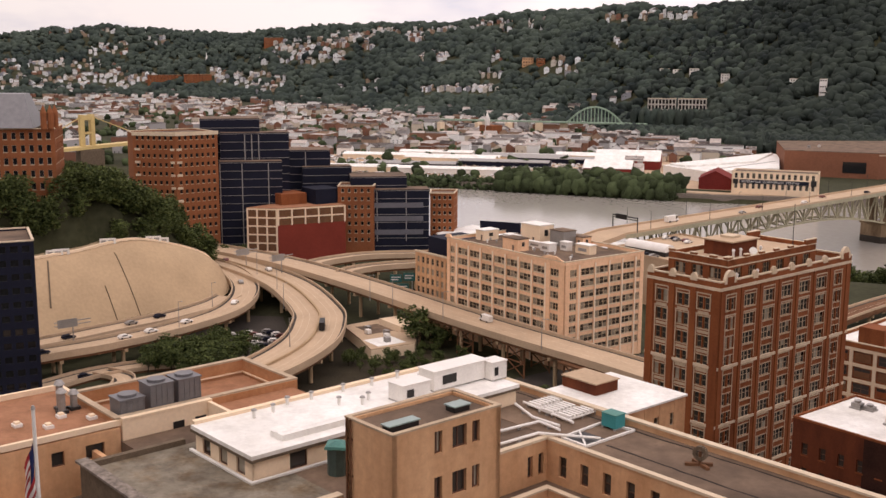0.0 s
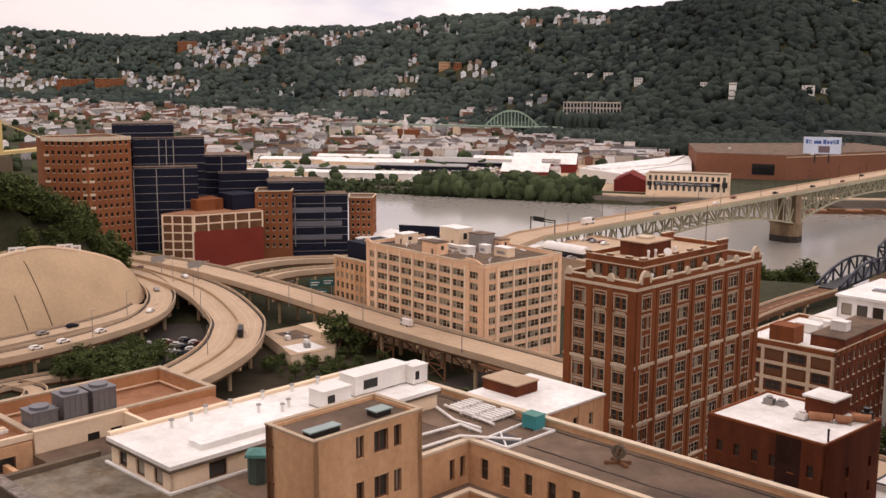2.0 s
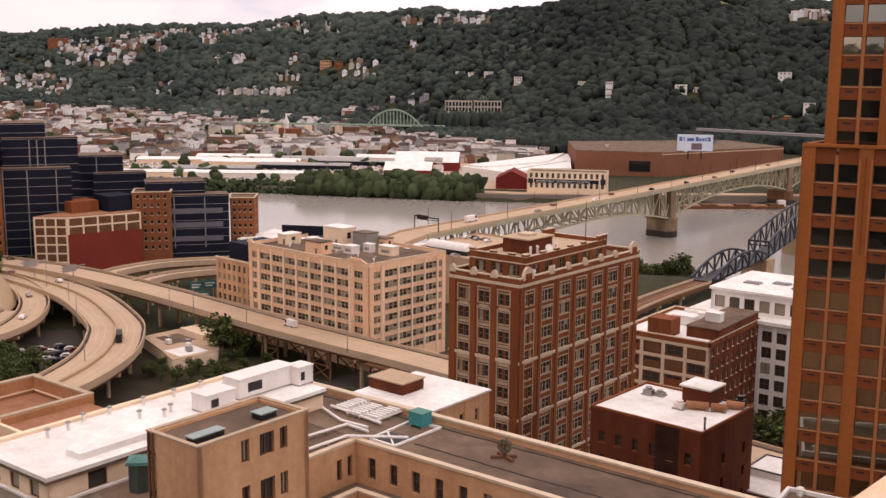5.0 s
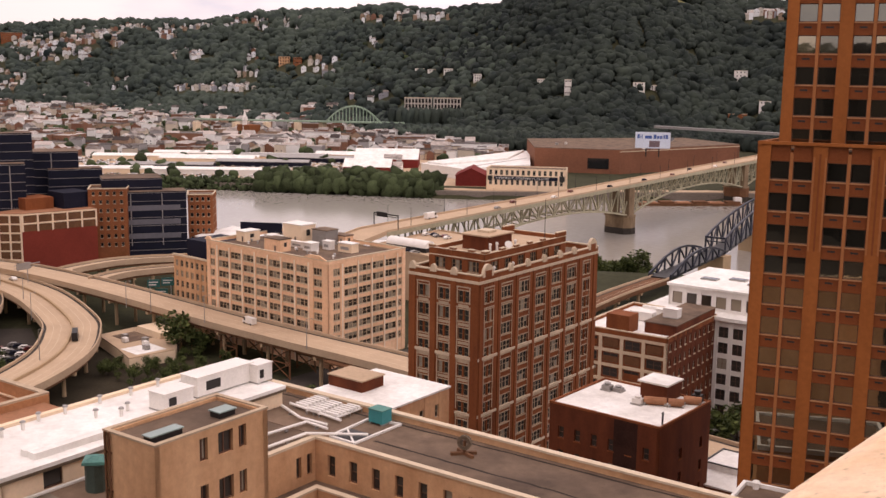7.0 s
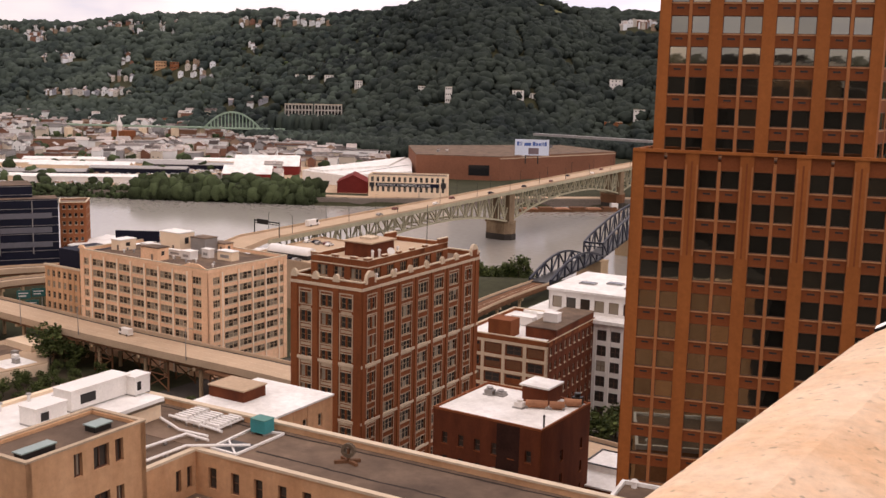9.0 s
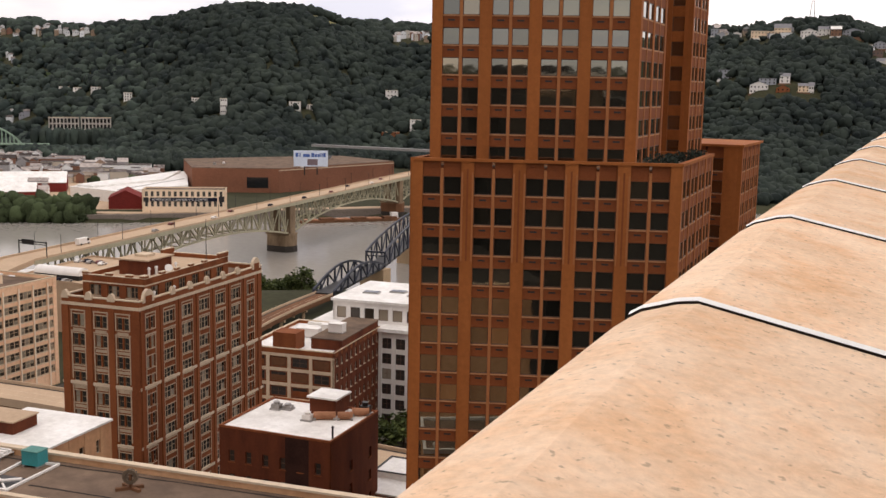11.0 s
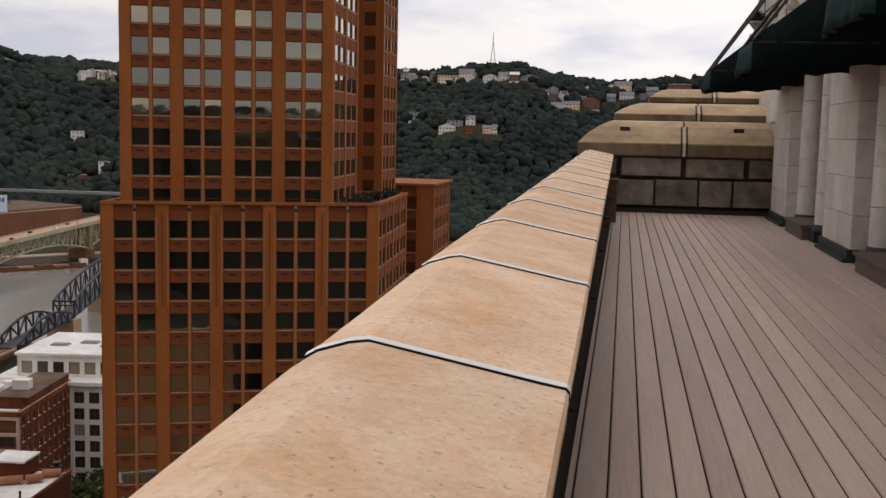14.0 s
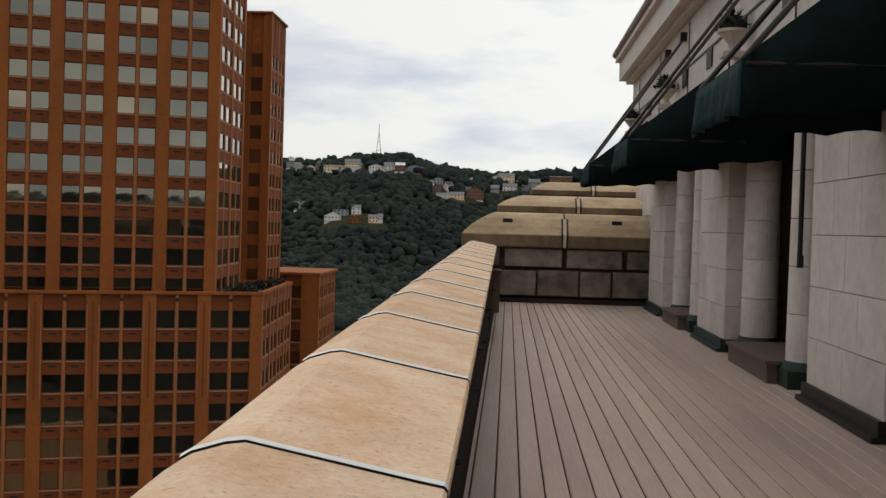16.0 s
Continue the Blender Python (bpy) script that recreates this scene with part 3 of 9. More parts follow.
            data = cap.data("cap_stone", CAP, EDGE)
            for k in range(12):
                data.polygons[k].material_index = 1
            part("cap_stone", data, None, end, "rounded ochre cap stone, lower edge darkened for soot and shade")
        part("wall", Mesh().box(x0 + 0.2, x1, y, y + 1.5, -3, za - 0.01), SOOT, end)
        for side in (-0.055, 0.055):
            part("joint", Mesh().box(mid + side - 0.016, mid + side + 0.016, y - 0.215, y - 0.02, za + 0.01, za + (zb - za) * 0.36), DARK_METAL, end)
            part("joint", Mesh().beam((mid + side, y - 0.19, za + (zb - za) * 0.36), (mid + side, y + 0.11, za + (zb - za) * 0.82), 0.035, 0.05), DARK_METAL, end)
        part("mortar", Mesh().box(mid - 0.028, mid + 0.028, y - 0.205, y - 0.02, za + 0.01, za + (zb - za) * 0.36).beam((mid, y - 0.19, za + (zb - za) * 0.36), (mid, y + 0.11, za + (zb - za) * 0.82), 0.055, 0.03), LIME, end, "pale mortar over the joint")
        part("bracket", Mesh().box(x0 + hip + 0.15, x0 + hip + 0.35, y + 0.02, y + 0.12, zb - 0.22, zb - 0.14), DARK_METAL, end)
        part("bracket", Mesh().box(x1 - 0.8, x1 - 0.6, y + 0.02, y + 0.12, zb - 0.22, zb - 0.14), DARK_METAL, end)


PIERS = [(-2.85, -0.9), (2.9, 4.8), (8.25, 10.30), (14.25, 16.2), (19.9, 21.8)]


def tile_rows(top):
    z, out = 0.12, []
    while z < top - 0.05:
        out.append((z, min(z + 0.48, top)))
        z += 0.48
    return out


def build_host():
    """The storey behind the terrace: tiled piers, round columns in pairs, dark openings and a cornice."""
    wall = thing("wall_east", "cream glazed terracotta wall with tiled piers and a cornice", "wall", (0, 0, DZ), kind="structure")
    for k, (ya, yb) in enumerate(PIERS):
        part("pier_core", Mesh().box(2.88, 4.4, ya + 0.01, yb - 0.01, 0, 3.2), SOOT, wall)
        for i, (za, zb) in enumerate(tile_rows(3.2)):
            cuts = [ya, ya + (yb - ya) * (0.32 if i % 2 else 0.5), ya + (yb - ya) * (0.68 if i % 2 else 0.86), yb]
            for a, b in zip(cuts, cuts[1:]):
                part("tile", Mesh().box(2.85, 2.885, a + 0.004, b - 0.004, za + 0.004, zb - 0.004), TERRA, wall)
            part("tile", Mesh().box(2.852, 3.5, ya - 0.03, ya + 0.005, za + 0.004, zb - 0.004), TERRA, wall)
        part("plinth", Mesh().box(2.76, 3.5, ya - 0.05, yb + 0.05, 0, 0.05).box(2.81, 3.5, ya - 0.035, yb + 0.035, 0.05, 0.17), DARK_METAL if k == 2 else GREEN_P, wall, "dark membrane and green paint at the pier's foot")
    for (_, ya), (yb, _) in zip(PIERS, PIERS[1:]):
        for x, y in ((3.12, ya + 0.95), (3.20, yb - 0.45)):
            col = thing("column", "round cream terracotta column on a green-painted base", "column", (x, y, DZ), group="columns along the terrace")
            for i in range(6):
                part("drum", Mesh().tube((0, 0, 0.26 + 0.49 * i), (0, 0, 0.26 + 0.49 * (i + 1) - 0.008), 0.225 - 0.003 * i, 0.225 - 0.003 * (i + 1), 28), TERRA, col, smooth=False)
            part("base", Mesh().box(-0.28, 0.36, -0.30, 0.30, 0, 0.18).tube((0, 0, 0.18), (0, 0, 0.26), 0.27, 0.235, 24), GREEN_P, col, "dark green painted base")
        step = thing("step", "brown painted threshold step in front of the doors", "step", (2.95, ya + 1.0, DZ))
        part("tread", Mesh().box(-0.22, 0.5, 0.05, yb - ya - 1.95, 0.0, 0.20).box(-0.25, 0.5, 0.02, yb - ya - 1.92, 0.20, 0.24), BROWN, step)
        doors = thing("door_1", "dark glazed terrace doors in deep shade", "door", (4.0, (ya + yb) / 2, DZ), kind="structure")
        part("glass", Mesh().box(0, 0.05, -(yb - ya) / 2, (yb - ya) / 2, 0.3, 3.2), OPENING, doors)
        part("door_frame", Mesh().box(-0.05, 0, -0.04, 0.04, 0.3, 3.2).box(-0.05, 0, -(yb - ya) / 2, (yb - ya) / 2, 2.2, 2.3), DARK_METAL, doors)
    part("upper_wall", Mesh().box(2.46, 8, -8, 22.2, 3.2, 4.6), TERRA, wall)
    part("groove", Mesh().box(2.445, 2.48, -8, 22.2, 3.86, 3.885), DARK_METAL, wall)
    for i in range(11):
        part("groove", Mesh().box(2.447, 2.48, 21.0 - 2.85 * i, 21.02 - 2.85 * i, 3.2, 4.5), DARK_METAL, wall)
        part("vent", Mesh().box(2.44, 2.50, 19.2 - 1.9 * i, 19.55 - 1.9 * i, 3.62, 3.88), DARK_METAL, wall)
    part("cornice", Mesh().box(2.32, 8, -8, 22.3, 4.55, 4.62).box(2.18, 8, -8, 22.35, 4.62, 5.0).box(2.10, 8, -8, 22.4, 5.0, 5.12), TERRA, wall)
    part("gutter", Mesh().tube((2.10, -8, 5.16), (2.10, 22.4, 5.16), 0.07, k=10), GREY, wall)
    part("roof_edge", Mesh().box(2.5, 8, -8, 21.5, 5.12, 5.5), DARK_METAL, wall)
    for k, (x, y0, y1, top) in enumerate(((3.02, 22.62, 24.6, 2.85), (3.18, 24.62, 27.4, 3.1), (3.42, 27.42, 30.5, 3.2))):
        for i in range(6):
            part("quoin", Mesh().box(x + (0.05 if i % 2 else 0), 4.4, y0, y1, top / 6 * i + 0.004, top / 6 * (i + 1) - 0.004), TERRA, wall)
    part("back_wall", Mesh().box(8.0, 8.4, -8, 22.2, 0, 4.6), TERRA, wall)
    for y in (11.4, 16.2, 20.6):
        urn = thing("wall_urn", "pale terracotta urn with dark planting on a wall bracket", "urn", (2.28, y, DZ + 3.44), group="urns over the awnings")
        part("bracket", Mesh().box(-0.12, 0.19, -0.10, 0.10, -0.06, 0.0).box(0.02, 0.19, -0.06, 0.06, -0.2, -0.06), TERRA_D, urn)
        part("bowl", Mesh().tube((0, 0, 0), (0, 0, 0.04), 0.09, 0.06, 16).tube((0, 0, 0.04), (0, 0, 0.09), 0.045, 0.055, 16).tube((0, 0, 0.09), (0, 0, 0.2), 0.06, 0.15, 16).tube((0, 0, 0.2), (0, 0, 0.23), 0.17, 0.165, 16), TERRA_D, urn)
        plant, pr = Mesh(), random.Random(int(y * 10))
        plant.tube((0, 0, 0.2), (0, 0, 0.30), 0.15, 0.13, 12).tube((0, 0, 0.30), (0, 0, 0.38), 0.13, 0.05, 12)
        for _ in range(220):
            a, t = pr.uniform(0, 2 * math.pi), pr.uniform(0, 1)
            c = Vector((0.17 * t * math.cos(a), 0.17 * t * math.sin(a), 0.22 + pr.uniform(0.3, 1) * 0.2 * (1.15 - t * t)))
            e = Vector((0.05 * math.cos(a), 0.05 * math.sin(a), pr.uniform(-0.02, 0.05)))
            f = Vector((-0.02 * math.sin(a), 0.02 * math.cos(a), 0.01))
            q = len(plant.v)
            plant.v += [tuple(c - f), tuple(c + e * 0.5 - f * 0.4), tuple(c + e), tuple(c + f)]
            plant.f.append((q, q + 1, q + 2, q + 3))
        part("planting", plant, LEAF, urn, "dark low planting")
    pipe = thing("drain_pipe", "thin dark drain pipe down the pier's edge", "pipe", (2.80, 10.5, DZ))
    part("tube", Mesh().tube((0, 0, 1.35), (0, 0, 3.0), 0.025, k=8).box(-0.02, 0.03, -0.03, 0.03, 1.24, 1.36), DARK_METAL, pipe)
    south = thing("wall_south", "plain cream wall closing the terrace", "wall", (0, 0, DZ), kind="structure")
    part("masonry", Mesh().box(-0.2, 8, -8.5, -8.0, 0, 5.0), TERRA, south)
    shaft = thing("wall_west", "dark shaft of the tall building under the terrace", "wall", kind="structure")
    part("masonry", Mesh().box(-0.60, 30, -30, 22.8, 0, 97.9), SHAFT, shaft)

    # unseen plain blocks, added only to darken what the tower's panes reflect
    for name, label, x0, x1, y0, y1, z in (("backdrop_1", "unseen dark high-rise added to show in the tower's window reflections", -62, -8, -75, -34, 101), ("backdrop_2", "unseen dark block added to show in the tower's window reflections", -2, 60, -90, -34, 103), ("backdrop_3", "unseen dark block added to show in the tower's window reflections", -150, -75, -110, -50, 84), ("backdrop_4", "unseen dark low block added to darken the tower's lower windows", -60, -6, -33, 24, 58)):
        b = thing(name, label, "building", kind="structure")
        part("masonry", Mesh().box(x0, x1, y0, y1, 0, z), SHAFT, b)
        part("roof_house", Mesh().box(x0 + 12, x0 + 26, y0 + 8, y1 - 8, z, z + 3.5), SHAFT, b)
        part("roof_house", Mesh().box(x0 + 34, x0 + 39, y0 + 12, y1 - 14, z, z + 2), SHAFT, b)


def build_awnings():
    for far, lift in ((8.50, 0.0), (14.95, 0.05), (21.3, 0.10)):
        a = thing("awning", "dark green canvas awning with a scalloped valance on slanting steel rods", "awning", (0, far, DZ + lift), group="awnings along the terrace")
        near, n = -1.62, 18
        xs, zs = [3.45, 2.6, 2.0, 1.72, 1.44], [4.20, 3.55, 3.08, 2.86, 2.64]
        canvas = Mesh()
        canvas.grid([[(x, near * k / n, z - (0.05 * math.sin(math.pi * k / n) + 0.008 * math.sin(2.3 * k)) * (0 < i < 4)) for k in range(n + 1)] for i, (x, z) in enumerate(zip(xs, zs))])
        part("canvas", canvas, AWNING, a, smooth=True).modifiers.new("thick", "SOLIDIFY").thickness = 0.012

        def fold(k, deep):
            return 0.035 * deep * math.sin(1.9 * k + 0.6 * math.sin(k))

        front = Mesh().grid([[(1.44 + fold(k, d) - 0.03 * d, near * k / n, 2.64 - 0.36 * d + 0.03 * d * abs(math.sin(math.pi * k / 4.5))) for k in range(n + 1)] for d in (0.0, 0.25, 0.5, 0.75, 1.0)])
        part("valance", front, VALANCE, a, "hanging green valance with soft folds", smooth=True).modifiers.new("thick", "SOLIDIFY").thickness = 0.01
        for y in (0.0, near):
            p = Mesh()
            cols = 14
            top = lambda x: float(np.interp(x, xs[::-1], zs[::-1]))
            line = [1.44 + 2.0 * k / cols for k in range(cols + 1)]
            low = [2.27 + 0.008 * k + 0.035 * abs(math.sin(math.pi * k / 3.5)) for k in range(cols + 1)]
            p.grid([[(x, y + 0.012 * math.sin(2 * k), (top(x) + 0.012) * (1 - d) + low[k] * d) for k, x in enumerate(line)] for d in (0.0, 0.5, 1.0)])
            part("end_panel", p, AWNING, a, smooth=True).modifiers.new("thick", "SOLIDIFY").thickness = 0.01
        part("front_bar", Mesh().tube((1.46, near, 2.62), (1.46, 0, 2.62), 0.022, k=8), DARK_METAL, a)
        for y in (0.0, near):
            part("side_bar", Mesh().tube((1.46, y, 2.62), (2.86, y, 2.62), 0.018, k=8), DARK_METAL, a)
        for y, wy in ((-0.05, -4.2), (near + 0.1, -5.7)):
            rod = part("rod", Mesh().tube((1.46, y, 2.66), (2.44, wy, 4.24), 0.021, k=8), STEEL_ROD, a, "slanting grey steel rod")
            part("bracket", Mesh().box(2.37, 2.50, wy - 0.07, wy + 0.05, 4.18, 4.30), DARK_METAL, rod)


before = set(scene.objects)
build_terrace()
build_host()
build_awnings()
for ob in set(scene.objects) - before:
    if ob.parent is None and not ob.name.startswith(("backdrop", "wall_west")):
        ob.matrix_world = pose(0, 0, 0, 0, 0, -0.40) @ ob.matrix_world


# ---- the orange tower ----
def tower_face(ob, p0, p1, z0, z1, bays, rows, pier=1.25, thin=0.38, deep=1.0, edge=None, slit=0.0):
    """Wide proud piers, thin posts and recessed spandrels with a small vent under each window; slit: the foot of the grooves in the piers."""
    length = length_of(p0, p1)
    m = face(p0, p1)
    edge = pier if edge is None else edge
    bay = (length - 2 * edge + pier) / bays
    w = (bay - pier - thin) / 2
    cols = []
    for i in range(bays):
        a = edge + i * bay
        cols += [(a, a + w), (a + w + thin, a + 2 * w + thin)]
    pd = Mesh().box(0, pier, 0, 0.7, z0, z1).data("pier", ORANGE)
    ed = Mesh().box(0, edge, 0, 0.7, z0, z1).data("pier", ORANGE)
    td = Mesh().box(0, thin, 0.10 * deep, 0.7, z0, rows[-1][1] + 1.0).data("post", POST)
    gd = Mesh().box(pier * 0.43, pier * 0.57, -0.02, 0.0, slit, z1 - 0.9).data("groove", ORANGE_D)
    ld = Mesh().box(0.04, 0.24, -0.07, 0.0, slit, z1 - 1.3).box(pier - 0.24, pier - 0.04, -0.07, 0.0, slit, z1 - 1.3).data("moulding", POST)
    for i in range(bays + 1):
        outer = i in (0, bays)
        p = part("pier", ed if outer else pd, None, ob)
        p.matrix_basis = m @ pose(0 if i == 0 else edge + i * bay - pier, 0, 0)
        if slit and not outer:
            part("groove", gd, None, p)
            part("moulding", ld, None, p)
    for i in range(bays):
        part("post", td, None, ob).matrix_basis = m @ pose(cols[2 * i][1], 0, 0)
    low, shapes = z0, {}
    for za, zb in rows + [(z1, z1)]:
        h = round(za - low, 3)
        if h > 0.01:
            if h not in shapes:
                shapes[h] = (Mesh().box(0, w, 0.30 * deep, 0.7, -h, 0).data("spandrel", ORANGE_D), Mesh().box(0, w, 0.20 * deep, 0.30 * deep + 0.10, -0.14, 0).data("sill", SILL_T),
                             Mesh().box(w / 2 - 0.42, w / 2 + 0.42, 0.30 * deep - 0.03, 0.30 * deep + 0.01, -0.72, -0.50).data("vent", DARK_METAL))
                if deep == 1 and h > 1.2:
                    sp = Mesh().box(0, w, 0.30, 0.7, -h, 0).box(w / 2 - 0.52, w / 2 + 0.52, 0.25, 0.31, -0.50, -0.41).box(w / 2 - 0.52, w / 2 + 0.52, 0.26, 0.31, -0.81, -0.72).box(0, w, 0.24, 0.31, -h, -h + 0.17)
                    shapes[h] = (sp.data("spandrel", ORANGE_D),) + shapes[h][1:]
            sd, sl, vd = shapes[h]
            for a, _ in cols:
                sp = part("spandrel", sd, None, ob)
                sp.matrix_basis = m @ pose(a, 0, za)
                if za < z1:
                    part("sill", sl, None, sp)
                    if h > 1.2 and deep == 1:
                        part("vent", vd, None, sp)
        low = zb
    for a, b in cols:
        for za, zb in rows:
            f, p = window_meshes(b - a, zb - za, "plain", FRAME_B, PANE_T)
            win = part("window", f, None, ob)
            win.matrix_basis = m @ pose(a, 0.42 * deep, za)
            part("pane", p, None, win)


def build_tower():
    t = thing("office_tower", "tall stepped orange-brown brick office tower with paired dark windows", "tower")
    low = [(-58.55, 116.02), (-28.25, 127.07), (-29.6, 152.0), (-63.0, 152.0)]
    inner = [(-57.7, 117.1), (-29.1, 127.5), (-30.4, 151.3), (-62.2, 151.3)]
    part("core", Mesh().prism(inner, 0, 90.4), ORANGE_D, t)
    rows = [(87.06 - 3.69 * i, 89.22 - 3.69 * i) for i in range(13)][::-1]
    tower_face(t, low[0], low[1], 42, 91.1, 5, rows, pier=1.55, thin=0.36, edge=1.35, slit=79.0)
    tower_face(t, low[1], low[2], 42, 91.1, 4, rows, pier=0.9, thin=0.34, deep=0.28)
    part("wall", Mesh().prism([low[0], low[1], low[2], low[3]], 0, 42), ORANGE, t)
    part("side_wall", Mesh().box(-59.2, -58.6, 117, 152, 0, 91.1), ORANGE, t)
    rim = Mesh()
    for a, b in zip(low, low[1:] + low[:1]):
        m = face(a, b)
        rim.box(-0.1, length_of(a, b) + 0.1, -0.12, 0.55, 91.1, 91.45, m)
    part("coping", rim, ORANGE, t)
    part("roof", Mesh().prism(inner, 90.4, 90.6), TAR, t)
    up = [(-57.61, 119.02), (-34.2, 127.57), (-35.1, 144.0), (-58.4, 144.0)]
    part("upper_core", Mesh().prism([(-56.9, 120.0), (-35.0, 128.0), (-35.9, 143.4), (-57.6, 143.4)], 90, 149), ORANGE_D, t)
    rows = [(90.77 + 3.557 * i, 92.83 + 3.557 * i) for i in range(15)]
    tower_face(t, up[0], up[1], 90, 149, 4, rows, pier=1.5, thin=0.36, edge=1.3)
    tower_face(t, up[1], up[2], 90, 149, 2, rows, pier=1.1, deep=0.28)
    part("side_wall", Mesh().box(-58.6, -58.0, 122, 144, 90, 149), ORANGE, t)
    part("wing_core", Mesh().box(-58, -39.0, 144, 169.0, 90, 129.9), ORANGE_D, t)
    part("wing_core", Mesh().box(-39.0, -35.6, 158.5, 168.6, 90, 129.9), ORANGE_D, t)
    wrows = [r for r in rows if r[1] < 128]
    tower_face(t, (-34.7, 158.0), (-34.85, 169.0), 90, 130.7, 2, wrows, pier=0.9, deep=0.28)
    shade = Mesh()
    facade(t, shade, (-41.0, 158.0), (-34.7, 158.0), 90, 130.7, [(3.2, 5.05)], wrows, FRAME_B, PANE_T, "plain", recess=0.4, spandrel=0.3)
    part("wing_wall", shade, ORANGE, t)
    part("coping", Mesh().box(-58, -34.6, 157.8, 169.3, 130.7, 131.0), ORANGE, t)
    part("annex_core", Mesh().box(-60, -31.2, 179.7, 197.6, 0, 90.5), ORANGE_D, t)
    arows = [(87.06 - 3.69 * i, 89.22 - 3.69 * i) for i in range(8)][::-1]
    tower_face(t, (-42.0, 179.0), (-30.2, 179.0), 50, 91.1, 1, arows, pier=3.0)
    tower_face(t, (-30.2, 179.0), (-30.5, 198.3), 50, 91.1, 4, arows, pier=1.0, deep=0.28)
    part("coping", Mesh().box(-60, -30.0, 178.8, 198.4, 91.1, 91.5), ORANGE, t)
    for i in range(26):
        q = random.Random(i)
        x, y = -32.0 + q.uniform(-1.6, 1.6), 129 + 0.85 * i
        bush = thing("roof_plant", "low green shrub behind the setback's parapet", "shrub", (x, y, 90.6), group="shrubs on the tower setback")
        leaf, size = Mesh(), q.uniform(0.5, 1.1)
        for _ in range(40):
            a, e = q.uniform(0, 6.28), q.uniform(0.1, 1)
            c = Vector((size * 0.7 * e * math.cos(a), size * 0.7 * e * math.sin(a), size * q.uniform(0.2, 1.3)))
            u, v = Vector((q.gauss(0, 1), q.gauss(0, 1), q.gauss(0, 1))).normalized() * 0.22, Vector((q.gauss(0, 1), q.gauss(0, 1), q.gauss(0, 1))).normalized() * 0.22
            n = len(leaf.v)
            leaf.v += [tuple(c - u), tuple(c + v), tuple(c + u), tuple(c - v)]
            leaf.f.append((n, n + 1, n + 2, n + 3))
        part("leaves", leaf, LEAF, bush)
        part("stem", Mesh().tube((0, 0, 0), (0, 0, size), 0.04, k=5), SHAFT, bush)


build_tower()


# ---- brick and stone buildings below ----
def local(corner, turn):
    """Plan places from a corner: u to the right along the front, v away behind it."""
    c, s = math.cos(radians(turn)), math.sin(radians(turn))
    return lambda u, v: (corner[0] + u * c - v * s, corner[1] + u * s + v * c)


def roof_box(at, u0, u1, v0, v1, z0, z1, mesh):
    return mesh.prism([at(u0, v0), at(u1, v0), at(u1, v1), at(u0, v1)], z0, z1)


def rim(at, u0, u1, v0, v1, z0, z1, thick, mesh):
    """A parapet round a flat roof."""
    roof_box(at, u0, u1, v0, v0 + thick, z0, z1, mesh)
    roof_box(at, u0, u1, v1 - thick, v1, z0, z1, mesh)
    roof_box(at, u0, u0 + thick, v0 + thick, v1 - thick, z0, z1, mesh)
    roof_box(at, u1 - thick, u1, v0 + thick, v1 - thick, z0, z1, mesh)
    return mesh


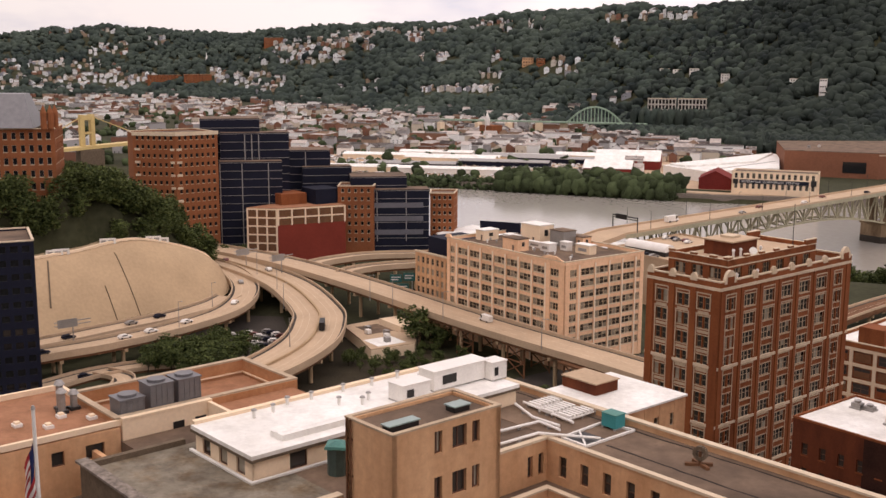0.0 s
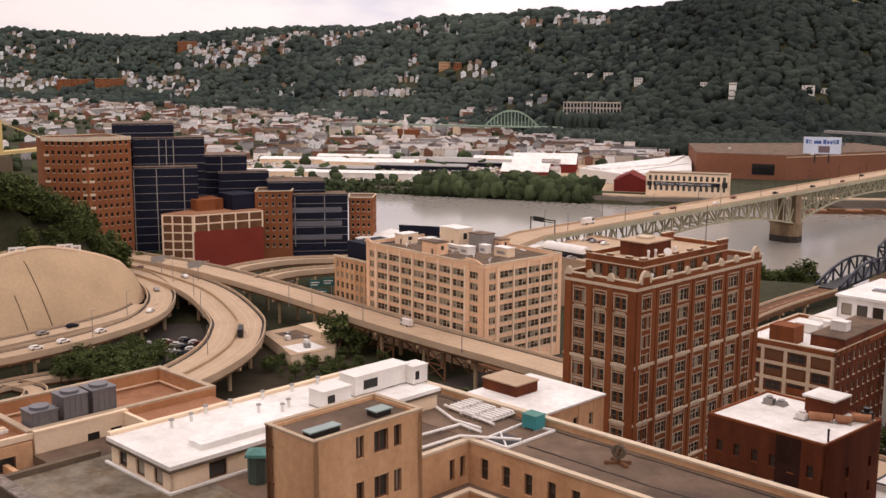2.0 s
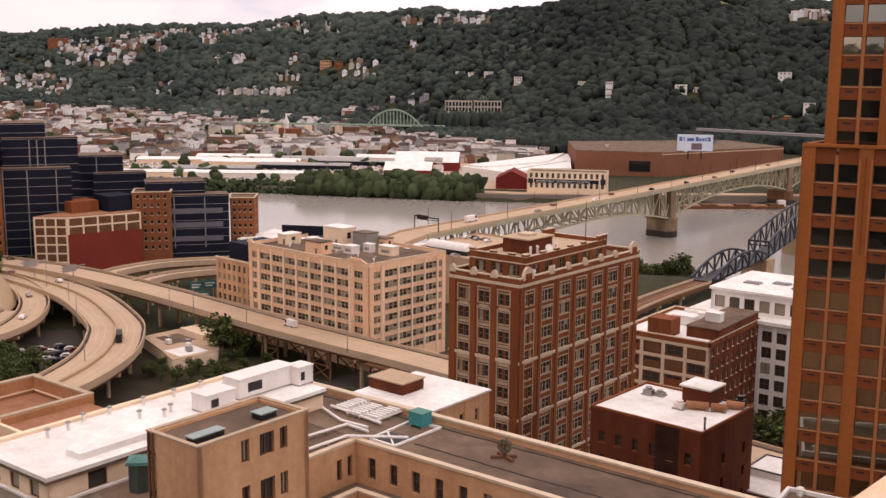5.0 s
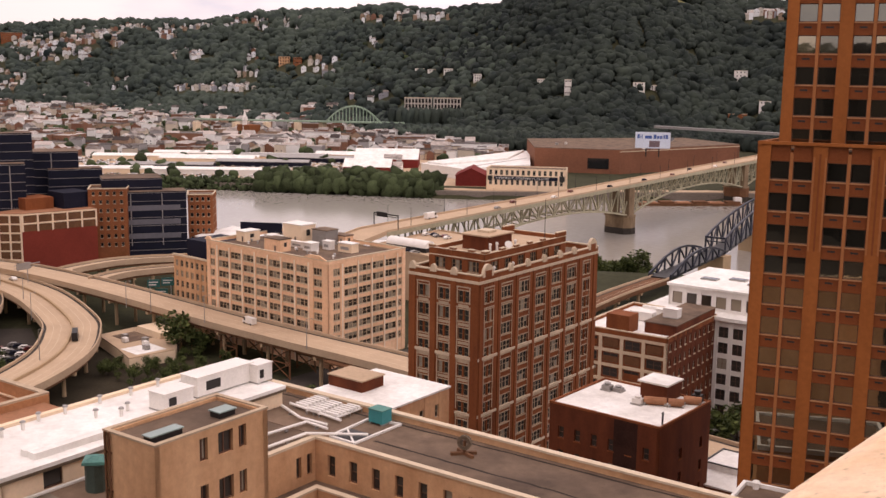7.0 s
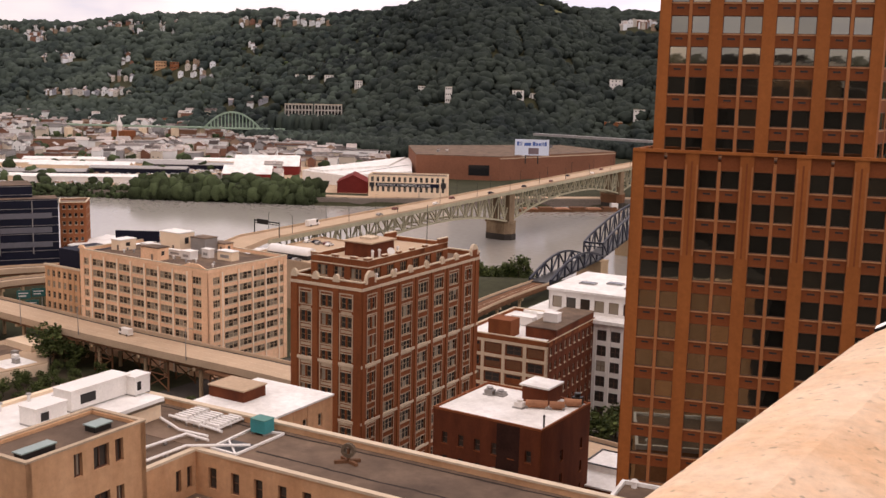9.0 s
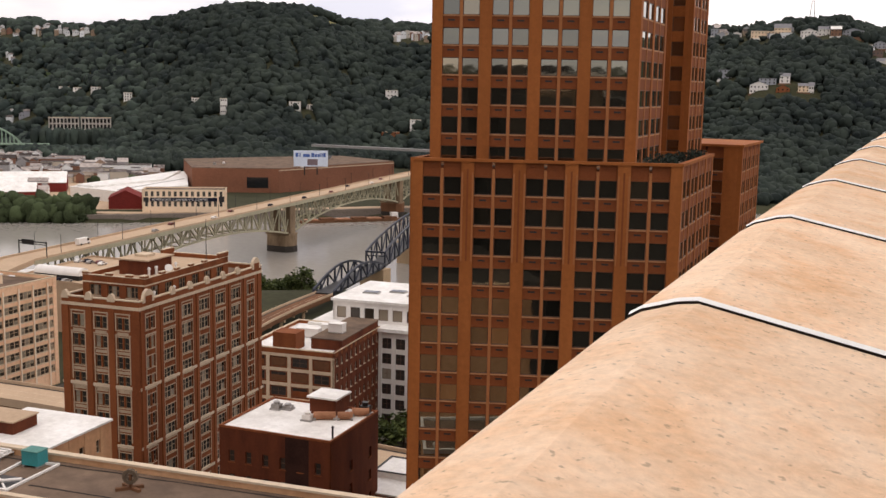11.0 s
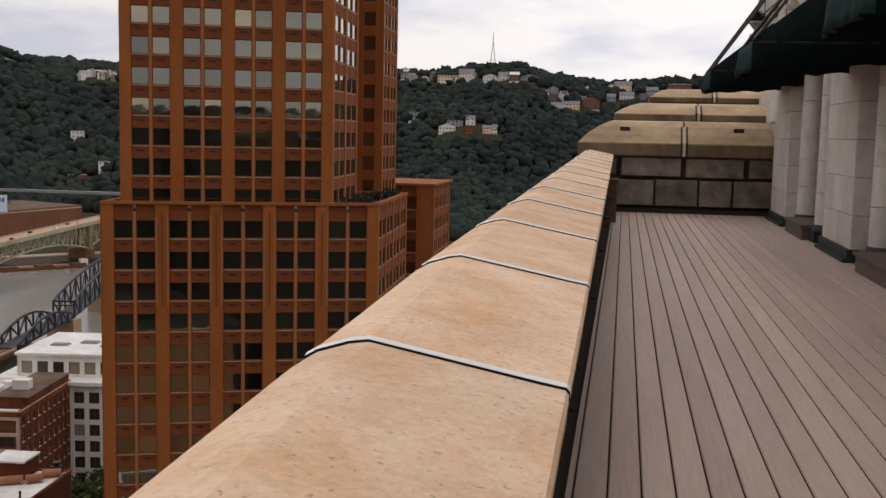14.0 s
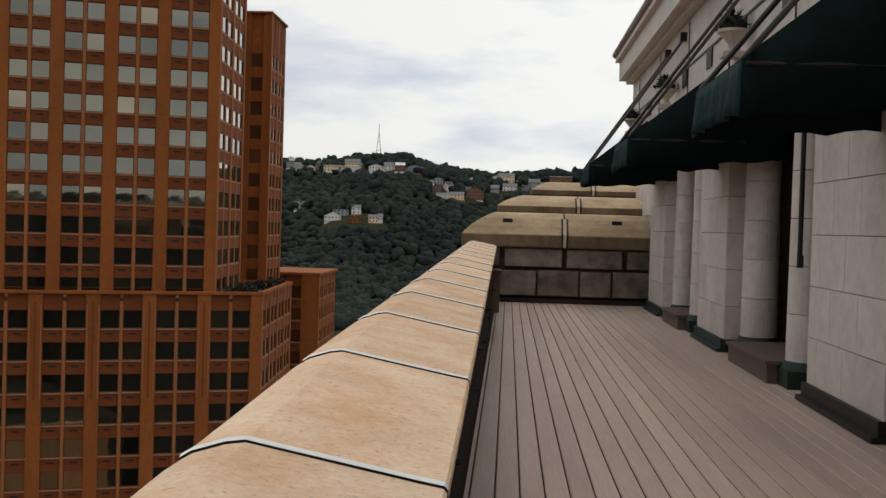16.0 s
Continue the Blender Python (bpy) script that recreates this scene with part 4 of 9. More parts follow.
def build_brick_block():
    b = thing("apartment_block", "tall red-brown brick block with pale stone trim and gabled parapets", "building")
    at = local((-126.1, 144.8), 6)
    W, D = 16.4, 44.0
    p = [at(-W, 0), at(0, 0), at(0, D), at(-W, D)]
    part("core", roof_box(at, -W + 0.6, -0.6, 0.6, D - 0.2, 0, 59.4, Mesh()), BRICK_D, b)
    wall, sill, trim = Mesh(), Mesh(), Mesh()
    rows = [(56.2 - 3.55 * i, 58.4 - 3.55 * i) for i in range(13)]
    fc = [(2.2, 3.35), (3.6, 4.75), (7.0, 8.15), (8.4, 9.55), (11.6, 12.75), (13.0, 14.15)]
    facade(b, wall, p[0], p[1], 8, 60, fc, rows, FRAME_T, PANE, "hung", sills=sill)
    sc = [(1.9, 3.05), (3.4, 4.55)]
    for i in range(1, 6):
        sc.append((1.35 + i * 6.0, 4.85 + i * 6.0))
    sc += [(37.9, 39.05), (39.4, 40.55)]
    facade(b, wall, p[1], p[2], 8, 60, sc, rows, TRIM_B, PANE, "mixed", sills=sill)
    part("wall", wall, BRICK, b)
    part("sill", sill, TRIM_B, b)
    for z, h in ((45.5, 0.55), (34.6, 0.5), (60.0, 0.55), (24.0, 0.5)):
        roof_box(at, -W - 0.15, 0.15, -0.15, 0.25, z, z + h, trim)
        roof_box(at, -0.25, 0.15, 0.25, D, z, z + h, trim)
    part("belt_course", trim, LIME, b, "pale stone belt courses")
    # stone frames round each bay: jambs, a lintel over every storey and panels under the windows
    bays = [(p[0], p[1], fc[k][0], fc[k + 1][1], 0.24) for k in (0, 2, 4)] + [(p[1], p[2], sc[0][0], sc[1][1], 0.22)] + [(p[1], p[2], *c, 0.15) for c in sc[2:7]] + [(p[1], p[2], sc[7][0], sc[8][1], 0.22)]
    for q0, q1, a, c, jamb in bays:
        m = face(q0, q1)
        surround = Mesh()
        for z0, z1 in ((56.0, 59.0), (46.4, 55.2), (35.6, 45.2), (25.2, 34.2)):
            surround.box(a - jamb - 0.03, a - 0.03, -0.06, 0.1, z0, z1, m).box(c + 0.03, c + jamb + 0.03, -0.06, 0.1, z0, z1, m)
            surround.box(a - jamb - 0.1, c + jamb + 0.1, -0.09, 0.1, z1, z1 + 0.22, m)
        for zs, zh in rows:
            surround.box(a + 0.02, c - 0.02, -0.04, 0.1, zh + 0.02, zh + 0.20, m)
        part("window_surround", surround, TRIM_B, b, "weathered stone bay surround")
        if q0 == p[0]:
            for zs, zh in rows[1:]:
                part("spandrel_panel", Mesh().box(a + 0.1, c - 0.1, -0.03, 0.1, zh + 0.45, zh + 0.95, m), TRIM_B, b)
    m = face(p[1], p[2])
    for i in range(8):
        part("pilaster", Mesh().box(0.15 + i * 6.0, 1.0 + i * 6.0, -0.16, 0.1, 8, 60, m), BRICK, b)
    m = face(p[0], p[1])
    for a, c in ((0, 1.5), (5.1, 6.4), (9.9, 11.2), (14.7, 16.4)):
        part("pilaster", Mesh().box(a, c, -0.16, 0.1, 8, 60, m), BRICK, b)
    par, cap = rim(at, -W, 0, 0, D, 60.5, 61.5, 0.45, Mesh()), rim(at, -W - 0.08, 0.08, -0.08, D + 0.08, 61.5, 61.75, 0.6, Mesh())
    part("parapet", par, BRICK, b)
    part("coping", cap, LIME, b)
    for q0, q1, spots in ((p[0], p[1], (0.8, 5.8, 10.6)), (p[1], p[2], (2.6, 10.3, 16.3, 22.3, 28.3, 34.0, 41.5))):
        m = face(q0, q1)
        for k, u in enumerate(spots):
            wide = 1.7 if (q0 == p[1] and u in (2.6, 41.5)) else 0.75
            g = Mesh()
            arc = [(u + wide * math.cos(math.pi * i / 8), 61.2 + (2.4 if wide > 1 else 1.5) * math.sin(math.pi * i / 8)) for i in range(9)]
            n = len(arc)
            g.v = [tuple(m @ Vector((x, y, z))) for y in (-0.22, 0.35) for x, z in arc]
            g.f = [tuple(range(n)), tuple(range(2 * n - 1, n - 1, -1))] + [(i, n + i, n + (i + 1) % n, (i + 1) % n) for i in range(n)]
            part("gable", g, LIME, b, "small carved stone gable")
            if wide > 1:
                part("gable_panel", Mesh().box(u - 1.0, u + 1.0, -0.26, -0.2, 61.2, 62.4, m), BRICK, b)
    part("roof", roof_box(at, -W + 0.45, -0.45, 0.45, D - 0.45, 60.2, 60.6, Mesh()), TAR, b)
    # the set-back storey and the lift house
    up, ups = Mesh(), Mesh()
    q = [at(-14.8, 4.0), at(-1.6, 4.0), at(-1.6, 33.0), at(-14.8, 33.0)]
    part("upper_core", roof_box(at, -14.3, -2.1, 4.5, 32.5, 60, 63.9, Mesh()), BRICK_D, b)
    facade(b, up, q[0], q[1], 60.5, 64.9, even(13.2, 3, 2.5), [(61.2, 63.2)], FRAME_T, PANE, "mixed", sills=ups)
    facade(b, up, q[1], q[2], 60.5, 64.9, even(29.0, 6, 2.5), [(61.2, 63.2)], FRAME_T, PANE, "mixed", sills=ups)
    part("upper_wall", up, BRICK, b)
    part("sill", ups, TRIM_B, b)
    part("belt_course", rim(at, -14.9, -1.5, 3.9, 33.05, 63.55, 63.75, 0.35, Mesh()), LIME, b)
    part("upper_wall", rim(at, -14.8, -1.6, 4.5, 33.0, 63.9, 64.9, 0.4, Mesh()), BRICK, b)
    part("upper_roof", roof_box(at, -14.3, -2.1, 4.5, 32.5, 63.9, 64.15, Mesh()), CONC, b)
    # raised blocks along the upper parapet, each with a stone cap
    for u0, u1, v0, v1 in [(-14.85, -13.6, 3.95, 4.5), (-9.9, -8.5, 3.95, 4.5), (-5.6, -4.2, 3.95, 4.5), (-2.6, -1.55, 3.95, 5.4)] + [(-2.05, -1.55, v, v + 1.5) for v in (9.2, 14.0, 18.8, 23.6)] + [(-2.05, -1.55, 29.4, 33.05), (-14.85, -14.3, 29.0, 33.05)]:
        tall = 65.9 if v1 > 30 else 65.35
        blk = part("merlon", roof_box(at, u0, u1, v0, v1, 64.9, tall, Mesh()), BRICK, b)
        part("merlon_cap", roof_box(at, u0 - 0.06, u1 + 0.06, v0 - 0.06, v1 + 0.06, tall, tall + 0.14, Mesh()), LIME, blk)
    part("coping", rim(at, -14.86, -1.54, 3.94, 33.06, 64.9, 65.02, 0.45, Mesh()), LIME, b)
    part("lift_house", roof_box(at, -11.6, -5.4, 10.5, 18.5, 64.15, 66.9, Mesh()), BRICK_D, b)
    part("lift_roof", roof_box(at, -12.0, -5.0, 10.1, 18.9, 66.9, 67.15, Mesh()), CONC, b)
    part("roof_hatch", roof_box(at, -10.2, -7.4, 13.5, 16.0, 67.15, 67.6, Mesh()), LIME, b)
    for u, v in ((-4.4, 9.6), (-4.2, 11.6), (-3.4, 16.8), (-1.1, 6.2), (-0.95, 12.4)):
        pipe = thing("roof_vent", "pale vent pipe on the brick block's roof", "vent", (*at(u, v), 64.15 if u < -2 else 60.6))
        part("pipe", Mesh().tube((0, 0, 0), (0, 0, 1.5), 0.22, k=8), WHITE_M, pipe)
        part("cowl", Mesh().tube((0, 0, 1.5), (0, 0, 1.85), 0.36, 0.2, 8), WHITE_M, pipe)
    mast = thing("roof_mast", "thin dark mast on the brick block's roof", "mast", (*at(-3, 27), 64.15))
    part("pole", Mesh().tube((0, 0, 0), (0, 0, 9), 0.09, 0.05, 8), DARK_METAL, mast)
    dish = thing("satellite_dish", "white satellite dish on the brick block's roof", "dish", (*at(-3.2, 14), 64.15))
    part("bowl", Mesh().tube((0, 0, 1.0), (0.35, -0.3, 1.3), 0.3, 0.75, 14), WHITE_M, dish)
    part("mount", Mesh().tube((0, 0, 0), (0, 0, 1.0), 0.08, k=8), GREY, dish)


def build_tan_block():
    b = thing("office_block", "tan brick eight-storey office block with rows of wide windows", "building")
    at = local((-259.4, 223.6), 3)
    W, D = 63.0, 37.0
    p = [at(-W, 0), at(0, 0), at(0, D), at(-W, D)]
    wall, sill = Mesh(), Mesh()
    rows = [(30.9 - 3.75 * i, 33.2 - 3.75 * i) for i in range(8)]
    bay = 0.108 * W
    wide = [(0.094 * W + bay * i + 0.55, 0.094 * W + bay * (i + 1) - 0.55) for i in range(7)]
    facade(b, wall, p[0], p[1], 0, 35, [(0.03 * W, 0.072 * W)] + wide + [(0.885 * W, 0.950 * W)], rows, FRAME_P, PANE_B, "triple", sills=sill, spandrel=0.18)
    facade(b, wall, p[1], p[2], 0, 35, [(0.06 * D, 0.145 * D), (0.195 * D, 0.36 * D), (0.378 * D, 0.538 * D), (0.556 * D, 0.706 * D), (0.724 * D, 0.878 * D), (0.90 * D, 0.955 * D)], rows, FRAME_P, PANE_B, "triple", sills=sill, spandrel=0.18)
    m = face(p[0], p[1])
    for i in range(8):
        u = 0.094 * W + bay * i
        part("pilaster", Mesh().box(u - 0.3, u + 0.3, -0.16, 0.1, 0, 34.6, m), PALE_TILE, b)
    m = face(p[1], p[2])
    for u in (0.17, 0.369, 0.547, 0.715, 0.889):
        part("pilaster", Mesh().box(u * D - 0.25, u * D + 0.25, -0.16, 0.1, 0, 34.6, m), PALE_TILE, b)
    part("wall", wall, TAN, b)
    part("sill", sill, LIME, b)
    part("core", roof_box(at, -W + 0.5, -0.5, 0.5, D, 0, 34.2, Mesh()), TAN, b)
    part("roof", roof_box(at, -W + 0.5, -0.5, 0.5, D, 34.2, 34.5, Mesh()), TAR, b)
    part("parapet", rim(at, -W, 0, 0, D, 35.0, 36.0, 0.45, Mesh()), TAN, b)
    part("coping", rim(at, -W - 0.1, 0.1, -0.1, D + 0.1, 36.0, 36.25, 0.6, Mesh()), LIME, b, "pale stone coping")
    for v, wide in ((-62.0, 2.0), (-6.5, 5.5)):
        g = Mesh()
        m = face(p[0], p[1])
        u = W + v
        pts = [(u - wide, 36.2), (u + wide, 36.2), (u + wide * 0.4, 37.4), (u - wide * 0.4, 37.4)]
        g.v = [tuple(m @ Vector((x, y, z))) for y in (-0.12, 0.4) for x, z in pts]
        g.f = [(0, 1, 2, 3), (7, 6, 5, 4), (0, 4, 5, 1), (1, 5, 6, 2), (2, 6, 7, 3), (3, 7, 4, 0)]
        part("gable", g, TAN, b)
    # the lower brick wing
    w = thing("office_wing", "brown and tan brick wing with arched cornice beside the office block", "building")
    aw = local(at(-W, 1.5), 3)
    wallw = Mesh()
    facade(w, wallw, aw(-22, 0), aw(0, 0), 0, 27.5, even(22, 7, 1.7, 1.0), [(23.6 - 3.9 * i, 26.0 - 3.9 * i) for i in range(6)], FRAME_W, PANE_B, "hung")
    part("wall", wallw, OFFICE, w)
    part("core", roof_box(aw, -21.8, 0, 0.5, 24, 0, 27, Mesh()), BRICK, w)
    part("roof_house", roof_box(aw, -19, -2, 4, 20, 27.0, 33.5, Mesh()), BLACK, w, "dark metal roof house")
    part("cornice", roof_box(aw, -22.2, 0, -0.3, 0.4, 27.5, 28.2, Mesh()), LIME, w)
    # rooftop plant
    spec = [("lift_house", "tan brick lift house on the office roof", -39, -30.7, 6.5, 11.5, 4.2, TAN), ("roof_plant_house", "cream rendered plant house on the office roof", -49, -39, 24, 31, 6.4, CREAM),
            ("cooling_unit", "white metal cooling unit on the office roof", -28.6, -24.1, 15, 18.6, 2.6, WHITE_M), ("cooling_unit", "grey metal cooling unit on the office roof", -35.5, -28.4, 26, 32, 5.4, GREY),
            ("cooling_unit", "cream metal cooling unit on the office roof", -18.2, -11.5, 22, 25.5, 3.0, CREAM), ("stair_house", "cream stair house on the office roof", -60.4, -55.5, 11.5, 18.5, 3.7, CREAM),
            ("stair_house", "tan stair house with a dark roof on the office roof", -32, -25, 32.4, 36.4, 3.2, TAN), ("cooling_unit", "low white cooling unit on the office roof", -38, -31, 17.5, 19, 1.8, WHITE_M),
            ("cooling_unit", "low white cooling unit on the office roof", -53, -46, 18.5, 21.5, 2.2, WHITE_M), ("cooling_unit", "white metal cooling unit on the office roof", -25.4, -21.8, 21.5, 24, 2.8, WHITE_M)]
    for name, label, u0, u1, v0, v1, h, mt in spec:
        o = thing(name, label, "roof plant", (*at((u0 + u1) / 2, (v0 + v1) / 2), 34.5), 3)
        a, c = (u1 - u0) / 2, (v1 - v0) / 2
        part("body", Mesh().box(-a, a, -c, c, 0, h), mt, o)
        part("cap", Mesh().box(-a - 0.2, a + 0.2, -c - 0.2, c + 0.2, h, h + 0.3), WHITE_M if mt in (WHITE_M, CREAM) else TAR, o)
        if name == "cooling_unit":
            part("louvre", Mesh().box(-a * 0.6, a * 0.6, -c - 0.06, -c, h * 0.3, h * 0.65), GREY, o)
        else:
            part("door", Mesh().box(a * 0.25, a * 0.25 + 0.9, -c - 0.05, -c, 0.1, 2.1), BROWN, o)
            part("window", Mesh().box(a, a + 0.05, -c * 0.3, c * 0.2, h * 0.4, h * 0.75), DARK_METAL, o)
    for k in range(14):
        u, v = -9 - 3.6 * k + 1.4 * math.sin(2.1 * k), 8 + 6 * abs(math.sin(1.3 * k + 0.5))
        o = thing("roof_vent", "small metal vent on the office roof", "vent", (*at(u, v), 34.5), 3)
        part("pipe", Mesh().tube((0, 0, 0), (0, 0, 0.8), 0.28, k=8), GREY if k % 3 else WHITE_M, o)
        part("cowl", Mesh().tube((0, 0, 0.8), (0, 0, 1.15), 0.5, 0.3, 8), GREY if k % 3 else WHITE_M, o)
    sc = thing("screen_wall", "long dark metal screen on posts behind the office roof", "screen")
    a, c = at(-71.5, 22.5), at(-57.5, 31.0)
    m = face(a, c)
    part("panel", Mesh().box(0, length_of(a, c), 0, 0.4, 35.4, 39.2, m), BLACK, sc)
    for u, z in ((0.6, 27.0), (5.5, 27.0), (11.0, 34.5), (15.6, 34.5)):
        part("post", Mesh().box(u - 0.2, u + 0.2, 0.4, 0.8, z, 38.5, m), DARK_METAL, sc)
    ws = thing("white_roofed_shed", "low shed with a flat white roof near the river", "shed")
    plan = [(-457, 306), (-438, 303), (-416, 322), (-434, 342), (-470, 338)]
    part("wall", Mesh().prism(plan, 0, 11.5), GREY, ws)
    part("roof", Mesh().prism([(-444 + 1.02 * (x + 444), 322 + 1.02 * (y - 322)) for x, y in plan], 11.5, 12.1), WHITE_ROOF, ws)


def build_dark_block():
    b = thing("warehouse_block", "dark red brick warehouse with a bright white flat roof", "building")
    at = local((-85.6, 142.4), 4)
    W, D = 20.8, 18.2
    p = [at(-W, 0), at(0, 0), at(0, D)]
    wall, sill = Mesh(), Mesh()
    flat_facade(b, wall, p[0], p[1], 8, 43.2, even(W, 6, 1.1, 1.8), [(37.5 - 4.1 * i, 39.5 - 4.1 * i) for i in range(6)], FRAME_B, PANE, "hung", sills=sill)
    flat_facade(b, wall, p[1], p[2], 8, 43.2, [(7.0, 8.0), (14.5, 15.4)], [(36.2 - 4.1 * i, 38.0 - 4.1 * i) for i in range(5)], FRAME_B, PANE, "hung", sills=sill)
    part("wall", wall, BRICK_D, b)
    part("sill", sill, BRICK, b)
    part("core", roof_box(at, -W + 0.4, -0.4, 0.4, D, 0, 42.9, Mesh()), BRICK_D, b)
    part("roof", roof_box(at, -W + 0.3, -0.3, 0.3, D - 0.3, 42.9, 43.25, Mesh()), WHITE_ROOF, b, "bright white roof membrane with grey patches")
    part("coping", rim(at, -W - 0.05, 0.05, -0.05, D, 43.2, 43.55, 0.35, Mesh()), BRICK, b)
    part("stair_house", roof_box(at, -10.5, -5.5, 12.5, 17.5, 43.2, 46.2, Mesh()), BRICK_D, b)
    part("stair_roof", roof_box(at, -10.9, -5.1, 12.1, 17.9, 46.2, 46.5, Mesh()), WHITE_ROOF, b)
    stain, q_s = Mesh(), random.Random(4)
    for k in range(16):
        u = W * 0.60 + 0.27 * k
        reach = 1 - abs(k - 8) / 9
        stain.box(u, u + 0.27, -0.012, 0.0, 8.2 + 30 * (1 - reach) * q_s.uniform(0.6, 1.0), 43.1, face(p[0], p[1]))
    part("soot_stain", stain, mat("sooty_brick", (0.038, 0.016, 0.011), 0.95, vary=0.5, scale=3, bump=0.1), b, "black soot stain down the front")
    spec = [("roof_fan", "grey metal roof fans on the white roof", -17, 12.5, 1.4, GREY), ("roof_fan", "grey metal roof fans on the white roof", -15.2, 13.2, 1.0, GREY), ("roof_unit", "white metal air handling box on the white roof", -9.0, 9.0, 1.5, WHITE_M),
            ("roof_unit", "dark framed hatch on the white roof", -1.6, 16.2, 2.2, DARK_METAL)]
    for name, label, u, v, h, mt in spec:
        o = thing(name, label, "roof plant", (*at(u, v), 43.25), 4)
        part("body", Mesh().box(-0.8, 0.8, -0.7, 0.7, 0, h * 0.7).tube((0, 0, h * 0.7), (0, 0, h), 0.5, 0.6, 12), mt, o)
        part("curb", Mesh().box(-1.0, 1.0, -0.9, 0.9, 0, 0.25), GREY, o)
    for u, v, du in ((-6.6, 10.6, 1.9), (-3.4, 12.0, 1.3), (-1.9, 15.0, 1.5)):
        o = thing("roof_duct", "orange-red covered duct lying on the white roof", "duct", (*at(u, v), 43.25), 30)
        part("tube", Mesh().tube((-du, 0, 0.7), (du, 0, 0.7), 0.7, k=12), RED_ROOF, o)
        part("foot", Mesh().box(-du, -du + 0.4, -0.7, 0.7, 0, 0.5).box(du - 0.4, du, -0.7, 0.7, 0, 0.5), GREY, o)
    flue = thing("flue_pipe", "black flue pipe at the white roof's edge", "pipe", (*at(-0.8, 2.2), 43.25))
    part("tube", Mesh().tube((0, 0, 0), (0, 0, 1.8), 0.16, k=10).tube((0, 0, 1.8), (0, 0, 2.1), 0.26, 0.1, 10), DARK_METAL, flue)


def build_frame_block():
    b = thing("loft_building", "brick loft building with a pale concrete frame and a set-back roof", "building")
    at = local((-136.3, 228.2), 8)
    W, D = 25.0, 33.0
    p = [at(-W, 0), at(0, 0), at(0, D)]
    frame_m, fill = Mesh(), Mesh()
    m = face(p[0], p[1])
    for k in range(5):
        u = k * (W - 0.9) / 4
        frame_m.box(u, u + 0.9, 0, 0.5, 0, 31.5, m)
    for k in range(9):
        frame_m.box(0, W, 0.03, 0.5, 30.7 - 3.9 * k, 31.5 - 3.9 * k, m)
    part("concrete_frame", frame_m, LIME, b, "pale concrete frame")
    fill.box(0, W, 0.3, 0.9, 0, 31.5, m)
    part("infill", fill, BRICK, b, "brown brick and shutter infill")
    for k in range(8):
        for j in range(4):
            f, pn = window_meshes(4.2, 2.3, "grid", FRAME_B, PANE)
            w = part("window", f, None, b)
            w.matrix_basis = m @ pose(1.3 + j * 6.03, 0.2, 28.1 - 3.9 * k)
            part("pane", pn, None, w)
            if (3 * k + 2 * j) % 5 < 3:
                part("shutter", Mesh().box(0.1, 4.1, -0.02, 0.06, 0.1, 2.2 if (k + j) % 2 else 1.5), RUST if (k + j) % 4 else BRICK, w, "brown boarded panel")
    side, sill = Mesh(), Mesh()
    facade(b, side, p[1], p[2], 0, 33.0, even(D, 10, 1.3, 1.4), [(29.0 - 3.9 * i, 30.9 - 3.9 * i) for i in range(8)], FRAME_W, PANE_B, "hung", sills=sill)
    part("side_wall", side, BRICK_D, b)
    part("sill", sill, LIME, b)
    part("core", roof_box(at, -W + 0.3, -0.5, 0.6, D, 0, 31.6, Mesh()), BRICK_D, b)
    part("roof", roof_box(at, -W + 0.2, -0.4, 0.4, D - 0.2, 31.6, 31.9, Mesh()), WHITE_ROOF, b)
    part("parapet", rim(at, -W, 0, 0, D, 31.5, 32.7, 0.4, Mesh()), BRICK, b)
    part("coping", rim(at, -W - 0.05, 0.05, -0.05, D + 0.05, 32.7, 32.95, 0.5, Mesh()), LIME, b)
    part("roof_house", roof_box(at, -18, -11.5, 2.0, 7.5, 31.6, 36.4, Mesh()), BRICK, b)
    part("back_house", roof_box(at, -9, -0.4, 6.0, D - 0.4, 31.6, 34.6, Mesh()), BRICK_D, b)
    part("back_roof", roof_box(at, -9.2, -0.2, 5.8, D, 34.6, 34.85, Mesh()), TAR, b)
    for u, v, su in ((-15, 18, 3.2), (-11, 24, 2.4), (-5, 14, 2.0)):
        o = thing("roof_unit", "white metal air handling box on the loft roof", "roof plant", (*at(u, v), 31.9 if u < -9 else 34.85), 8)
        part("body", Mesh().box(-su, su, -1.4, 1.4, 0.2, 2.4).box(-su - 0.1, su + 0.1, -1.5, 1.5, 2.4, 2.55), WHITE_M, o)
        part("curb", Mesh().box(-su, su, -1.4, 1.4, 0, 0.2), GREY, o)
    # the pale office behind it
    c = thing("courthouse_annex", "white stone office building with tall columns and a stepped roof", "building")
    ac = local((-115.5, 263.0), 7)
    low, lowf = Mesh(), Mesh()
    cols = even(46, 11, 2.9, 1.2)
    facade(c, low, ac(-46, 0), ac(0, 0), 0, 31.7, cols, [(26.8 - 4.4 * i, 29.8 - 4.4 * i) for i in range(6)], FRAME_B, PANE, "grid", thick=0.8, recess=0.5, spandrel=0.35)
    part("wall", low, WHITE_M, c)
    part("core", roof_box(ac, -45.5, -0.4, 0.8, 34, 0, 31.2, Mesh()), CREAM, c)
    part("cornice", roof_box(ac, -46.8, 0.8, -0.9, 35, 31.7, 32.7, Mesh()), WHITE_ROOF, c)
    hi = Mesh()
    facade(c, hi, ac(-41.5, 5), ac(-2, 5), 32.7, 38.4, even(39.5, 9, 3.0, 1.0), [(33.5, 36.8)], FRAME_B, PANE_B, "plain", thick=0.6, recess=0.35)
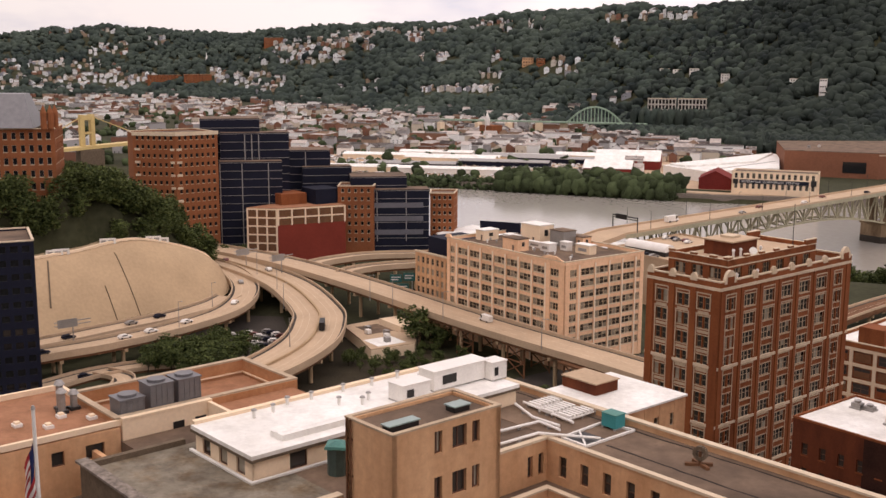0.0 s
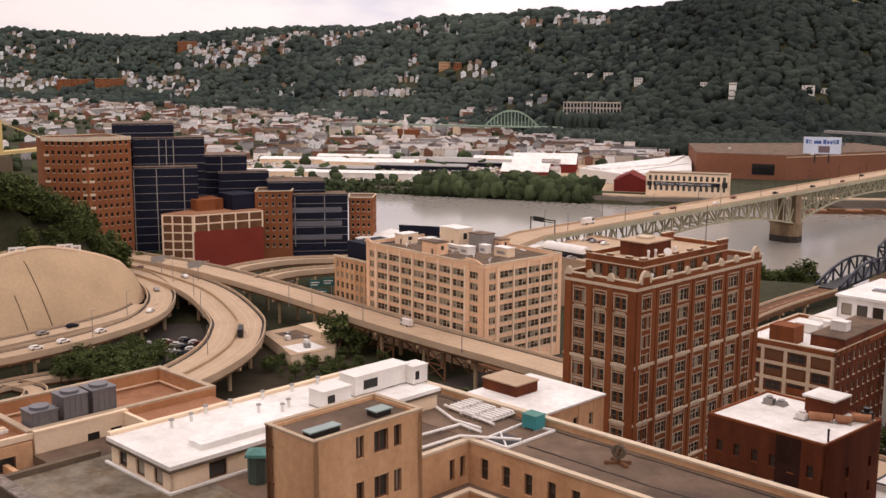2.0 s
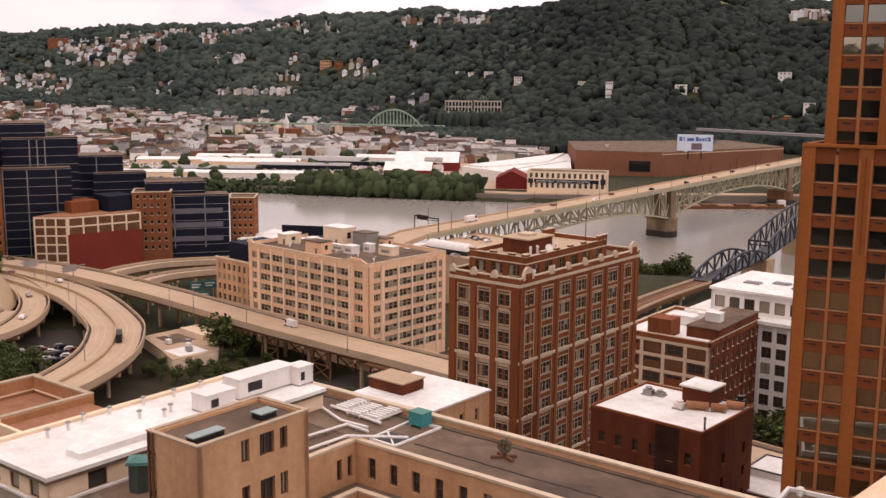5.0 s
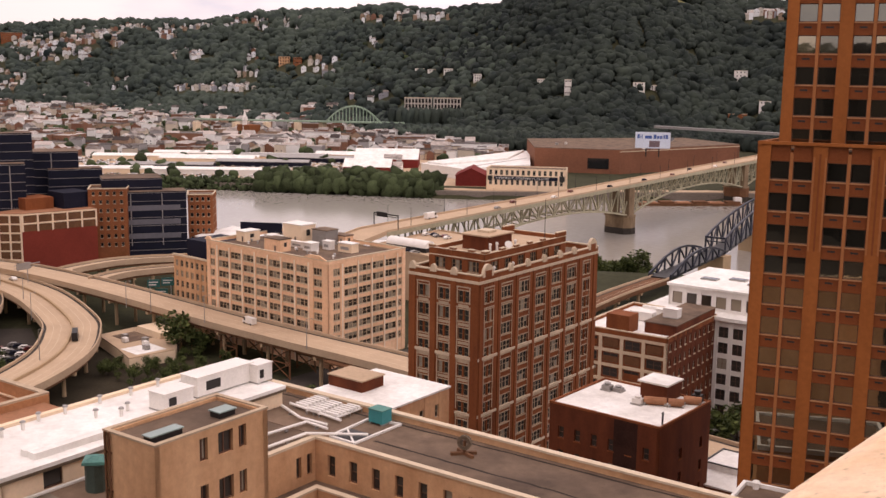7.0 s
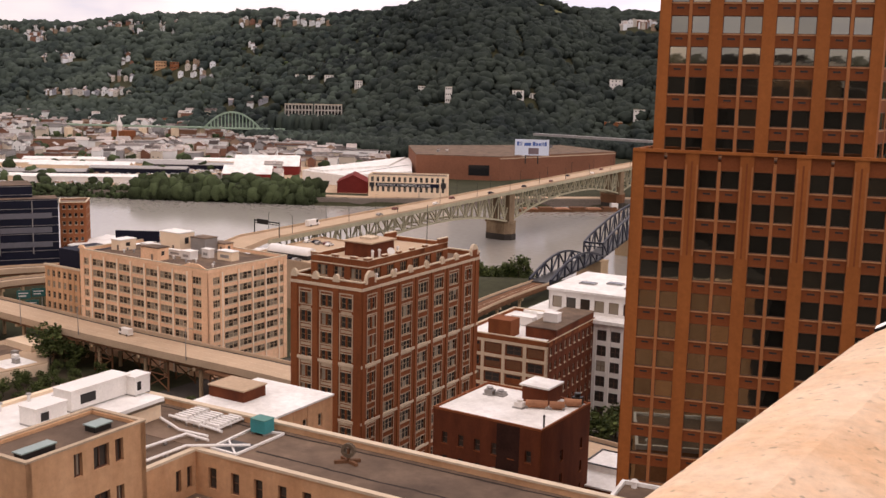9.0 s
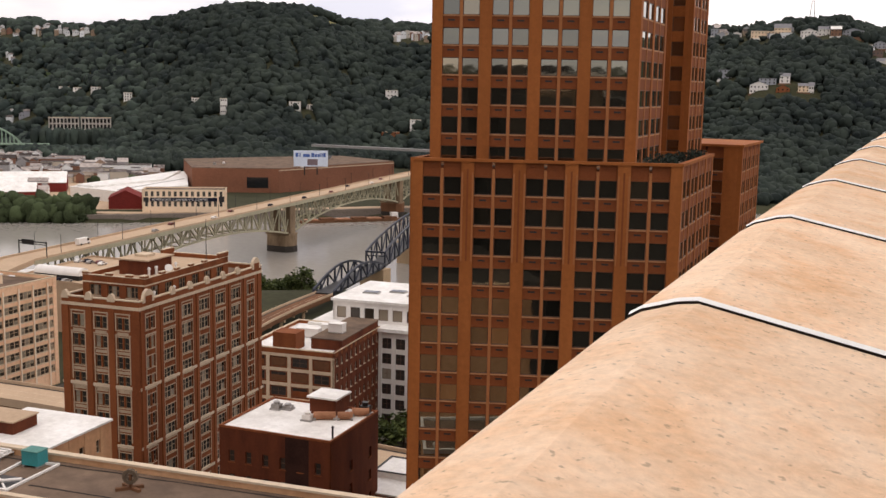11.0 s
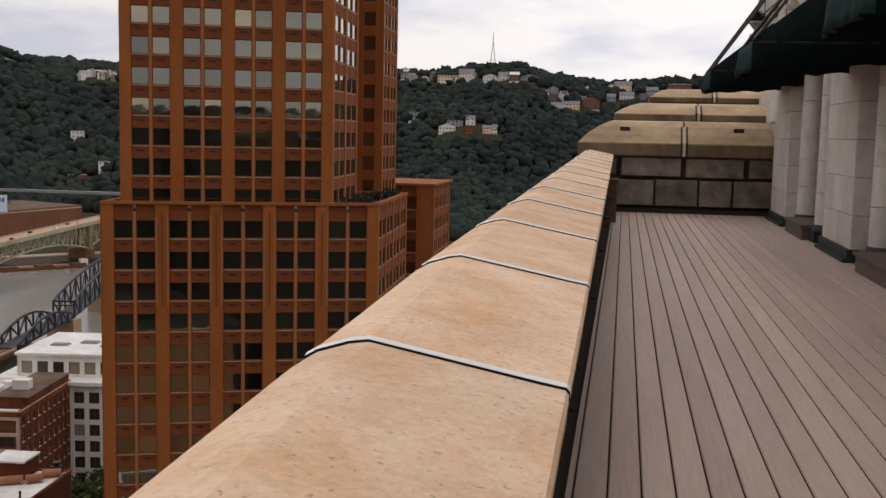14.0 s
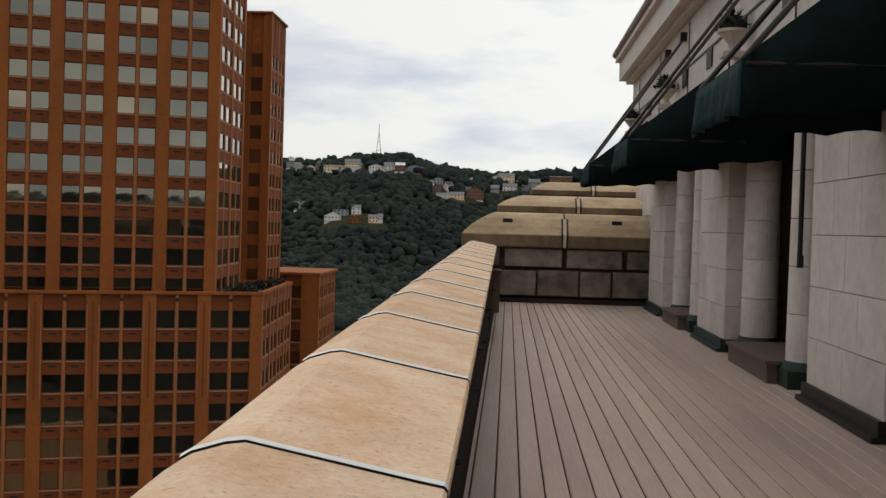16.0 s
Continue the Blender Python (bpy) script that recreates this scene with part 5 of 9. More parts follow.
    part("upper_wall", hi, WHITE_M, c)
    part("upper_core", roof_box(ac, -41.2, -2.2, 5.6, 34, 32.7, 38.0, Mesh()), CREAM, c)
    part("upper_side", roof_box(ac, -41.6, -41.1, 5, 34, 32.7, 38.4, Mesh()), WHITE_M, c)
    part("roof", roof_box(ac, -42.1, -1.6, 4.5, 34.6, 38.4, 39.1, Mesh()), WHITE_ROOF, c)
    for k in range(5):
        o = thing("skylight", "grey skylight on the white stone building's roof", "skylight", (*ac(-34 + 7 * k, 16 + 4 * (k % 2)), 39.1), 7)
        part("curb", Mesh().box(-2.4, 2.4, -1.5, 1.5, 0, 0.4), GREY, o)
        part("pane", Mesh().box(-2.2, 2.2, -1.3, 1.3, 0.4, 0.5), GLASS_D, o)


build_brick_block()
build_tan_block()
build_dark_block()
build_frame_block()


# ---- the tan office complex in front ----
def build_office():
    at = local((-72.5, 61.0), 7)
    b = thing("office_complex", "tan brick office complex with stepped flat roofs and a courtyard", "building")
    # the square stair tower
    wall, sill = Mesh(), Mesh()
    flat_facade(b, wall, at(-0.95, -22.2), at(4.9, -22.2), 40, 72.6, [], [], FRAME_B, PANE)
    flat_facade(b, wall, at(4.9, -22.2), at(4.9, -11.0), 40, 72.6, [(4.15, 4.95), (6.0, 7.5), (8.1, 8.9)], [(70.2, 72.0), (66.4, 68.3), (62.6, 64.5)], FRAME_B, PANE, "pair", sills=None)
    flat_facade(b, wall, at(4.9, -11.0), at(-0.95, -11.0), 40, 72.6, [], [], FRAME_B, PANE)
    flat_facade(b, wall, at(-0.95, -11.0), at(-0.95, -22.2), 40, 72.6, [], [], FRAME_B, PANE)
    part("stair_tower_wall", wall, OFFICE, b)
    part("stair_tower_core", roof_box(at, -0.4, 4.3, -21.6, -11.6, 40, 72.2, Mesh()), OFFICE, b)
    part("stair_tower_roof", roof_box(at, -0.5, 4.4, -21.7, -11.5, 72.2, 72.35, Mesh()), TAR, b)
    part("coping", rim(at, -1.0, 4.95, -22.25, -10.95, 72.6, 72.75, 0.4, Mesh()), TRIM_B, b)
    for u, v, w, d in ((3.2, -20.0, 0.42, 1.45), (2.8, -13.8, 0.55, 0.8)):
        o = thing("skylight", "pale green glazed skylight on the stair tower roof", "skylight", (*at(u, v), 72.35), 7)
        part("curb", Mesh().box(-w, w, -d, d, 0, 0.45), DARK_METAL, o)
        part("lid", Mesh().box(-w - 0.1, w + 0.1, -d - 0.1, d + 0.1, 0.45, 0.55), mat("pale_skylight", (0.20, 0.27, 0.25), 0.3, vary=0.2, scale=6, bump=0), o, "pale green lid")
    for k in range(2):
        o = thing("downpipe", "rusty downpipe with brackets on the stair tower", "pipe", (*at(-0.6 + 0.5 * k, -22.35), 60))
        part("tube", Mesh().tube((0, 0, 0), (0, 0, 12.7), 0.09, k=8), RUST, o)
        for j in range(4):
            part("bracket", Mesh().box(-0.15, 0.15, -0.05, 0.14, 2 + 3 * j, 2.12 + 3 * j), RUST, o)
    # the courtyard walls
    yard, ys = Mesh(), Mesh()
    flat_facade(b, yard, at(-0.4, -11.0), at(-0.4, 0.2), 40, 65.7, [(0.9, 1.6), (3.6, 4.3), (8.7, 9.35), (10.1, 10.75)], [(62.5, 64.5), (58.4, 60.6)], FRAME_B, PANE, "hung")
    cols = [(1.5 + 2.62 * i, 2.45 + 2.62 * i) for i in range(17)]
    flat_facade(b, yard, at(-0.4, 0.2), at(46, 0.2), 40, 65.7, cols, [(62.5, 64.5), (58.4, 60.6)], FRAME_B, PANE, "hung")
    part("courtyard_wall", yard, OFFICE, b)
    ledge, lip = Mesh(), Mesh()
    roof_box(at, -0.4, 1.9, -11.0, -1.9, 61.4, 61.7, ledge), roof_box(at, -0.4, 46, -1.9, 0.2, 61.4, 61.7, ledge)
    roof_box(at, 1.6, 2.0, -11.0, -2.2, 40, 62.2, lip), roof_box(at, 1.6, 46, -2.2, -1.8, 40, 62.2, lip)
    part("ledge_roof", ledge, TAR, b)
    part("ledge_parapet", lip, OFFICE, b)
    cop = Mesh()
    roof_box(at, 1.5, 2.1, -11.0, -2.3, 62.2, 62.38, cop), roof_box(at, 1.5, 46, -2.3, -1.7, 62.2, 62.38, cop)
    part("coping", cop, LIME, b)
    part("wing_core", roof_box(at, -18, 46, 0.8, 8.4, 40, 65.6, Mesh()), OFFICE, b)
    part("wing_link", roof_box(at, -18, -0.9, -11.5, 0.8, 40, 65.6, Mesh()), OFFICE, b)
    part("wing_roof", roof_box(at, -18, 46, 0.7, 8.5, 65.6, 65.85, Mesh()), TAR, b)
    part("link_roof", roof_box(at, -9.3, -0.8, -11.0, 0.7, 65.6, 65.8, Mesh()), TAR, b)
    seam = mat("tar_seam", (0.035, 0.026, 0.020), 0.9, vary=0.4, scale=8, bump=0.1)
    for v0, u0, u1 in ((2.6, 4.5, 46), (7.6, -17, 46)):
        m_s = Mesh()
        n_s = 40
        row = [[(*at(u0 + (u1 - u0) * k / n_s, v0 + dv + 0.22 * noise.noise((k * 0.7, v0, dv))), 65.856) for k in range(n_s + 1)] for dv in (0.0, 0.28)]
        m_s.grid(row)
        part("roof_seam", m_s, seam, b, "dark worn seam in the roofing")
    edge, edgec = Mesh(), Mesh()
    roof_box(at, -18, 46, 8.5, 9.0, 40, 66.4, edge)
    roof_box(at, -18, 46, 8.4, 9.1, 66.4, 66.6, edgec)
    roof_box(at, -0.9, -0.3, -11.0, 0.7, 65.7, 65.95, edgec), roof_box(at, -0.3, 46, 0.1, 0.7, 65.7, 65.95, edgec)
    part("rear_parapet", edge, OFFICE, b)
    part("coping", edgec, LIME, b)
    # white-roofed penthouse
    pent = Mesh()
    flat_facade(b, pent, at(-19, -25.6), at(-9.3, -25.6), 65.6, 67.6, [(1.2, 2.6), (4.1, 5.5), (7.0, 8.4)], [(65.72, 67.2)], FRAME_B, PANE, "plain", thick=0.3, recess=0.15)
    flat_facade(b, pent, at(-9.3, -25.6), at(-9.3, 5.0), 65.6, 67.6, [(3.6, 5.4), (7.6, 8.8), (11, 12.4)], [(65.72, 67.2)], FRAME_B, PANE, "plain", thick=0.3, recess=0.15)
    part("penthouse_wall", pent, CREAM, b)
    part("penthouse_core", roof_box(at, -19, -9.7, -25.2, 5.0, 40, 67.5, Mesh()), CREAM, b)
    part("penthouse_roof", roof_box(at, -19.3, -9.0, -25.9, 5.2, 67.6, 67.95, Mesh()), WHITE_ROOF, b, "bright white roof membrane")
    part("fascia", rim(at, -19.35, -8.95, -25.95, 5.25, 67.35, 67.6, 0.35, Mesh()), SOOT, b)
    curb = Mesh()
    roof_box(at, -19.7, -19.1, -25.6, 5, 67.6, 68.25, curb)
    part("penthouse_parapet", curb, CREAM, b)
    duct = thing("roof_duct", "long white-coated duct on the white roof", "duct", (*at(-10.8, -15.5), 67.95), 7)
    part("body", Mesh().box(-0.45, 0.45, -6.5, 6.5, 0, 0.55), WHITE_ROOF, duct)
    part("hood", Mesh().tube((-1.2, -5.6, 0), (-1.2, -5.6, 0.5), 1.0, 0.9, 16), WHITE_ROOF, duct)
    # rooftop boxes beyond the stair tower
    for u, v, w, d, h in ((-12.6, -6.2, 1.1, 1.7, 1.7), (-13.6, 0.4, 1.2, 3.6, 2.0), (-12.2, 4.6, 0.9, 1.0, 1.9)):
        o = thing("air_handler", "white metal air handling unit on the office roof", "roof plant", (*at(u, v), 67.95), 7)
        part("body", Mesh().box(-w, w, -d, d, 0.15, h), WHITE_M, o)
        part("lid", Mesh().box(-w - 0.08, w + 0.08, -d - 0.08, d + 0.08, h, h + 0.1), WHITE_M, o)
        part("louvre", Mesh().box(w, w + 0.05, -d * 0.7, -d * 0.2, h * 0.3, h * 0.75), DARK_METAL, o)
        part("skid", Mesh().box(-w, w, -d, -d + 0.2, 0, 0.15).box(-w, w, d - 0.2, d, 0, 0.15), GREY, o)
    for u, v in ((-14.8, -9.5), (-14.0, -10.8), (-15.4, -12.5), (-17.6, -18.4), (-17.3, -20.6), (-18.6, -16.2), (-18.4, -13.6), (-18.5, -9.8), (-18.3, -6.4), (-18.5, -3.0), (-16.0, -2.2), (-17.0, 2.0)):
        o = thing("roof_vent", "small pale vent stack on the white roof", "vent", (*at(u, v), 67.95))
        part("stack", Mesh().tube((0, 0, 0), (0, 0, 0.7), 0.16, k=10), WHITE_M, o)
        part("cowl", Mesh().tube((0, 0, 0.7), (0, 0, 0.85), 0.28, 0.2, 10), GREY, o)
    # the low front roof
    part("front_core", roof_box(at, -21.0, -1.9, -34.6, -22.0, 40, 65.4, Mesh()), OFFICE, b)
    part("front_roof", roof_box(at, -21.0, -1.9, -34.6, -22.0, 65.4, 65.6, Mesh()), OLD_ROOF, b, "stained tar and gravel roof")
    part("front_link", roof_box(at, -9.3, -0.95, -22.0, -11.0, 40, 65.6, Mesh()), TAR, b)
    fp = Mesh()
    roof_box(at, -21.6, -1.9, -35.2, -34.6, 60, 66.1, fp), roof_box(at, -21.6, -21.0, -34.6, -25.6, 60, 66.1, fp)
    part("front_parapet", fp, SOOT, b, "blackened old parapet")
    part("front_coping", roof_box(at, -21.9, -1.9, -35.5, -34.4, 66.1, 66.3, Mesh()), BLOCK, b)
    part("front_wall", roof_box(at, -2.0, -1.4, -35.2, -22.2, 40, 66.0, Mesh()), OFFICE, b)
    part("front_trim", roof_box(at, -2.1, -1.3, -35.2, -22.2, 66.0, 66.15, Mesh()), LIME, b)
    fl = Mesh()
    for u0, u1, v0, v1 in ((-19.4, -9.0, -26.1, -25.8), (-9.1, -8.8, -26.1, -18.0), (-8.8, -2.4, -18.6, -18.3)):
        roof_box(at, u0, u1, v0, v1, 65.6, 65.78, fl)
    part("roof_flashing", fl, WHITE_ROOF, b, "white flashing at the wall's foot")
    o = thing("copper_ventilator", "green verdigris copper ventilator with a flared cap", "ventilator", (*at(-6.3, -19.2), 65.6), 7)
    part("shaft", Mesh().tube((0, 0, 0), (0, 0, 2.4), 0.88, 0.88, 8), VERDI, o)
    part("cap", Mesh().tube((0, 0, 2.4), (0, 0, 2.65), 1.35, 1.3, 4).tube((0, 0, 2.65), (0, 0, 2.95), 1.2, 0.3, 4), TEAL, o, "flared pale green cap")
    # rooftop machinery on the wing
    for i, (u, v) in enumerate(((-6.9, 6.9), (-4.7, 6.3), (-2.6, 6.6))):
        o = thing("condenser_unit", "white open condenser rack of coils on short feet", "roof plant", (*at(u, v), 65.85), 7, group="condenser units on the wing roof")
        for k in range(7):
            part("coil", Mesh().box(-0.78, 0.78, -1.7 + 0.52 * k, -1.45 + 0.52 * k, 0.34, 0.62), WHITE_M, o)
        part("rail", Mesh().box(-0.86, -0.76, -1.9, 1.9, 0.28, 0.42), WHITE_M, o)
        part("rail", Mesh().box(0.76, 0.86, -1.9, 1.9, 0.28, 0.42), WHITE_M, o)
        for x in (-0.81, 0.81):
            for y in (-1.8, 0, 1.8):
                part("foot", Mesh().box(x - 0.06, x + 0.06, y - 0.06, y + 0.06, 0, 0.28), GREY, o)
    for k, pts in enumerate((((-3.8, -2.8), (-3.3, 2.1), (-0.4, 1.9)), ((-1.3, -5.0), (-1.1, -0.3), (3.6, 3.0)), ((-8.6, 4.2), (-4.6, 2.6), (-1.2, 2.7)), ((-8.4, 5.2), (-1.0, 4.4)))):
        o = thing("pipe_run", "white lagged pipe run on low supports", "pipe", (*at(0, 0), 65.85), 7)
        for (a0, b0), (a1, b1) in zip(pts, pts[1:]):
            part("pipe", Mesh().tube((a0, b0, 0.35), (a1, b1, 0.35), 0.14, k=8), WHITE_M, o)
            part("support", Mesh().box((a0 + a1) / 2 - 0.1, (a0 + a1) / 2 + 0.1, (b0 + b1) / 2 - 0.2, (b0 + b1) / 2 + 0.2, 0, 0.25), GREY, o)
    o = thing("roof_tank", "teal painted metal box on the wing roof", "tank", (*at(1.8, 6.9), 65.85), 7)
    part("body", Mesh().box(-0.85, 0.85, -0.7, 0.7, 0.2, 1.45), mat("teal_paint", (0.02, 0.22, 0.23), 0.5, vary=0.2, scale=5, bump=0.05), o)
    part("top", Mesh().box(-0.9, 0.9, -0.75, 0.75, 1.45, 1.52), TEAL, o)
    part("skid", Mesh().box(-0.85, -0.6, -0.7, 0.7, 0, 0.2).box(0.6, 0.85, -0.7, 0.7, 0, 0.2), GREY, o)
    o = thing("steel_frame", "triangular white steel frame lying on the wing roof", "frame", (*at(2.2, 2.4), 65.85), 7)
    tri = [(-1.5, -1.4), (1.5, -1.5), (1.6, 5.2), (-1.8, 4.4)]
    for (a0, b0), (a1, b1) in zip(tri, tri[1:] + tri[:1]):
        part("bar", Mesh().beam((a0, b0, 0.12), (a1, b1, 0.12), 0.2), WHITE_M, o)
    part("brace", Mesh().beam((-1.5, 1.0, 0.12), (1.5, -1.5, 0.12), 0.16), WHITE_M, o)
    part("hatch", Mesh().box(-1.3, 1.3, -1.2, 1.4, 0, 0.1), DARK_METAL, o)
    o = thing("roof_winch", "old rusty wheeled hoist on the wing roof", "hoist", (*at(13.0, 5.0), 65.85), 20)
    ringm = Mesh()
    for k in range(14):
        a0, a1 = 2 * math.pi * k / 14, 2 * math.pi * (k + 1) / 14
        ringm.beam((0.5 * math.cos(a0), 0, 1.15 + 0.5 * math.sin(a0)), (0.5 * math.cos(a1), 0, 1.15 + 0.5 * math.sin(a1)), 0.45, 0.3)
    part("wheel", ringm, SOOT, o)
    part("stand", Mesh().beam((-1.1, -0.6, 0.12), (0.9, 0.6, 0.12), 0.3).beam((-0.9, 0.7, 0.12), (1.0, -0.6, 0.12), 0.3).beam((0, 0, 0.1), (0, 0, 1.3), 0.22), RUST, o)
    # left-hand wing with its red roof
    lw = Mesh()
    flat_facade(b, lw, at(-29.5, -48), at(-29.0, -28.2), 40, 65.6, [(13.2, 14.4), (16.4, 18.2)], [(63.2, 64.6)], FRAME_B, PANE, "plain")
    part("left_wall", lw, OFFICE, b)
    part("left_core", roof_box(at, -44, -29.6, -60, -28, 40, 65.5, Mesh()), OFFICE, b)
    part("left_roof", roof_box(at, -44, -29.6, -60, -28, 65.5, 65.75, Mesh()), RED_ROOF, b, "red tiled flat roof")
    part("left_coping", rim(at, -44.4, -29.2, -60, -27.8, 65.75, 66.3, 0.4, Mesh()), CREAM, b)
    part("low_wall", roof_box(at, -29.4, -24.0, -48, -36.0, 40, 60.5, Mesh()), OFFICE, b)
    part("low_roof", roof_box(at, -29.0, -21.8, -60, -30.0, 59.6, 60.0, Mesh()), TAR, b)
    lf = Mesh()
    flat_facade(b, lf, at(-29.2, -31.0), at(-21.6, -31.0), 56, 64.0, [(0.9, 2.6), (3.4, 5.2)], [(60.6, 62.6)], FRAME_B, PANE, "pair")
    part("back_wall", lf, OFFICE, b)
    part("cream_wall", roof_box(at, -29.3, -28.9, -28.0, -18.6, 60, 66.3, Mesh()).prism([at(-29.0, -19.0), at(-20, -19.0), at(-20, -18.6), at(-29.0, -18.6)], 60, 66.3), CREAM, b, "cream painted screen wall")
    part("cream_coping", roof_box(at, -29.4, -28.8, -28.0, -18.5, 66.3, 66.5, Mesh()), CREAM, b)
    for k in range(2):
        part("cream_window", Mesh().box(5.2 + 2.4 * k, 6.4 + 2.4 * k, -0.04, 0.02, 64.2, 65.0, face(at(-28.9, -28), at(-28.9, -18.6))), DARK_METAL, b)
    part("court_floor", roof_box(at, -39.8, -29.4, -28.0, -8.6, 60, 64.6, Mesh()), RED_ROOF, b, "red-brown roof court")
    part("court_parapet", rim(at, -40.4, -29.35, -28.4, -8.0, 60, 66.3, 0.5, Mesh()), COURT, b)
    part("court_coping", rim(at, -40.5, -29.45, -28.5, -7.9, 66.3, 66.5, 0.65, Mesh()), TRIM_B, b)
    part("court_trim", rim(at, -39.9, -29.85, -27.9, -8.5, 64.9, 65.05, 0.12, Mesh()), CREAM, b)
    part("yard_floor", roof_box(at, -28.9, -19.6, -28.2, -19.0, 58, 64.3, Mesh()), TAR, b)
    part("court_fill", roof_box(at, -29.4, -19.5, -18.6, -8.6, 60, 65.6, Mesh()), RED_ROOF, b)
    for k, (v, h) in enumerate(((-26.3, 3.1), (-23.2, 4.0), (-20.2, 4.0))):
        o = thing("cooling_tower", "grey steel cooling tower with a ribbed casing", "roof plant", (*at(-31.4, v), 64.6), 7, group="cooling towers on the roof court")
        part("casing", Mesh().box(-1.2, 1.2, -1.25, 1.25, 0.3, h), PLANT, o)
        for j in range(5):
            part("rib", Mesh().box(1.2, 1.25, -1.2 + 0.58 * j, -1.12 + 0.58 * j, 0.3, h), PLANT, o)
        part("top", Mesh().box(-1.3, 1.3, -1.35, 1.35, h, h + 0.14).tube((0, 0, h + 0.14), (0, 0, h + 0.4), 0.9, 0.9, 16), PLANT, o)
        part("base", Mesh().box(-1.1, 1.1, -1.15, 1.15, 0, 0.3), DARK_METAL, o)
    for k in range(8):
        u, v = -40 + 1.5 * (k % 3) + 0.8 * k, -44 + 2.1 * k
        o = thing("roof_curb", "small white roof curb on the red roof", "vent", (*at(min(u, -31), v), 65.75), 7)
        part("box", Mesh().box(-0.45, 0.45, -0.4, 0.4, 0, 0.3), WHITE_M, o)
        part("lid", Mesh().box(-0.28, 0.28, -0.25, 0.25, 0.3, 0.48), CREAM, o)
    for k, (u, v) in enumerate(((-37.6, -30.5), (-36.4, -30.8), (-36.9, -29.4))):
        o = thing("vent_cluster", "grey cylindrical roof ventilator on the red roof", "ventilator", (*at(u, v), 65.75), 7)
        part("drum", Mesh().tube((0, 0, 0.3), (0, 0, 2.6 - 0.5 * k), 0.35, 0.35, 12), GREY, o)
        part("cowl", Mesh().tube((0, 0, 2.6 - 0.5 * k), (0, 0, 3.0 - 0.5 * k), 0.55, 0.3, 12), GREY, o)
        part("foot", Mesh().box(-0.5, 0.5, -0.5, 0.5, 0, 0.3), DARK_METAL, o)
    # flag on its pole
    fx = (-67.0, 14.9, 55.0)
    o = thing("flag_pole", "white flag pole with a limp striped flag", "flag pole", fx)
    part("pole", Mesh().tube((0, 0, 0), (0, 0, 23.7), 0.22, 0.11, 12), WHITE_M, o)
    part("finial", Mesh().tube((0, 0, 23.7), (0, 0, 23.95), 0.16, 0.08, 10), GREY, o)
    red, white = mat("flag_red", (0.30, 0.03, 0.03), 0.9, bump=0), mat("flag_white", (0.6, 0.55, 0.5), 0.9, bump=0)
    def drape(k0, k1, s0, s1):
        """A strip of the hanging flag, from k0 to k1 down it and s0 to s1 across."""
        rows = []
        for j in range(9):
            q = s0 + (s1 - s0) * j / 8
            y, x = -0.14 - 0.62 * q, 0.10 * math.sin(7 * q)
            rows.append([(x + 0.03 * math.sin(k), y + 0.05 * math.sin(0.9 * k), 21.6 - 0.36 * k - 1.5 * q) for k in (k0, (k0 + k1) / 2, k1)])
        return Mesh().grid(rows)

    for k in range(13):
        part("stripe", drape(k, k + 1, 0.42 if k < 6 else 0.0, 1.0), white if k % 2 else red, o, smooth=True)
    part("canton", drape(0, 6, 0.0, 0.42), mat("flag_blue", (0.02, 0.025, 0.08), 0.9, bump=0), o, smooth=True)
    # small white-roofed building beyond the wing
    w = thing("low_building", "tan brick building with a pale roof and brick lift house", "building")
    aw = local((-107.6, 103.4), 6)
    lw = Mesh()
    facade(w, lw, aw(-15, 0), aw(0, 0), 20, 50, even(15, 4, 1.4), [(46 - 3.8 * i, 48 - 3.8 * i) for i in range(3)], FRAME_W, PANE_B, "hung")
    facade(w, lw, aw(0, 0), aw(0, 15.4), 20, 50, [(2.0, 3.2), (4.6, 5.8), (8.0, 9.2), (11.8, 12.8)], [(46 - 3.8 * i, 48 - 3.8 * i) for i in range(3)], FRAME_W, PANE_B, "hung")
    part("wall", lw, OFFICE, w)
    part("core", roof_box(aw, -14.6, -0.4, 0.4, 15.2, 0, 49.8, Mesh()), OFFICE, w)
    part("roof", roof_box(aw, -15.2, 0.2, -0.2, 15.6, 50.0, 50.3, Mesh()), WHITE_ROOF, w)
    part("lift_house", roof_box(aw, -14.8, -8.0, 4.0, 9.0, 50.3, 52.0, Mesh()), BRICK_D, w)
    part("lift_roof", roof_box(aw, -15.0, -7.8, 3.8, 9.2, 52.0, 52.2, Mesh()), CONC, w)
    # low roofs behind the warehouse
    w = thing("low_roofs", "low building with white-edged flat roofs beside the street", "building")
    aw = local((-78, 160.5), 5)
    part("wall", roof_box(aw, -13, 2, 0, 16, 0, 28.5, Mesh()), BRICK, w)
    part("roof", roof_box(aw, -13.2, 2.2, -0.2, 16.2, 28.5, 28.8, Mesh()), WHITE_ROOF, w)
    part("step_roof", roof_box(aw, -12, -3, 7, 15, 28.8, 30.0, Mesh()), WHITE_ROOF, w)
    part("coping", rim(aw, -12.2, -2.8, 6.8, 15.2, 30.0, 30.2, 0.3, Mesh()), DARK_METAL, w)


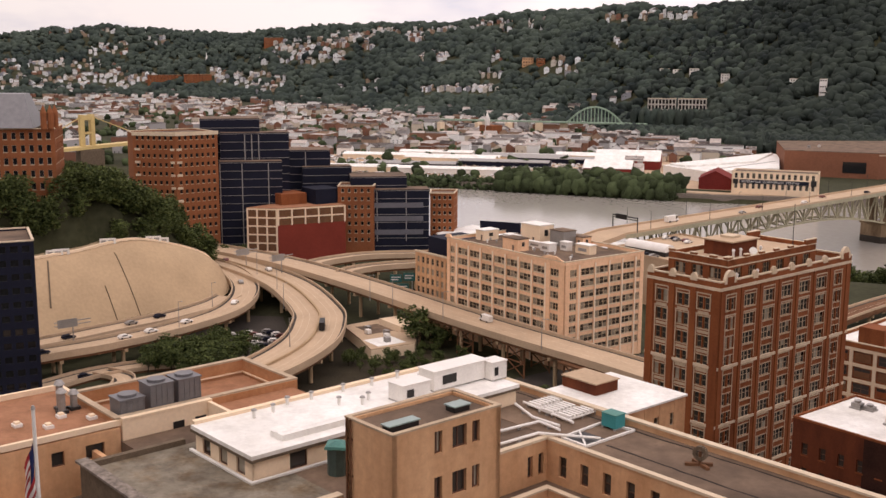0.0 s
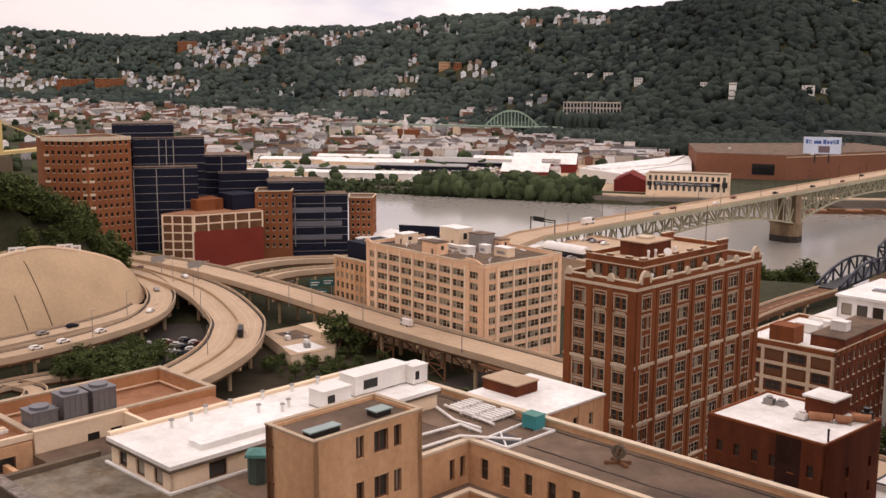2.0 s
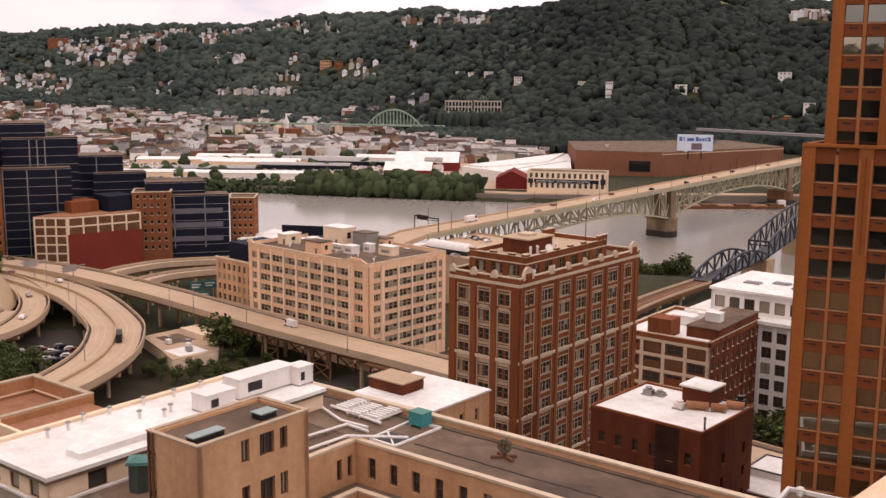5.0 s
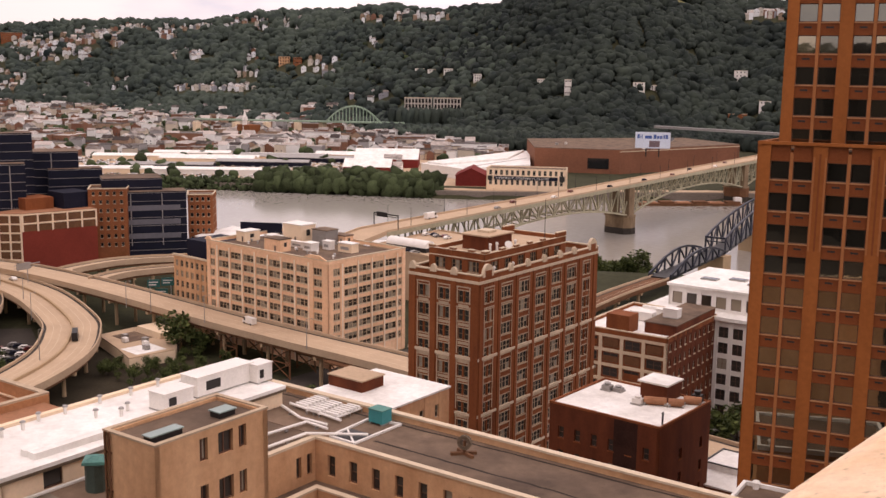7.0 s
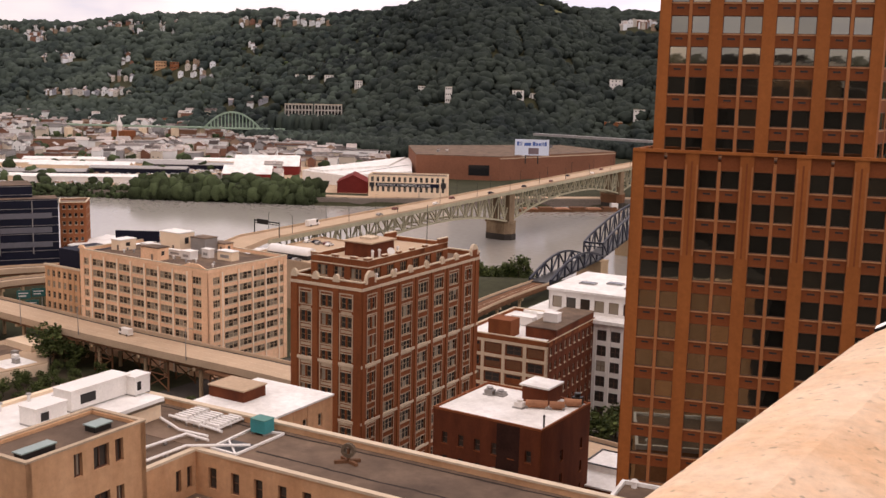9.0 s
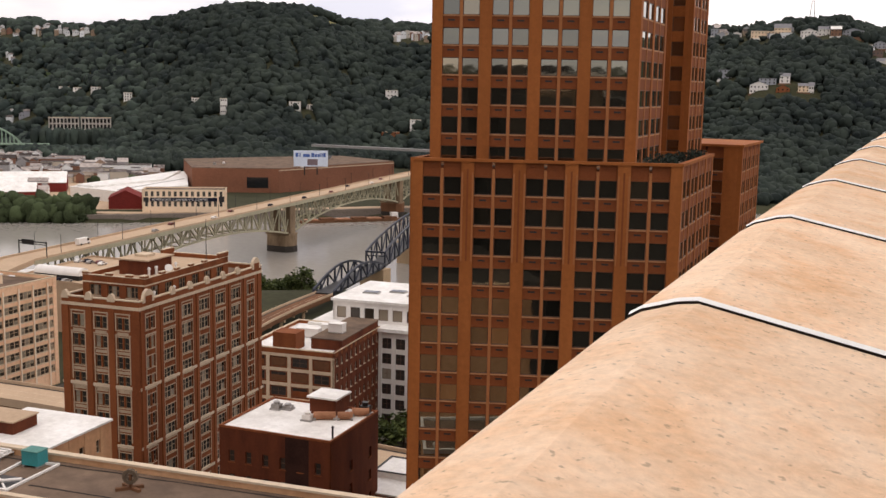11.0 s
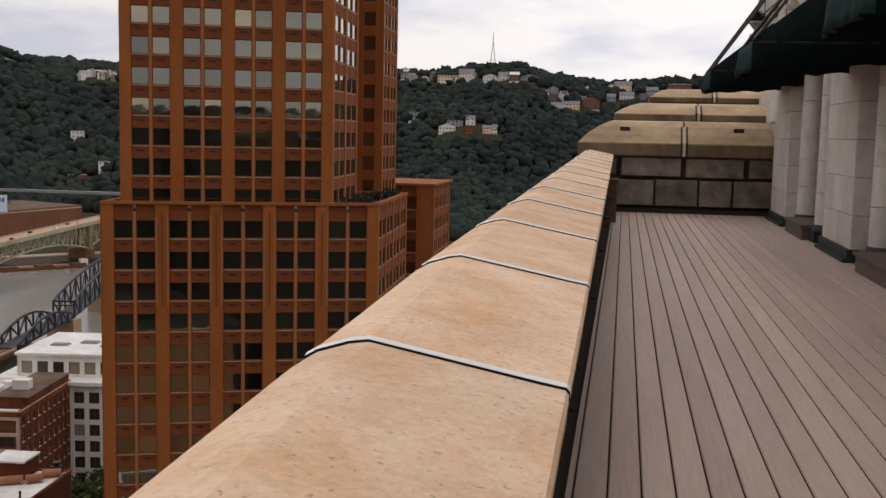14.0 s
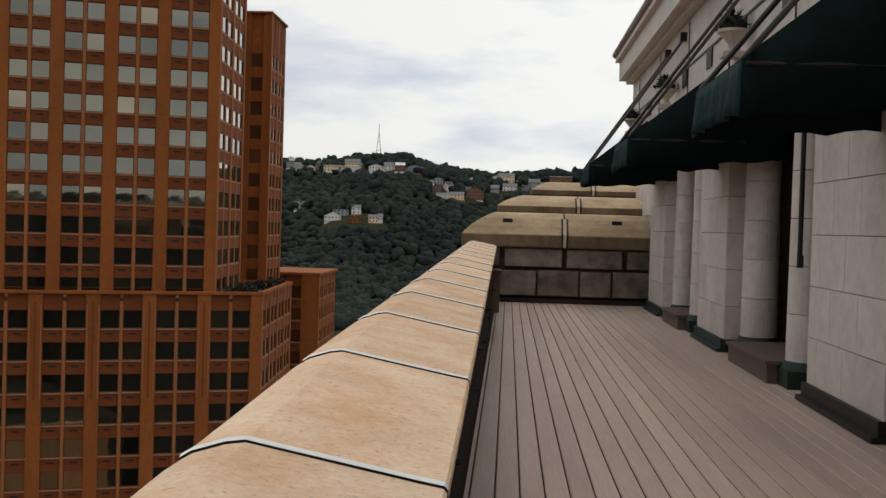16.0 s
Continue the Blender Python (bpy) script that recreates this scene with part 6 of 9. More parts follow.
def build_street_roof():
    """A flat grey roof with a white kerb at the tower's foot."""
    b = thing("low_building", "low building with a grey flat roof and white kerb", "building")
    at = local(STREET_ROOF, 12)
    part("wall", roof_box(at, 0, 16, -14, 0, 0, 51.9, Mesh()), OFFICE, b)
    part("roof", roof_box(at, 0.4, 15.6, -13.6, -0.4, 51.9, 52.1, Mesh()), TAR, b)
    part("coping", rim(at, -0.1, 16.1, -14.1, 0.1, 51.9, 52.5, 0.4, Mesh()), WHITE_ROOF, b, "white-coated kerb")
    o = thing("roof_vent", "small pale vent stack on the grey roof", "vent", (*at(1.6, -0.9), 52.1))
    part("stack", Mesh().tube((0, 0, 0), (0, 0, 0.8), 0.35, k=10), WHITE_M, o)
    part("cowl", Mesh().tube((0, 0, 0.8), (0, 0, 1.0), 0.5, 0.3, 10), WHITE_M, o)


STREET_ROOF = (-55.2, 110.9)
build_office()
build_street_roof()


# ---- roads and bridges ----
def offset_line(pts, d):
    """The line moved sideways by d, to its left."""
    out = []
    for i, p in enumerate(pts):
        a, b = Vector(pts[max(0, i - 1)]), Vector(pts[min(len(pts) - 1, i + 1)])
        n = Vector((-(b - a).y, (b - a).x, 0)).normalized()
        out.append(Vector(p) + n * d)
    return out


def smooth_line(pts, n=6):
    """A smooth line through the given places."""
    out, k = [], len(pts)
    for i in range(k - 1):
        p0, p1, p2, p3 = (Vector(pts[max(0, min(k - 1, j))]) for j in (i - 1, i, i + 1, i + 2))
        for s in range(n):
            t = s / n
            out.append(0.5 * ((2 * p1) + (p2 - p0) * t + (2 * p0 - 5 * p1 + 4 * p2 - p3) * t * t + (3 * p1 - p0 - 3 * p2 + p3) * t ** 3))
    return out + [Vector(pts[-1])]


def ribbon(line, d0, d1, z0, z1):
    """A bar of road or wall along a line, from d0 to d1 sideways and z0 to z1 above it."""
    m = Mesh()
    a, b = offset_line(line, d0), offset_line(line, d1)
    up = lambda v, z: (v.x, v.y, v.z + z)
    rows = [[up(p, z1) for p in a], [up(p, z1) for p in b], [up(p, z0) for p in b], [up(p, z0) for p in a], [up(p, z1) for p in a]]
    m.grid(rows)
    n = len(a)
    m.f += [(0, n, 2 * n, 3 * n), (4 * n - 1, 3 * n - 1, 2 * n - 1, n - 1)]
    m.f = [tuple(reversed(q)) for q in m.f] if d1 > d0 else m.f
    return m


def road(label, pts, width, median=False, columns=True, deep=1.3, surface=None):
    r = thing("road", label, "road", kind="structure")
    line, h = smooth_line(pts), width / 2
    part("deck", ribbon(line, -h, h, -deep, 0), surface or CONC, r)
    part("barrier", ribbon(line, h - 0.4, h, 0.0, 0.95), CONC, r)
    part("barrier", ribbon(line, -h, -h + 0.4, 0.0, 0.95), CONC, r)
    part("girder", ribbon(line, h - 1.6, h - 0.5, -deep - 0.9, -deep), RUST, r, "brown weathered steel girder")
    part("girder", ribbon(line, -h + 0.5, -h + 1.6, -deep - 0.9, -deep), RUST, r, "brown weathered steel girder")
    if median:
        part("median", ribbon(line, -0.35, 0.35, 0.0, 0.85), SHOT, r)
    for d in ([-h / 2, h / 2] if median else [0.0]):
        for side in (-1, 1) if width > 10 else (0,):
            part("lane_line", ribbon(line, d + side * (h / (4 if median else 2.0)) * 0.5 - 0.06, d + side * (h / (4 if median else 2.0)) * 0.5 + 0.06, 0.004, 0.012), LIME, r)
    part("gutter_stain", ribbon(line, h - 1.3, h - 0.42, 0.004, 0.010), ASPH, r, "dark gutter stain along the barrier")
    part("gutter_stain", ribbon(line, -h + 0.42, -h + 1.3, 0.004, 0.010), ASPH, r, "dark gutter stain along the barrier")
    if columns:
        gone = 0.0
        for a, b in zip(line, line[1:]):
            gone += (b - a).length
            if gone > 20 and a.z > 3.5:
                gone = 0.0
                n = Vector((-(b - a).y, (b - a).x, 0)).normalized()
                c = Mesh()
                for d in (-h * 0.55, h * 0.55):
                    p = a + n * d
                    c.tube((p.x, p.y, ground_z(p.x, p.y) - 1), (p.x, p.y, a.z - deep - 0.9), 0.65, k=10)
                c.beam(a + n * (-h + 0.4) + Vector((0, 0, -deep - 1.4)), a + n * (h - 0.4) + Vector((0, 0, -deep - 1.4)), 1.3, 1.0)
                part("column", c, SHOT, r)
    return r


def build_roads():
    road("elevated concrete highway on brown steel girders", [(-110, 216, 12), (-205, 217, 12), (-265, 213, 12), (-302, 211, 12), (-373, 209.5, 12), (-432, 205, 11.6), (-482, 196, 10.5), (-540, 180, 10), (-640, 150, 10)], 15.0)
    road("curving twin concrete ramp with a middle barrier", [(-470, 183, 10.2), (-439, 188.5, 10.2), (-392, 189, 10), (-345, 177.7, 10), (-324.5, 168, 10), (-305, 154, 10), (-290, 136, 9.8), (-281, 118, 9.6), (-276, 95, 9), (-274, 50, 8)], 19.0, median=True)
    road("curved concrete ramp along the foot of the slope", [(-340, 40, 7.5), (-345, 80, 8), (-347.5, 101, 8), (-356, 130, 8), (-371, 155.5, 8.3), (-400, 174, 9), (-437, 181, 10), (-470, 176, 10)], 11.0)
    road("concrete highway lanes at the foot of the slope", [(-356, 40, 7.0), (-361, 84, 7.2), (-367, 106, 7.2), (-374, 132, 7.2), (-383, 152, 7.4), (-391, 163, 8.0)], 11.5)
    road("concrete slip road curving behind the office wing", [(-391, 214.5, 11.9), (-394, 221, 12), (-396, 231, 12), (-395, 241, 12), (-392, 252, 12), (-388, 270, 12)], 8.0)
    road("concrete slip road rising to the bridge", [(-417.5, 215, 11.9), (-420, 223, 12), (-422, 240, 12), (-418, 254, 12), (-411, 267, 12), (-400, 290, 12)], 8.5)
    road("lower street with a tight turn", [(-320, 40, 1.2), (-330, 75, 1.2), (-337, 96, 1.2), (-334, 120, 1.2), (-320, 140, 1.0)], 9.0, columns=False, deep=0.4)
    road("lower street with a tight turn", [(-337, 96, 1.25), (-326, 100, 1.2), (-314, 92, 1.2), (-312, 78, 1.2), (-318, 60, 1.2)], 7.0, columns=False, deep=0.4)
    road("brown railway viaduct beside the river", [(-200, 225, 6), (-222, 280, 6), (-238, 330, 6), (-246, 370, 6), (-250.5, 411, 6)], 9.0, surface=RUST)
    st = thing("street", "asphalt street with white lane markings between the buildings", "street", kind="structure")
    a = local((-128, 222), 6)
    part("asphalt", roof_box(a, 0, 20, -80, 190, -0.3, 0.12, Mesh()), ASPH, st)
    for k in range(16):
        for u in (5, 10, 15):
            part("lane_line", roof_box(a, u, u + 0.25, -40 + 12 * k, -34 + 12 * k, 0.12, 0.135, Mesh()), WHITE_M, st)
    for k in range(2):
        part("crossing", roof_box(a, 1, 19, 48 + 5 * k, 48.6 + 5 * k, 0.12, 0.135, Mesh()), WHITE_M, st)
    lot = thing("pavement", "dark asphalt parking lot under the ramps", "parking lot", kind="structure")
    part("asphalt", Mesh().prism([(-395, 160), (-360, 128), (-318, 142), (-338, 165), (-378, 180)], -0.3, 0.15), ASPH, lot)
    part("asphalt", Mesh().prism([(-255, 100), (-130, 60), (-20, 120), (-60, 330), (-255, 330), (-262, 224)], -0.35, 0.08), ASPH, lot)
    part("dirt", Mesh().prism([(-330, 150), (-285, 135), (-262, 150), (-262, 200), (-300, 202), (-340, 186)], -0.3, 0.10), mat("bare_brown_earth", (0.042, 0.033, 0.02), 0.98, vary=0.4, scale=1.0, bump=0.3), lot)


def build_trestles():
    for x in (-264, -236, -292):
        t = thing("trestle_tower", "brown steel trestle tower with crossed braces under the viaduct", "trestle", (x, 212.5, 0), 2)
        for u in (-4.5, 4.5):
            for v in (-5.5, 5.5):
                part("leg", Mesh().beam((u, v, 0), (u * 0.9, v * 0.9, 10.2), 0.55), RUST, t)
        for v in (-5.5, 5.5):
            for z0, z1 in ((0.5, 5.0), (5.0, 9.8)):
                part("brace", Mesh().beam((-4.5, v, z0), (4.3, v, z1), 0.3), RUST, t)
                part("brace", Mesh().beam((4.5, v, z0), (-4.3, v, z1), 0.3), RUST, t)
            part("strut", Mesh().beam((-4.5, v, 5.0), (4.5, v, 5.0), 0.35), RUST, t)
        part("cap_beam", Mesh().box(-5.2, 5.2, -6.6, 6.6, 9.7, 10.3), RUST, t)


build_trestles()
BZ = 24.0


def bridge_x(y):
    return -359.5 - 0.1387 * (y - 348)


def truss_low(y):
    """The arched lower chord between the piers."""
    for mid, half in ((479.5, 104.5), (688.5, 104.5), (897.5, 104.5)):
        if abs(y - mid) <= half:
            return BZ - 10.0 - 10.5 * (abs(y - mid) / half) ** 2.2
    return BZ - max(6.0, 20 - 0.6 * (375 - y))


def build_bridge():
    b = thing("arch_bridge", "long grey-green steel truss bridge with a concrete deck and stone piers", "bridge")
    line = [Vector((bridge_x(y), y, BZ)) for y in range(330, 931, 20)]
    low = [Vector((-333, 232, 12.2)), Vector((-338, 262, 16)), Vector((-350, 300, 21.2))]
    part("deck", ribbon(low + line, -12.5, 3.5, -1.2, 0), CONC, b)
    for d in (-12.5, 3.1):
        part("parapet", ribbon(low + line, d, d + 0.4, 0, 1.0), CONC, b)
    part("edge_girder", ribbon(line, -12.7, -12.5, -1.9, 0.1), STEEL_G, b)
    ys = list(range(352, 925, 9))
    hid = Mesh()
    for side in (-10.0, 1.0):
        pt = lambda y, z: (bridge_x(y) - side, y, z)
        for i, (y0, y1) in enumerate(zip(ys, ys[1:])):
            z0, z1 = truss_low(y0), truss_low(y1)
            ends = (pt(y0, z0) if i % 2 else pt(y0, BZ - 1.6), pt(y1, BZ - 1.6) if i % 2 else pt(y1, z1))
            if side < 0:
                part("chord", Mesh().beam(pt(y0, z0), pt(y1, z1), 1.0), STEEL_G, b)
                part("post", Mesh().beam(pt(y0, z0), pt(y0, BZ - 1.6), 0.6), STEEL_G, b)
                part("diagonal", Mesh().beam(*ends, 0.65), STEEL_G, b)
            else:
                hid.beam(pt(y0, z0), pt(y1, z1), 1.0).beam(pt(y0, z0), pt(y0, BZ - 1.6), 0.6).beam(*ends, 0.65)
        part("top_chord", ribbon([Vector(pt(y, BZ - 1.2)) for y in ys], -0.4, 0.4, -0.8, 0), STEEL_G, b)
    part("back_truss", hid, STEEL_G, b)
    cross = Mesh()
    for y in ys:
        cross.beam((bridge_x(y) - 1, y, BZ - 1.7), (bridge_x(y) + 10, y, BZ - 1.7), 0.7)
        cross.beam((bridge_x(y) - 1, y, truss_low(y)), (bridge_x(y) + 10, y, truss_low(y)), 0.5)
    part("cross_beam", cross, STEEL_G, b)
    for y in (584, 793):
        x = bridge_x(y)
        plan = lambda g: [(x - 6.5 - g, y - 2), (x - 3.5, y - 6 - g), (x + 10.5, y - 6 - g), (x + 13.5 + g, y - 2), (x + 13.5 + g, y + 3), (x + 10.5, y + 6 + g), (x - 3.5, y + 6 + g), (x - 6.5 - g, y + 3)]
        part("pier", Mesh().prism(plan(0), -16, 3.0), RUST if y > 600 else PIER_STONE, b, "massive stone river pier")
        part("pier_cap", Mesh().box(x - 5.5, x + 12.5, y - 5, y + 5, 3.0, 4.2), PIER_STONE, b)
        part("pier_stain", Mesh().prism(plan(0.2), -12, -4.0), SHAFT, b, "dark waterline stain")
        for side in (-1, 10):
            part("pier_tower", Mesh().box(x + side - 2.2, x + side + 2.2, y - 3.0, y + 3.0, 4.2, BZ - 1.2), PIER_STONE, b)
    for k in range(12):
        y = 350 + 46 * k
        for side in (-3.2, 12.2):
            o = thing("street_lamp", "thin bridge lamp post with a short arm", "street lamp", (bridge_x(y) + side, y, BZ + 0.9), group="lamps on the bridge")
            part("post", Mesh().tube((0, 0, 0), (0, 0, 8), 0.14, 0.09, 8), DARK_METAL, o)
            part("arm", Mesh().tube((0, 0, 8), (1.4 if side < 0 else -1.4, 0, 8.4), 0.07, k=6), DARK_METAL, o)
    g = thing("sign_gantry", "dark overhead sign gantry across the bridge approach", "gantry", (bridge_x(340) + 4.5, 340, BZ), 0)
    part("post", Mesh().tube((-8, 0, 0), (-8, 0, 7), 0.25, k=8), DARK_METAL, g)
    part("post", Mesh().tube((8, 0, 0), (8, 0, 7), 0.25, k=8), DARK_METAL, g)
    part("beam", Mesh().beam((-8, 0, 6.6), (8, 0, 6.6), 0.5).beam((-8, 0, 5.6), (8, 0, 5.6), 0.3), DARK_METAL, g)
    part("sign", Mesh().box(-6, 1, -0.3, -0.1, 5.2, 7.4), DARK_METAL, g)
    # the dark blue railway bridge
    r = thing("truss_bridge", "dark blue steel through-truss bridge over the river", "bridge")
    blue = mat("dark_blue_steel", (0.012, 0.015, 0.028), 0.6, vary=0.3, scale=0.5, bump=0)
    A, M, B = Vector((-250.5, 410, 6)), Vector((-266, 487, 6)), Vector((-330, 697, 6))
    spot = lambda i: A.lerp(M, i / 8) if i <= 8 else M.lerp(B, (i - 8) / 16)
    part("deck", Mesh().beam(A, M, 9, 1.2).beam(M, B, 9, 1.2), DARK_METAL, r)
    low_h = lambda i: 1.6 + 6.4 * math.sin(math.pi * i / 8)
    high_h = lambda i: 8.0 + 5.5 * math.sin(math.pi * (i - 8) / 16) ** 0.7
    for side in (-5, 5):
        for i in range(24):
            p, q = spot(i), spot(i + 1)
            d = q - p
            n = Vector((-d.y, d.x, 0)).normalized() * side
            height = low_h if i < 8 else high_h
            p, q, hp, hq = p + n, q + n, Vector((0, 0, height(i))), Vector((0, 0, max(0.1, height(i + 1))))
            part("chord", Mesh().beam(p + hp, q + hq, 0.9), blue, r)
            part("post", Mesh().beam(p, p + hp, 0.7), blue, r)
            part("diagonal", Mesh().beam(p if i % 2 else p + hp, q + hq if i % 2 else q, 0.6), blue, r)
    part("portal", Mesh().beam(M + Vector((-5, -1, 8)), M + Vector((5, 1, 8)), 0.9).beam(M + Vector((-5, -1, 6)), M + Vector((5, 1, 6)), 0.5), blue, r)
    part("pier", Mesh().box(-302, -288, 580, 588, -14, 5.4), SHOT, r)
    part("pier", Mesh().box(-273, -259, 483, 491, -14, 5.4), SHOT, r)
    # the distant yellow suspension tower bridge
    y = thing("yellow_bridge", "distant yellow steel bridge with an arched portal tower", "bridge")
    yel = mat("yellow_steel", (0.55, 0.40, 0.16), 0.7, vary=0.15, scale=0.3, bump=0)
    P, Q = Vector((-1030, 235, 15)), Vector((-1120, 385, 15))
    part("deck", Mesh().beam(P, Q, 14, 3.0), yel, y)
    e = (Q - P).normalized()
    tower = P + (Q - P) * 0.42
    for s in (0, 1):
        base = tower + e * (14 * s)
        part("tower_leg", Mesh().box(base.x - 4, base.x + 4, base.y - 2, base.y + 2, 0, 47), yel, y)
    part("portal", Mesh().beam(tower + Vector((0, 0, 29)), tower + e * 14 + Vector((0, 0, 29)), 6, 5).beam(tower + Vector((0, 0, 14)), tower + e * 14 + Vector((0, 0, 14)), 5, 2), yel, y)
    part("cable", Mesh().beam(tower + Vector((0, 0, 30)), P + Vector((0, 0, 2)), 0.8).beam(tower + e * 14 + Vector((0, 0, 30)), Q + Vector((0, 0, 2)), 0.8), yel, y)
    part("pier", Mesh().box(tower.x - 8, tower.x + 10, tower.y - 5, tower.y + 18, -14, 13), SOOT, y)


def build_parking_deck():
    d = thing("parking_deck", "pale concrete parking deck beside the bridge approach", "parking deck", kind="structure")
    pts = [(-339, 316), (-302, 316), (-298, 338), (-318, 371), (-349.5, 371)]
    part("deck", Mesh().prism(pts, 0, 20), CONC, d)
    for p, q in zip(pts, pts[1:] + pts[:1]):
        part("edge_wall", Mesh().beam((*p, 20.4), (*q, 20.4), 0.3, 0.9), CONC, d)
    tent = thing("tent_hall", "long white barrel-roofed tent on the parking deck", "tent", (-334, 324, 20), 4)
    part("side_wall", Mesh().box(0, 22.5, -3.0, 3.0, 0, 1.9), DARK_METAL, tent, "dark side wall")
    roof = Mesh()
    for x in [22.5 * i / 9 for i in range(10)]:
        roof.v += [(x, -3.2 * math.cos(math.pi * k / 12), 1.9 + 2.9 * math.sin(math.pi * k / 12)) for k in range(13)]
    roof.f = [(i * 13 + k, i * 13 + 13 + k, i * 13 + 14 + k, i * 13 + k + 1) for i in range(9) for k in range(12)] + [tuple(range(13)), tuple(range(129, 116, -1))]
    part("roof", roof, WHITE_M, tent, "white fabric barrel roof")


build_roads()
build_parking_deck()
build_bridge()


# ---- the coated slope and the buildings at its foot ----
def build_slope():
    s = thing("retaining_slope", "smooth tan shotcrete slope with vertical drain slots", "slope", kind="structure")
    base = smooth_line([(-364, 40, 5), (-369, 62, 5), (-374.5, 86.2, 5.5), (-382, 111.4, 6), (-388.5, 135.2, 6.2), (-396, 160, 6.5), (-408.5, 170.7, 7), (-431.5, 178.2, 8)], 5)
    top = smooth_line([(-390, 40, 26), (-396, 62, 27.5), (-401.4, 93.4, 28.7), (-405.8, 109, 29.1), (-411.9, 130.9, 30.7), (-419.3, 149.7, 26.3), (-423.8, 166, 19.7), (-437, 177, 9.0)], 5)
    rows = []
    for k in range(10):
        t = k / 9
        rows.append([a.lerp(b, t ** 0.85) + Vector((0, 0, 2.6 * math.sin(math.pi * t))) + Vector((0.7 * noise.noise((a.y / 9, t * 3, 0)), 0, 0)) for a, b in zip(base, top)])
    rows.append([p + Vector((-14, 0, -1)) for p in rows[-1]])
    m = Mesh().grid(rows)
    m.f = [tuple(reversed(q)) for q in m.f]
    part("face", m, SHOT, s, smooth=True)
    part("rim", ribbon(rows[9], -0.6, 0.6, -0.2, 0.7), CREAM, s, "pale rim along the top")
    for y, za, zb in ((0.27, 0.22, 0.72), (0.335, 0.25, 0.9), (0.53, 0.1, 0.86), (0.47, 0.08, 0.35)):
        i = int(y * (len(base) - 1))
        lo, hi = int(za * 9), int(zb * 9)
        w = 0.55 if y < 0.4 else 0.16
        slot = Mesh()
        for k in range(lo, hi):
            slot.beam(rows[k][i] + Vector((0.12, 0, 0)), rows[k + 1][i] + Vector((0.12, 0, 0)), w, 0.5)
        part("drain_slot", slot, SOOT, s, "dark vertical drain slot")
    for k in (12, 13, 18, 23, 24):
        o = thing("graffiti_wall", "low pale wall with faded painted marks at the slope's top", "wall", tuple(rows[9][k] + Vector((-0.8, 0, -0.3))), 75)
        part("slab", Mesh().box(-3.0, 3.0, -0.2, 0.2, 0, 2.1), WHITE_M, o)
        part("paint_bar", Mesh().box(-2.4, -0.6, -0.24, -0.2, 0.5, 1.4).box(0.2, 2.2, -0.24, -0.2, 0.6, 1.5), GREY, o)


def slab_building(name, label, pts, z0, z1, wall_mat, cols, rows_n, size, frame_mat=None, pane_material=None, floor_h=None, faces=(0, 1), style="plain", category="building"):
    """A block on a plan given anticlockwise, with windows on the named sides."""
    b = thing(name, label, category)
    wall, pale = Mesh(), Mesh() if wall_mat == TERRA_R else None
    k = len(pts)
    h = floor_h or (z1 - z0 - 3) / rows_n
    rows = [(z1 - 1.2 - size[1] - h * i, z1 - 1.2 - h * i) for i in range(rows_n)]
    for i in range(k):
        p, q = pts[i], pts[(i + 1) % k]
        length = length_of(p, q)
        if i in faces:
            c = even(length, cols[faces.index(i)], size[0])
            facade(b, wall, p, q, z0, z1, c, rows, frame_mat or FRAME_B, pane_material or PANE, style, sills=pale, split=False)
            m = face(p, q)
            dark = Mesh()
            for a, e in c:
                dark.box(a, e, 0.34, 0.45, rows[-1][0], rows[0][1], m)
            part("glazing", dark, GLASS_D, b)
        else:
            wall.box(0, length, 0, 0.5, z0, z1, face(p, q))
    part("wall", wall, wall_mat, b)
    if pale:
        part("sill", pale, TRIM_B, b, "pale stone sills")
    cx, cy = sum(p[0] for p in pts) / k, sum(p[1] for p in pts) / k
    inner = [(cx + (x - cx) * 0.97, cy + (y - cy) * 0.97) for x, y in pts]
    part("roof", Mesh().prism(inner, z1 - 1.0, z1 - 0.5), TAR, b)
    edge = Mesh()
    for i in range(k):
        edge.box(-0.2, length_of(pts[i], pts[(i + 1) % k]) + 0.2, -0.2, 0.5, z1, z1 + 0.4, face(pts[i], pts[(i + 1) % k]))
    part("coping", edge, LIME, b)
    return b


def deep(p, q, depth):
    """A plan from its front edge: p to q, and the same moved back."""
    n = Vector((-(q[1] - p[1]), q[0] - p[0])).normalized() * depth
    return [p, q, (q[0] + n.x, q[1] + n.y), (p[0] + n.x, p[1] + n.y)]


def glass_block(b, p, q, depth, z0, z1, strips=()):
    """A black glass volume with pale floor lines."""
    pts = deep(p, q, depth)
    part("volume", Mesh().prism(pts, z0, z1), BLACK, b, "black glass volume")
    lines = Mesh()
    z = z1 - 0.4
    while z > z0 + 2:
        for i in (0, 1, 3):
            a, c = pts[i], pts[(i + 1) % 4]
            lines.box(0, length_of(a, c), -0.12, 0.02, z - 0.2, z, face(a, c))
        z -= 4.1
    part("floor_line", lines, GREY, b, "thin pale floor lines")
    part("roof", Mesh().prism([(x + 0.01, y) for x, y in pts], z1, z1 + 0.15), TAR, b)
    for u in strips:
        part("pale_strip", Mesh().box(u, u + 0.45, -0.2, 0.02, z1 - 15 if z1 > 60 else z0 + 8, z1 - 1, face(pts[0], pts[1])), GREY, b)


BRONZE_PANE = pane_mat("bronze_glass", (0.085, 0.042, 0.024), (0.20, 0.13, 0.08), 0.2, 0.0, 0.2)
BAND_GLASS = mat("grey_band_glass", (0.13, 0.125, 0.14), 0.4, vary=0.2, scale=0.5, bump=0)


